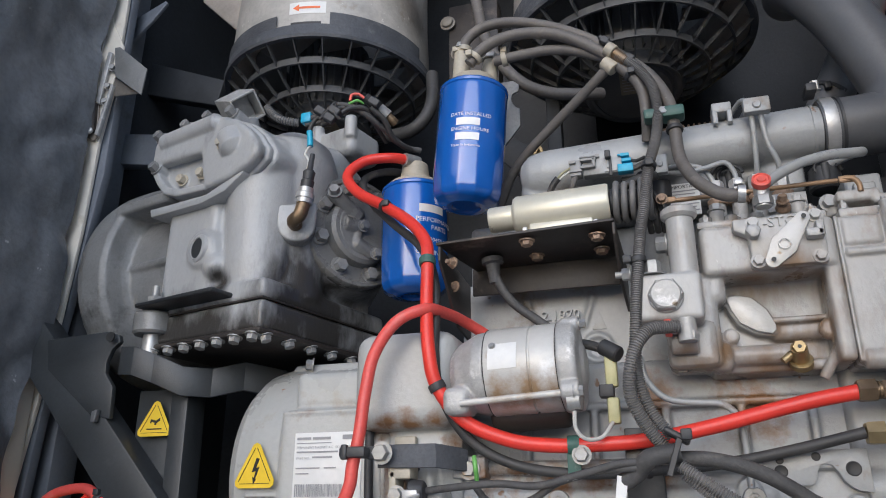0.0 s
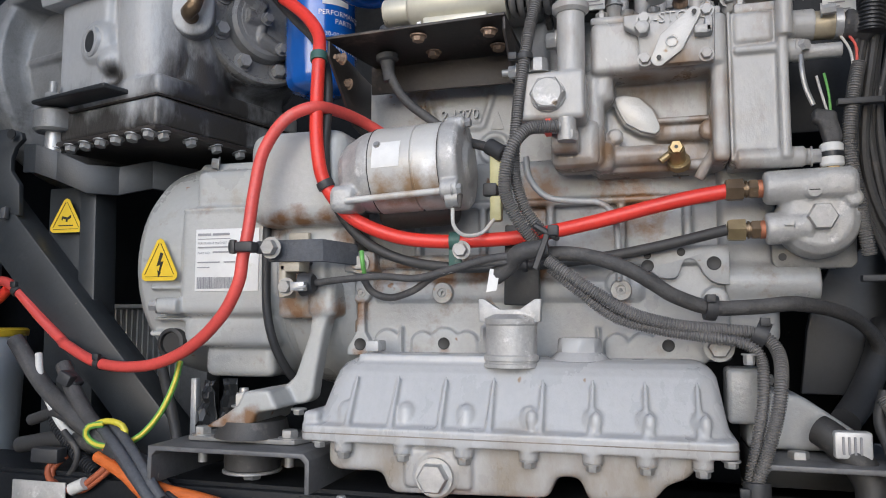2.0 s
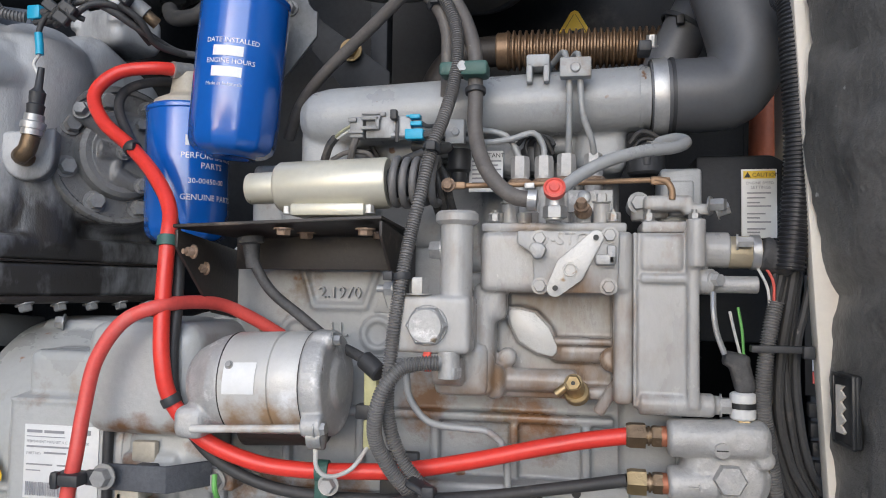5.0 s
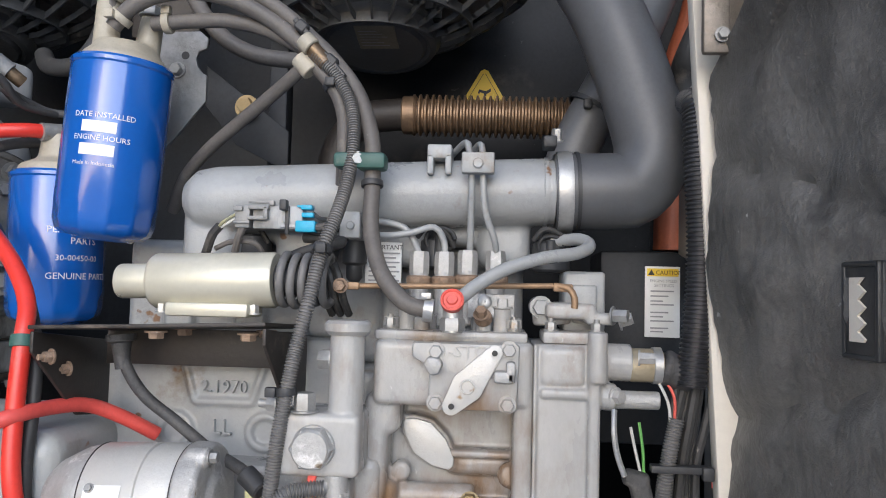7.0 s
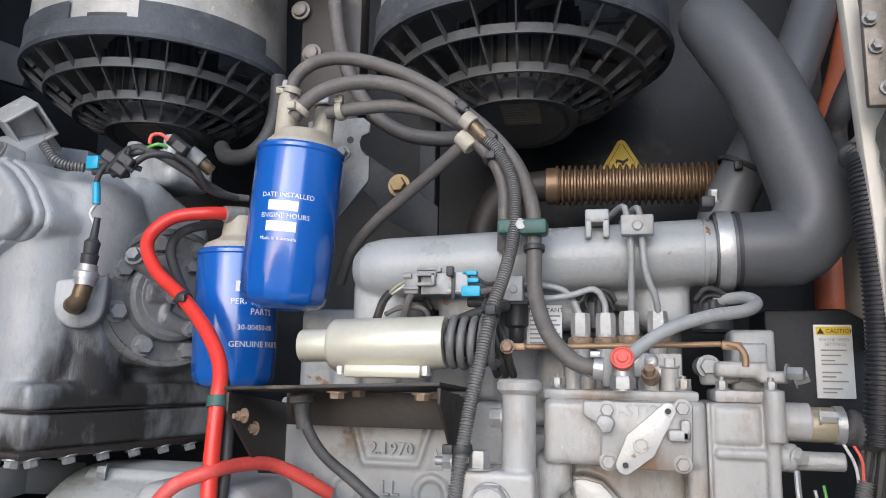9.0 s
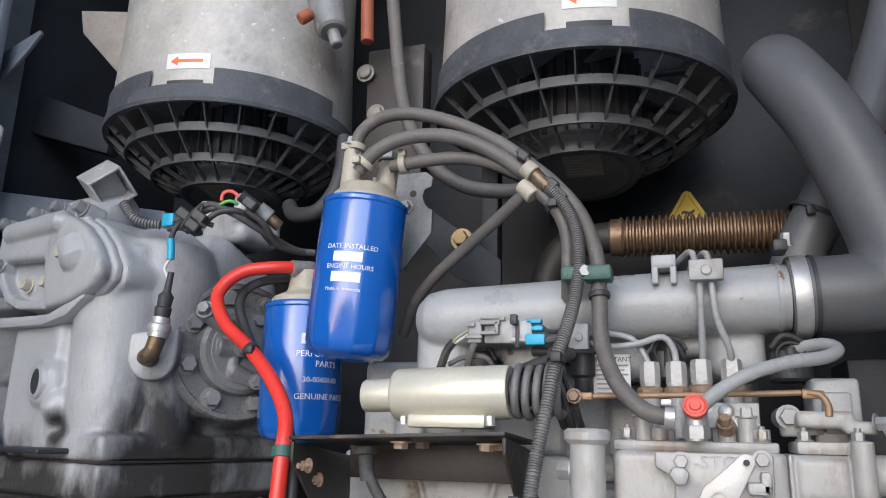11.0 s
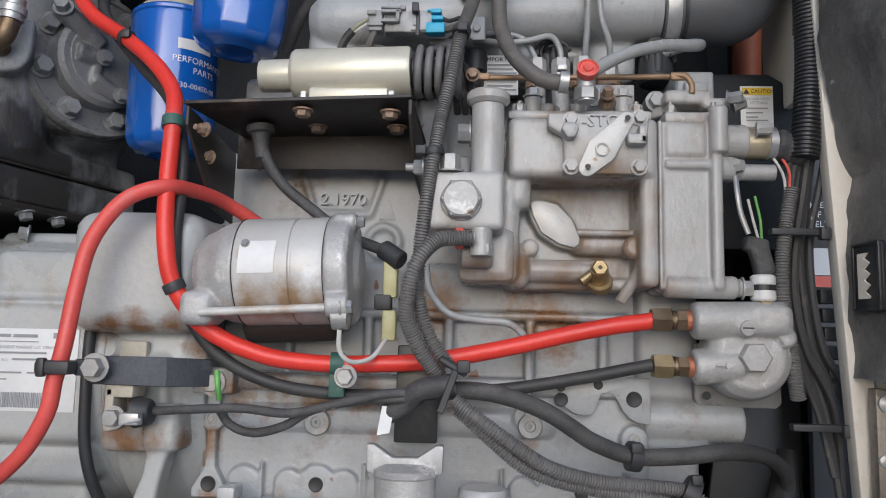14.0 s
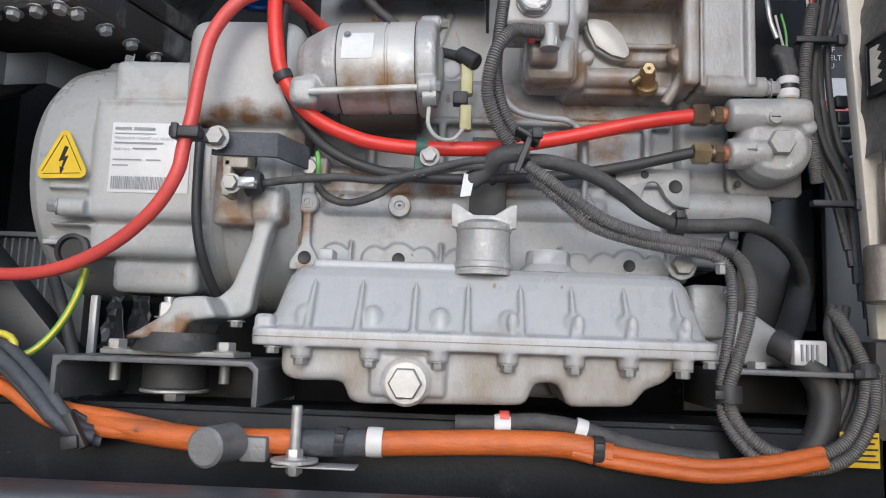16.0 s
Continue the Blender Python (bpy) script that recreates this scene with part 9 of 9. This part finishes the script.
# relay strip and sign on the inner panel
rs = thing("terminal_strip", (0.391, 0.985, 1.720), "black terminal strip on the inner panel", "terminal strip")
for k in range(6):
    bm = B()
    box(bm, Vector((0.389, 0.975, 1.767)) - Vector((-0.0015 * k, 0, 0.0195 * k)), (0.016, 0.012, 0.015), 0.002)
    part("terminal", bm, "plastic", rs)
sg = B()
q = Vector((0.430, 1.062, 1.838))
box(sg, q, (0.055, 0.002, 0.135), 0.0005)
sg = solo("safety_notice", sg, "ink", "black safety notice with white letters and a red corner", "notice")
for k, w_ in enumerate(("KEEP", "OF", "BELT", "PU")):
    letters("printed_word", w_, 0.0105, q + Vector((-0.018, -0.0016, 0.040 - 0.0115 * k)), (1, 0, 0), (0, 0, 1), "white", sg)
bars("white_field", [(-0.020, -0.040, 0.040, 0.032)], q - Vector((0, 0.0016, 0)), (1, 0, 0), (0, 0, 1), "white", sg)
bars("red_field", [(-0.020, -0.054, 0.040, 0.013)], q - Vector((0, 0.0016, 0)), (1, 0, 0), (0, 0, 1), "redcap", sg)


# ---- mounts, bottom cables and latch ----
def mount_channel(name, x0, x1, z, y0, label):
    m = thing(name, ((x0 + x1) / 2, y0 + 0.05, 1.38), label, "bracket", "engine mount brackets")
    bm = B()
    prism(bm, [(x0, z), (x1 - 0.008, z), (x1, z - 0.008), (x1, z - 0.047), (x1 - 0.006, z - 0.047), (x1 - 0.006, z - 0.012), (x1 - 0.012, z - 0.006), (x0 + 0.012, z - 0.006), (x0 + 0.006, z - 0.012), (x0 + 0.006, z - 0.047), (x0, z - 0.047)], (0, y0, 0), (1, 0, 0), (0, 0, 1), -0.17, 0.001)
    part("channel", bm, "channel", m)
    bm = B()
    span(bm, (x0, y0 + 0.172, z - 0.058), (x1, y0 + 0.178, z), 0.001)
    part("back_web", bm, "frame", m)
    return m


cL = (-0.495, 0.850, 1.426)
cR = (-0.275, 0.850, 1.440)
mount_channel("mount_bracket", cL[0], cR[0], 1.431, 0.850, "black folded steel channel under the rubber engine mount")
q = Vector((-0.391, 0.925, 1.440))
q.z = 1.431
rm = thing("engine_mount", q, "rusty-edged rubber engine mount with a steel plate", "mount", "engine mounts")
bm = B()
lathe(bm, q + Vector((0, 0, 0.006)), (0, 0, 1), [(0, 0), (0.050, 0), (0.046, 0.008), (0.043, 0.021), (0, 0.021)], 36)
part("upper_rubber", bm, "rubber", rm)
bm = B()
prism(bm, [(-0.075, -0.032), (0.075, -0.032), (0.085, 0), (0.075, 0.032), (-0.075, 0.032), (-0.085, 0)], q + Vector((0, 0, 0.001)), (1, 0, 0), (0, 1, 0), 0.006, 0.001)
part("base_plate", bm, "comp_dark", rm)
bm = B()
for s_ in (-0.062, 0.062):
    bolt(bm, q + Vector((s_, -0.018, 0.007)), (0, 0, 1), 0.019, 0.009)
part("bolt", bm, "bolt", rm)
bm = B()
for s_ in (-0.062, 0.062):
    rod(bm, q + Vector((s_, -0.018, -0.028)), q + Vector((s_, -0.018, -0.006)), 0.006, n=12)
    cut(bm)
part("stud", bm, "bolt", rm)
bm = B()
rod(bm, q + Vector((0, 0, -0.036)), q + Vector((0, 0, -0.007)), 0.036, n=32, bev=0.002)
part("lower_rubber", bm, "rubber", rm)
bm = B()
rod(bm, q + Vector((0, 0, -0.040)), q + Vector((0, 0, -0.036)), 0.038, n=32, bev=0.001)
bolt(bm, q + Vector((0, 0, -0.040)), (0, 0, -1), 0.022, 0.010, False)
part("washer", bm, "zinc", rm, "bright wide washer and nut")
cL2, cR2 = (0.217, 0.860, 1.437), (0.316, 0.860, 1.444)
mb2 = mount_channel("mount_bracket", cL2[0], cR2[0] + 0.06, cL2[2] + 0.004, 0.875, "black folded steel channel beside the corner looms")
bm = B()
bolt(bm, (0.262, 0.920, 1.438), (0, 0, 1), 0.019, 0.009)
part("bracket_bolt", bm, "bolt", mb2)
# pale support arm at the right of the pan
bm = B()
prism(bm, [(0, 0), (0.06, -0.012), (0.115, -0.05), (0.115, -0.072), (0.0, -0.072)], (0.215, 0.955, 1.515), (1, 0, 0), (0, 0, 1), -0.08, 0.006, 3)
solo("support_arm", bm, "engine", "light grey cast support arm beside the oil pan", "arm", cast=(0.0026, 2))
bm = B()
span(bm, (0.194, 0.935, 1.534), (0.236, 0.990, 1.472), 0.006, 3)
part("front_cover", bm, "engine", engine)
bm = B()
bolt(bm, (0.231, 0.930, 1.523), (0.7, -0.7, 0), 0.012, 0.008)
part("cover_bolt", bm, "zinc", engine)

# orange power cable along the rail
oc = [(-0.491, 0.885, 1.362), (-0.446, 0.872, 1.360), (-0.380, 0.862, 1.352), (-0.319, 0.858, 1.348), (-0.249, 0.858, 1.350), (-0.167, 0.858, 1.351), (-0.086, 0.858, 1.355), (-0.006, 0.858, 1.358), (0.050, 0.858, 1.357), (0.090, 0.856, 1.349), (0.134, 0.852, 1.338), (0.189, 0.850, 1.334), (0.250, 0.852, 1.341), (0.302, 0.858, 1.351)]
h = hose("power_cable", oc[:10], 0.0132, "orange", "thick dirty orange power cable along the rail", "cable", n=18)
for k, (dy, dz) in enumerate(((0.0, 0.004), (-0.006, -0.005), (0.006, -0.003))):
    bm = B()
    sweep(bm, [Vector(p) + Vector((0, dy, dz + (0.006 if i > 1 else 0.0))) for i, p in enumerate(oc[8:])], 0.0072, 12)
    part("strand", bm, "orange", h)
bm = B()
sweep(bm, [(-0.228, 0.858, 1.350), (-0.193, 0.858, 1.350), (-0.160, 0.858, 1.352)], 0.0138, 18)
part("grey_sleeve", bm, "loom", h, "dusty grey tape sleeve")
for p_, w_ in (((-0.151, 0.858, 1.353), 0.016),):
    band(h, p_, (1, 0, 0), 0.0138, w_, "label", "white_label")
for p_ in ((-0.186, 0.858, 1.352), (0.076, 0.857, 1.353)):
    band(h, p_, (1, 0, -0.1), 0.0140, 0.011, "plastic", "cable_tie", (0.0, -0.8, 0.3))
for k, (dy, dz) in enumerate(((0.0, 0.010), (-0.006, -0.006), (0.006, 0.002))):
    bm = B()
    sweep(bm, [Vector((-0.606, 0.900, 1.410)) + Vector((0, dy, dz)), Vector((-0.552, 0.885, 1.393)) + Vector((0, dy, dz)), Vector((-0.500, 0.875, 1.366)) + Vector((0, dy, dz)), Vector((-0.432, 0.868, 1.358)) + Vector((0, dy, dz * 0.9)), Vector((-0.350, 0.862, 1.352)) + Vector((0, dy * 0.5, dz * 0.2))], 0.0075, 12)
    part("strand", bm, "orange", h)
bm = B()
sweep(bm, [(-0.069, 0.880, 1.373), (-0.030, 0.878, 1.374), (0.016, 0.876, 1.378), (0.063, 0.872, 1.372), (0.103, 0.868, 1.361), (0.148, 0.866, 1.352), (0.199, 0.866, 1.348)], 0.0095, 14)
h = solo("taped_cable", bm, "tape", "black taped cable with white and red tags on the rail", "cable")
band(h, (-0.020, 0.877, 1.373), (1, 0, 0), 0.0102, 0.017, "label", "white_tag")
band(h, (-0.018, 0.877, 1.379), (1, 0, 0), 0.0080, 0.010, "redcap", "red_tag")
band(h, (0.061, 0.872, 1.372), (1, 0, -0.3), 0.0102, 0.012, "label", "white_tag")

# spring latch with a round knob, and its threaded bolt
lt_ = thing("door_latch", (-0.296, 0.830, 1.346), "grey latch with a round knob and a threaded bolt", "latch")
bm = B()
q = Vector((-0.295, 0.810, 1.350))
rod(bm, q + Vector((0, 0.03, 0)), q + Vector((-0.012, -0.018, 0)), 0.0195, n=32, bev=0.003)
part("knob", bm, "comp_dark", lt_)
bm = B()
span(bm, (-0.286, 0.835, 1.331), (-0.258, 0.865, 1.356), 0.003)
part("block", bm, "comp_dark", lt_)
bm = B()
q = Vector((-0.230, 0.840, 1.355))
rod(bm, q - Vector((0, 0, 0.036)), q + Vector((0, 0, 0.034)), 0.0056, n=16, bev=0.001)
part("threaded_bolt", bm, "zinc", lt_)
bm = B()
span(bm, (-0.251, 0.830, 1.328), (-0.167, 0.860, 1.330), 0.001)
lathe(bm, q - Vector((0, 0, 0.022)), (0, 0, 1), [(0, 0), (0.024, 0), (0.024, 0.003), (0, 0.003)], 24)
part("plate", bm, "alu", lt_)
bm = B()
bolt(bm, q - Vector((0, 0, 0.024)), (0, 0, -1), 0.015, 0.008)
bolt(bm, q - Vector((0, 0, 0.019)), (0, 0, 1), 0.015, 0.008)
part("nut", bm, "zinc", lt_)
bm = B()
span(bm, (0.331, 0.880, 1.344), (0.371, 0.882, 1.380), 0.0005)
yl = solo("yellow_notice", bm, "yellow", "yellow printed notice on the rail", "notice")
l0 = Vector((0.332, 0.878, 1.346))
bars("printed_text", [(0.002, 0.004 + 0.006 * k, 0.034 - 0.003 * (k % 2), 0.002) for k in range(5)], l0, (1, 0, 0), (0, 0, 1), "ink", yl)
# drilled hole, its darkness painted with a black disc on the rail
bm = B()
rod(bm, (-0.372, 0.895, 1.361), (-0.371, 0.893, 1.361), 0.004, n=12)
solo("rail_hole", bm, "ink", "small black disc painting a drilled hole in the rail", "hole", kind="structure")

# ---- lower left: tub, looms, earth wires, cooler fins ----
tub = thing("storage_tub", (-0.907, 0.970, 1.472), "grey-white plastic tub with a yellow lid", "tub")
t0 = Vector((-0.967, 1.000, 1.558))
bm = B()
lathe(bm, (t0.x - 0.02, 1.02, 1.31), (0, 0, 1), [(0, 0), (0.084, 0), (0.088, 0.01), (0.094, t0.z - 1.31), (0, t0.z - 1.31)], 48)
part("body", bm, "tub", tub)
bm = B()
lathe(bm, (t0.x - 0.02, 1.02, t0.z), (0, 0, 1), [(0, 0), (0.097, 0), (0.098, 0.004), (0.098, 0.010), (0.094, 0.013), (0, 0.014)], 48)
box(bm, (t0.x + 0.02, 0.95, t0.z + 0.016), (0.025, 0.02, 0.008), 0.002)
part("lid", bm, "yellow", tub, "yellow lid")
bm = B()
c_ = Vector((-0.837, 0.900, 1.521))
box(bm, c_, (0.055, 0.022, 0.050), 0.004, 2, Euler((0, radians(-12), 0)).to_matrix())
box(bm, c_ + Vector((0.012, -0.004, 0.032)), (0.03, 0.018, 0.024), 0.003, 2, Euler((0, radians(-12), 0)).to_matrix())
box(bm, c_ + Vector((-0.015, -0.006, -0.03)), (0.03, 0.02, 0.03), 0.003, 2, Euler((0, radians(-12), 0)).to_matrix())
solo("red_clip", bm, "redcap", "red plastic connector cover hanging at the tub", "cover")
fin = thing("cooler_core", (-0.859, 1.280, 1.542), "silver finned cooler core behind the frame", "cooler")
f0, f1_ = Vector((-0.914, 1.270, 1.606)), Vector((-0.795, 1.270, 1.606))
bm = B()
span(bm, (f0.x - 0.02, 1.285, 1.30), (f1_.x + 0.10, 1.33, f0.z), 0.002)
part("core", bm, "comp_dark", fin)
for k in range(15):
    bm = B()
    x_ = f0.x - 0.018 + 0.0125 * k
    span(bm, (x_, 1.272, 1.30), (x_ + 0.0035, 1.288, f0.z - 0.002), 0)
    part("fin", bm, "fins", fin)
bm = B()
for z_ in (f0.z,):
    span(bm, (f0.x - 0.03, 1.265, z_), (f1_.x + 0.10, 1.335, z_ + 0.008), 0.001)
part("header", bm, "fins", fin)
bm = B()
span(bm, (-0.537, 1.000, 1.413), (-0.528, 1.010, 1.501), 0.001)
solo("strut", bm, "fins", "bare metal strut behind the generator foot", "strut")
random.seed(3)
for c_ in ((-0.495, 0.980, 1.468), (-0.471, 1.000, 1.470)):
    bm = B()
    g = [[bm.verts.new(Vector(c_) + Vector(((i - 3) * 0.0055 * (1 - 0.06 * j), random.uniform(-0.008, 0.008), (j - 4) * 0.008))) for i in range(7)] for j in range(9)]
    for j in range(8):
        for i in range(6):
            bm.faces.new((g[j][i], g[j][i + 1], g[j + 1][i + 1], g[j + 1][i]))
    ob = solo("torn_liner", bm, "black", "crumpled black plastic liner scrap", "plastic scrap", angle=20)
    sd = ob.modifiers.new("sheet", "SOLIDIFY")
    sd.thickness = 0.0012
# earth wires
gw = [(-0.518, 0.945, 1.529), (-0.520, 0.935, 1.497), (-0.530, 0.920, 1.460), (-0.548, 0.905, 1.432), (-0.575, 0.895, 1.420), (-0.604, 0.890, 1.420), (-0.620, 0.888, 1.432), (-0.615, 0.888, 1.444), (-0.597, 0.893, 1.447)]
h = hose("earth_wire", gw, 0.0045, "gy_green", "green and yellow earth wire curling below the generator", "wire", n=12)
bm = B()
sweep(bm, [Vector(p) + Vector((0.0016, -0.0028, 0.0006)) for p in gw], 0.0024, 8)
part("yellow_stripe", bm, "gy_yellow", h)
hose("earth_wire", [(-0.625, 0.895, 1.440), (-0.594, 0.895, 1.451), (-0.569, 0.895, 1.446), (-0.564, 0.895, 1.432), (-0.583, 0.900, 1.419)], 0.0042, "gy_yellow", "yellow earth wire loop at the cable bundle", "wire", n=12)
# orange small loop
for k in range(2):
    hose("orange_lead", [Vector(p) + Vector((0.004 * k, 0.003 * k, -0.003 * k)) for p in ((-0.572, 0.890, 1.406), (-0.600, 0.885, 1.380), (-0.631, 0.885, 1.362), (-0.672, 0.890, 1.366), (-0.690, 0.900, 1.383), (-0.673, 0.905, 1.402))], 0.0045, "orange_tube", "thin orange lead looping beside the bundle", "wire", "orange leads", 10)
bm = B()
rod(bm, (-0.634, 0.882, 1.362), (-0.613, 0.882, 1.371), 0.0085, n=14)
solo("lead_sleeve", bm, "wire_white", "white sleeve on the orange leads", "sleeve")
# dark looms
for dx_, dy_, r_ in ((0.0, 0.0, 0.0075), (0.012, 0.006, 0.0065), (-0.010, 0.008, 0.006), (0.004, 0.014, 0.007)):
    pts_ = [Vector(p) + Vector((dx_ * (1 - 0.10 * i * i * 0.6), dy_, 0.5 * dx_)) for i, p in enumerate(((-0.604, 0.900, 1.440), (-0.551, 0.872, 1.414), (-0.512, 0.853, 1.390), (-0.484, 0.846, 1.366), (-0.459, 0.846, 1.351), (-0.444, 0.852, 1.347)))]
    hose("loom_branch", pts_, r_, "loom", "dusty blue-grey cable strand over the orange cable", "loom", "lower looms", 12)
bm = B()
box(bm, (-0.457, 0.835, 1.344), (0.018, 0.016, 0.014), 0.002, 2, Euler((0, radians(-10), 0)).to_matrix())
box(bm, (-0.455, 0.836, 1.355), (0.010, 0.010, 0.040), 0.002, 2, Euler((0, radians(-30), 0)).to_matrix())
solo("cable_tie", bm, "plastic", "black cable tie lock on the lower bundle", "cable tie", "harness ties")
looms = (([(-0.817, 0.960, 1.555), (-0.747, 0.945, 1.490), (-0.672, 0.920, 1.455), (-0.611, 0.905, 1.424), (-0.561, 0.895, 1.406), (-0.508, 0.885, 1.378), (-0.474, 0.880, 1.352)], 0.0125, "tape"),
         ([(-0.718, 0.950, 1.519), (-0.678, 0.930, 1.481), (-0.632, 0.912, 1.446), (-0.579, 0.900, 1.417), (-0.546, 0.910, 1.396), (-0.503, 0.930, 1.384)], 0.011, "tape"),
         ([(-0.770, 0.950, 1.439), (-0.701, 0.930, 1.453), (-0.626, 0.912, 1.423), (-0.569, 0.900, 1.401)], 0.0085, "rubber"),
         ([(-0.768, 0.955, 1.535), (-0.753, 0.945, 1.502), (-0.728, 0.935, 1.471), (-0.685, 0.925, 1.430), (-0.614, 0.910, 1.412)], 0.0055, "wire_white"),
         ([(-0.798, 0.960, 1.400), (-0.718, 0.940, 1.414), (-0.652, 0.920, 1.418), (-0.592, 0.905, 1.412)], 0.012, "rubber"),
         ([(-0.676, 0.910, 1.432), (-0.647, 0.905, 1.404), (-0.668, 0.910, 1.371), (-0.716, 0.920, 1.374)], 0.0045, "rubber"),
         ([(-0.581, 0.990, 1.520), (-0.550, 0.970, 1.469), (-0.527, 0.955, 1.417), (-0.532, 0.950, 1.398)], 0.0075, "rubber"))
for q, r_, m_ in looms:
    hose("loom_branch", q, r_, m_, "dusty cable loom branch at the lower bundle" if m_ != "wire_white" else "dirty white cable in the lower bundle", "loom", "lower looms", 12)
hose("wiring_conduit", [(-0.742, 0.950, 1.490), (-0.715, 0.935, 1.443), (-0.665, 0.920, 1.404), (-0.622, 0.910, 1.381)], 0.008, "conduit_dark", "black corrugated conduit in the lower bundle", "conduit", "wiring conduits", 12, (0.005, 0.003))
for q in ((-0.689, 0.925, 1.503), (-0.573, 0.885, 1.416), (-0.469, 0.865, 1.345), (-0.469, 0.868, 1.362)):
    bm = B()
    c_ = Vector(q)
    box(bm, c_, (0.022, 0.016, 0.018), 0.003, 2, Euler((0, radians(25), 0)).to_matrix())
    box(bm, c_ + Vector((0, 0.012, 0.0)), (0.030, 0.020, 0.008), 0.002, 1, Euler((0, radians(40), 0)).to_matrix())
    solo("cable_tie", bm, "plastic", "black cable tie lock on the lower bundle", "cable tie", "harness ties")
bm = B()
box(bm, (-0.690, 0.900, 1.401), (0.045, 0.02, 0.02), 0.003)
solo("black_plug", bm, "plastic", "black plug connector with orange leads", "connector")
bm = B()
span(bm, (-0.730, 0.880, 1.320), (-0.643, 0.883, 1.370), 0.001)
solo("foil_patch", bm, "alu", "scuffed silver foil patch on the black rail", "patch")

# ---- compressor harness ----
hw = thing("compressor_harness", (-0.498, 1.000, 2.238), "bunched black and coloured wires on the compressor", "harness")
bm = B()
box(bm, (-0.539, 0.985, 2.232), (0.018, 0.014, 0.018), 0.002)
part("blue_plug", bm, "cyan", hw)
runs = (([(-0.608, 0.970, 2.257), (-0.590, 0.970, 2.237), (-0.574, 0.975, 2.229), (-0.554, 0.985, 2.227)], 0.0062, "conduit"),
        ([(-0.546, 0.985, 2.232), (-0.513, 0.985, 2.234), (-0.484, 0.990, 2.252), (-0.448, 1.000, 2.239), (-0.424, 1.030, 2.223), (-0.401, 1.080, 2.207), (-0.377, 1.100, 2.205)], 0.0052, "tape"),
        ([(-0.541, 0.985, 2.220), (-0.511, 0.985, 2.223), (-0.488, 0.985, 2.240), (-0.466, 1.000, 2.249), (-0.442, 1.030, 2.239), (-0.430, 1.070, 2.214)], 0.0040, "rubber"),
        ([(-0.527, 0.980, 2.184), (-0.530, 0.980, 2.207), (-0.517, 0.980, 2.228), (-0.492, 0.980, 2.228), (-0.473, 0.990, 2.222)], 0.0036, "rubber"),
        ([(-0.511, 0.985, 2.215), (-0.479, 0.980, 2.226), (-0.461, 0.985, 2.239), (-0.440, 1.000, 2.242), (-0.433, 1.030, 2.231)], 0.0044, "rubber"),
        ([(-0.464, 0.990, 2.256), (-0.462, 0.990, 2.267), (-0.452, 0.995, 2.270), (-0.442, 1.000, 2.262)], 0.0026, "redcap"),
        ([(-0.466, 0.990, 2.251), (-0.451, 0.990, 2.255), (-0.445, 1.000, 2.253)], 0.0024, "gy_green"),
        ([(-0.529, 0.978, 2.203), (-0.527, 0.978, 2.188), (-0.526, 0.978, 2.175)], 0.0050, "cyan"),
        ([(-0.526, 0.978, 2.176), (-0.534, 0.978, 2.163), (-0.527, 0.978, 2.150), (-0.528, 0.978, 2.132)], 0.0022, "wire_white"),
        ([(-0.442, 1.000, 2.266), (-0.433, 1.010, 2.258), (-0.425, 1.020, 2.251)], 0.0085, "plastic"),
        ([(-0.425, 1.020, 2.251), (-0.419, 1.025, 2.246), (-0.412, 1.030, 2.240)], 0.0115, "comp_dark"),
        ([(-0.412, 1.030, 2.240), (-0.406, 1.035, 2.234), (-0.402, 1.040, 2.230)], 0.0080, "bronze"),
        ([(-0.432, 1.000, 2.244), (-0.414, 1.020, 2.228), (-0.408, 1.050, 2.206), (-0.389, 1.090, 2.203)], 0.0046, "rubber"),
        ([(-0.508, 0.970, 2.218), (-0.488, 0.968, 2.236), (-0.483, 0.975, 2.247), (-0.481, 0.968, 2.224), (-0.474, 0.975, 2.215)], 0.0030, "rubber"))
for q, r_, m_ in runs:
    bm = B()
    sweep(bm, q, r_, 10, 0.004, (0.0040, 0.0018) if m_ == "conduit" else None)
    part("wire", bm, m_, hw)
bm = B()
for q in ((-0.510, 0.975, 2.236), (-0.482, 0.972, 2.229), (-0.425, 1.000, 2.252), (-0.491, 0.972, 2.218)):
    box(bm, q, (0.020, 0.012, 0.014), 0.002, 1, Euler((0, radians(35), 0.2)).to_matrix())
    cut(bm)
part("plug", bm, "plastic", hw)
hose("coolant_hose", [(-0.488, 1.210, 2.318), (-0.466, 1.190, 2.296), (-0.418, 1.170, 2.290), (-0.390, 1.170, 2.316), (-0.382, 1.180, 2.359), (-0.389, 1.200, 2.423)], 0.0125, "rubber", "black rubber hose curling below the fan", n=14)
hose("coolant_hose", [(-0.307, 1.170, 2.686), (-0.285, 1.160, 2.526), (-0.271, 1.150, 2.456), (-0.242, 1.130, 2.384), (-0.200, 1.120, 2.323), (-0.154, 1.120, 2.293), (-0.100, 1.130, 2.286), (-0.066, 1.160, 2.299)], 0.0105, "hose", "grey-brown rubber hose passing behind the joint", n=14)
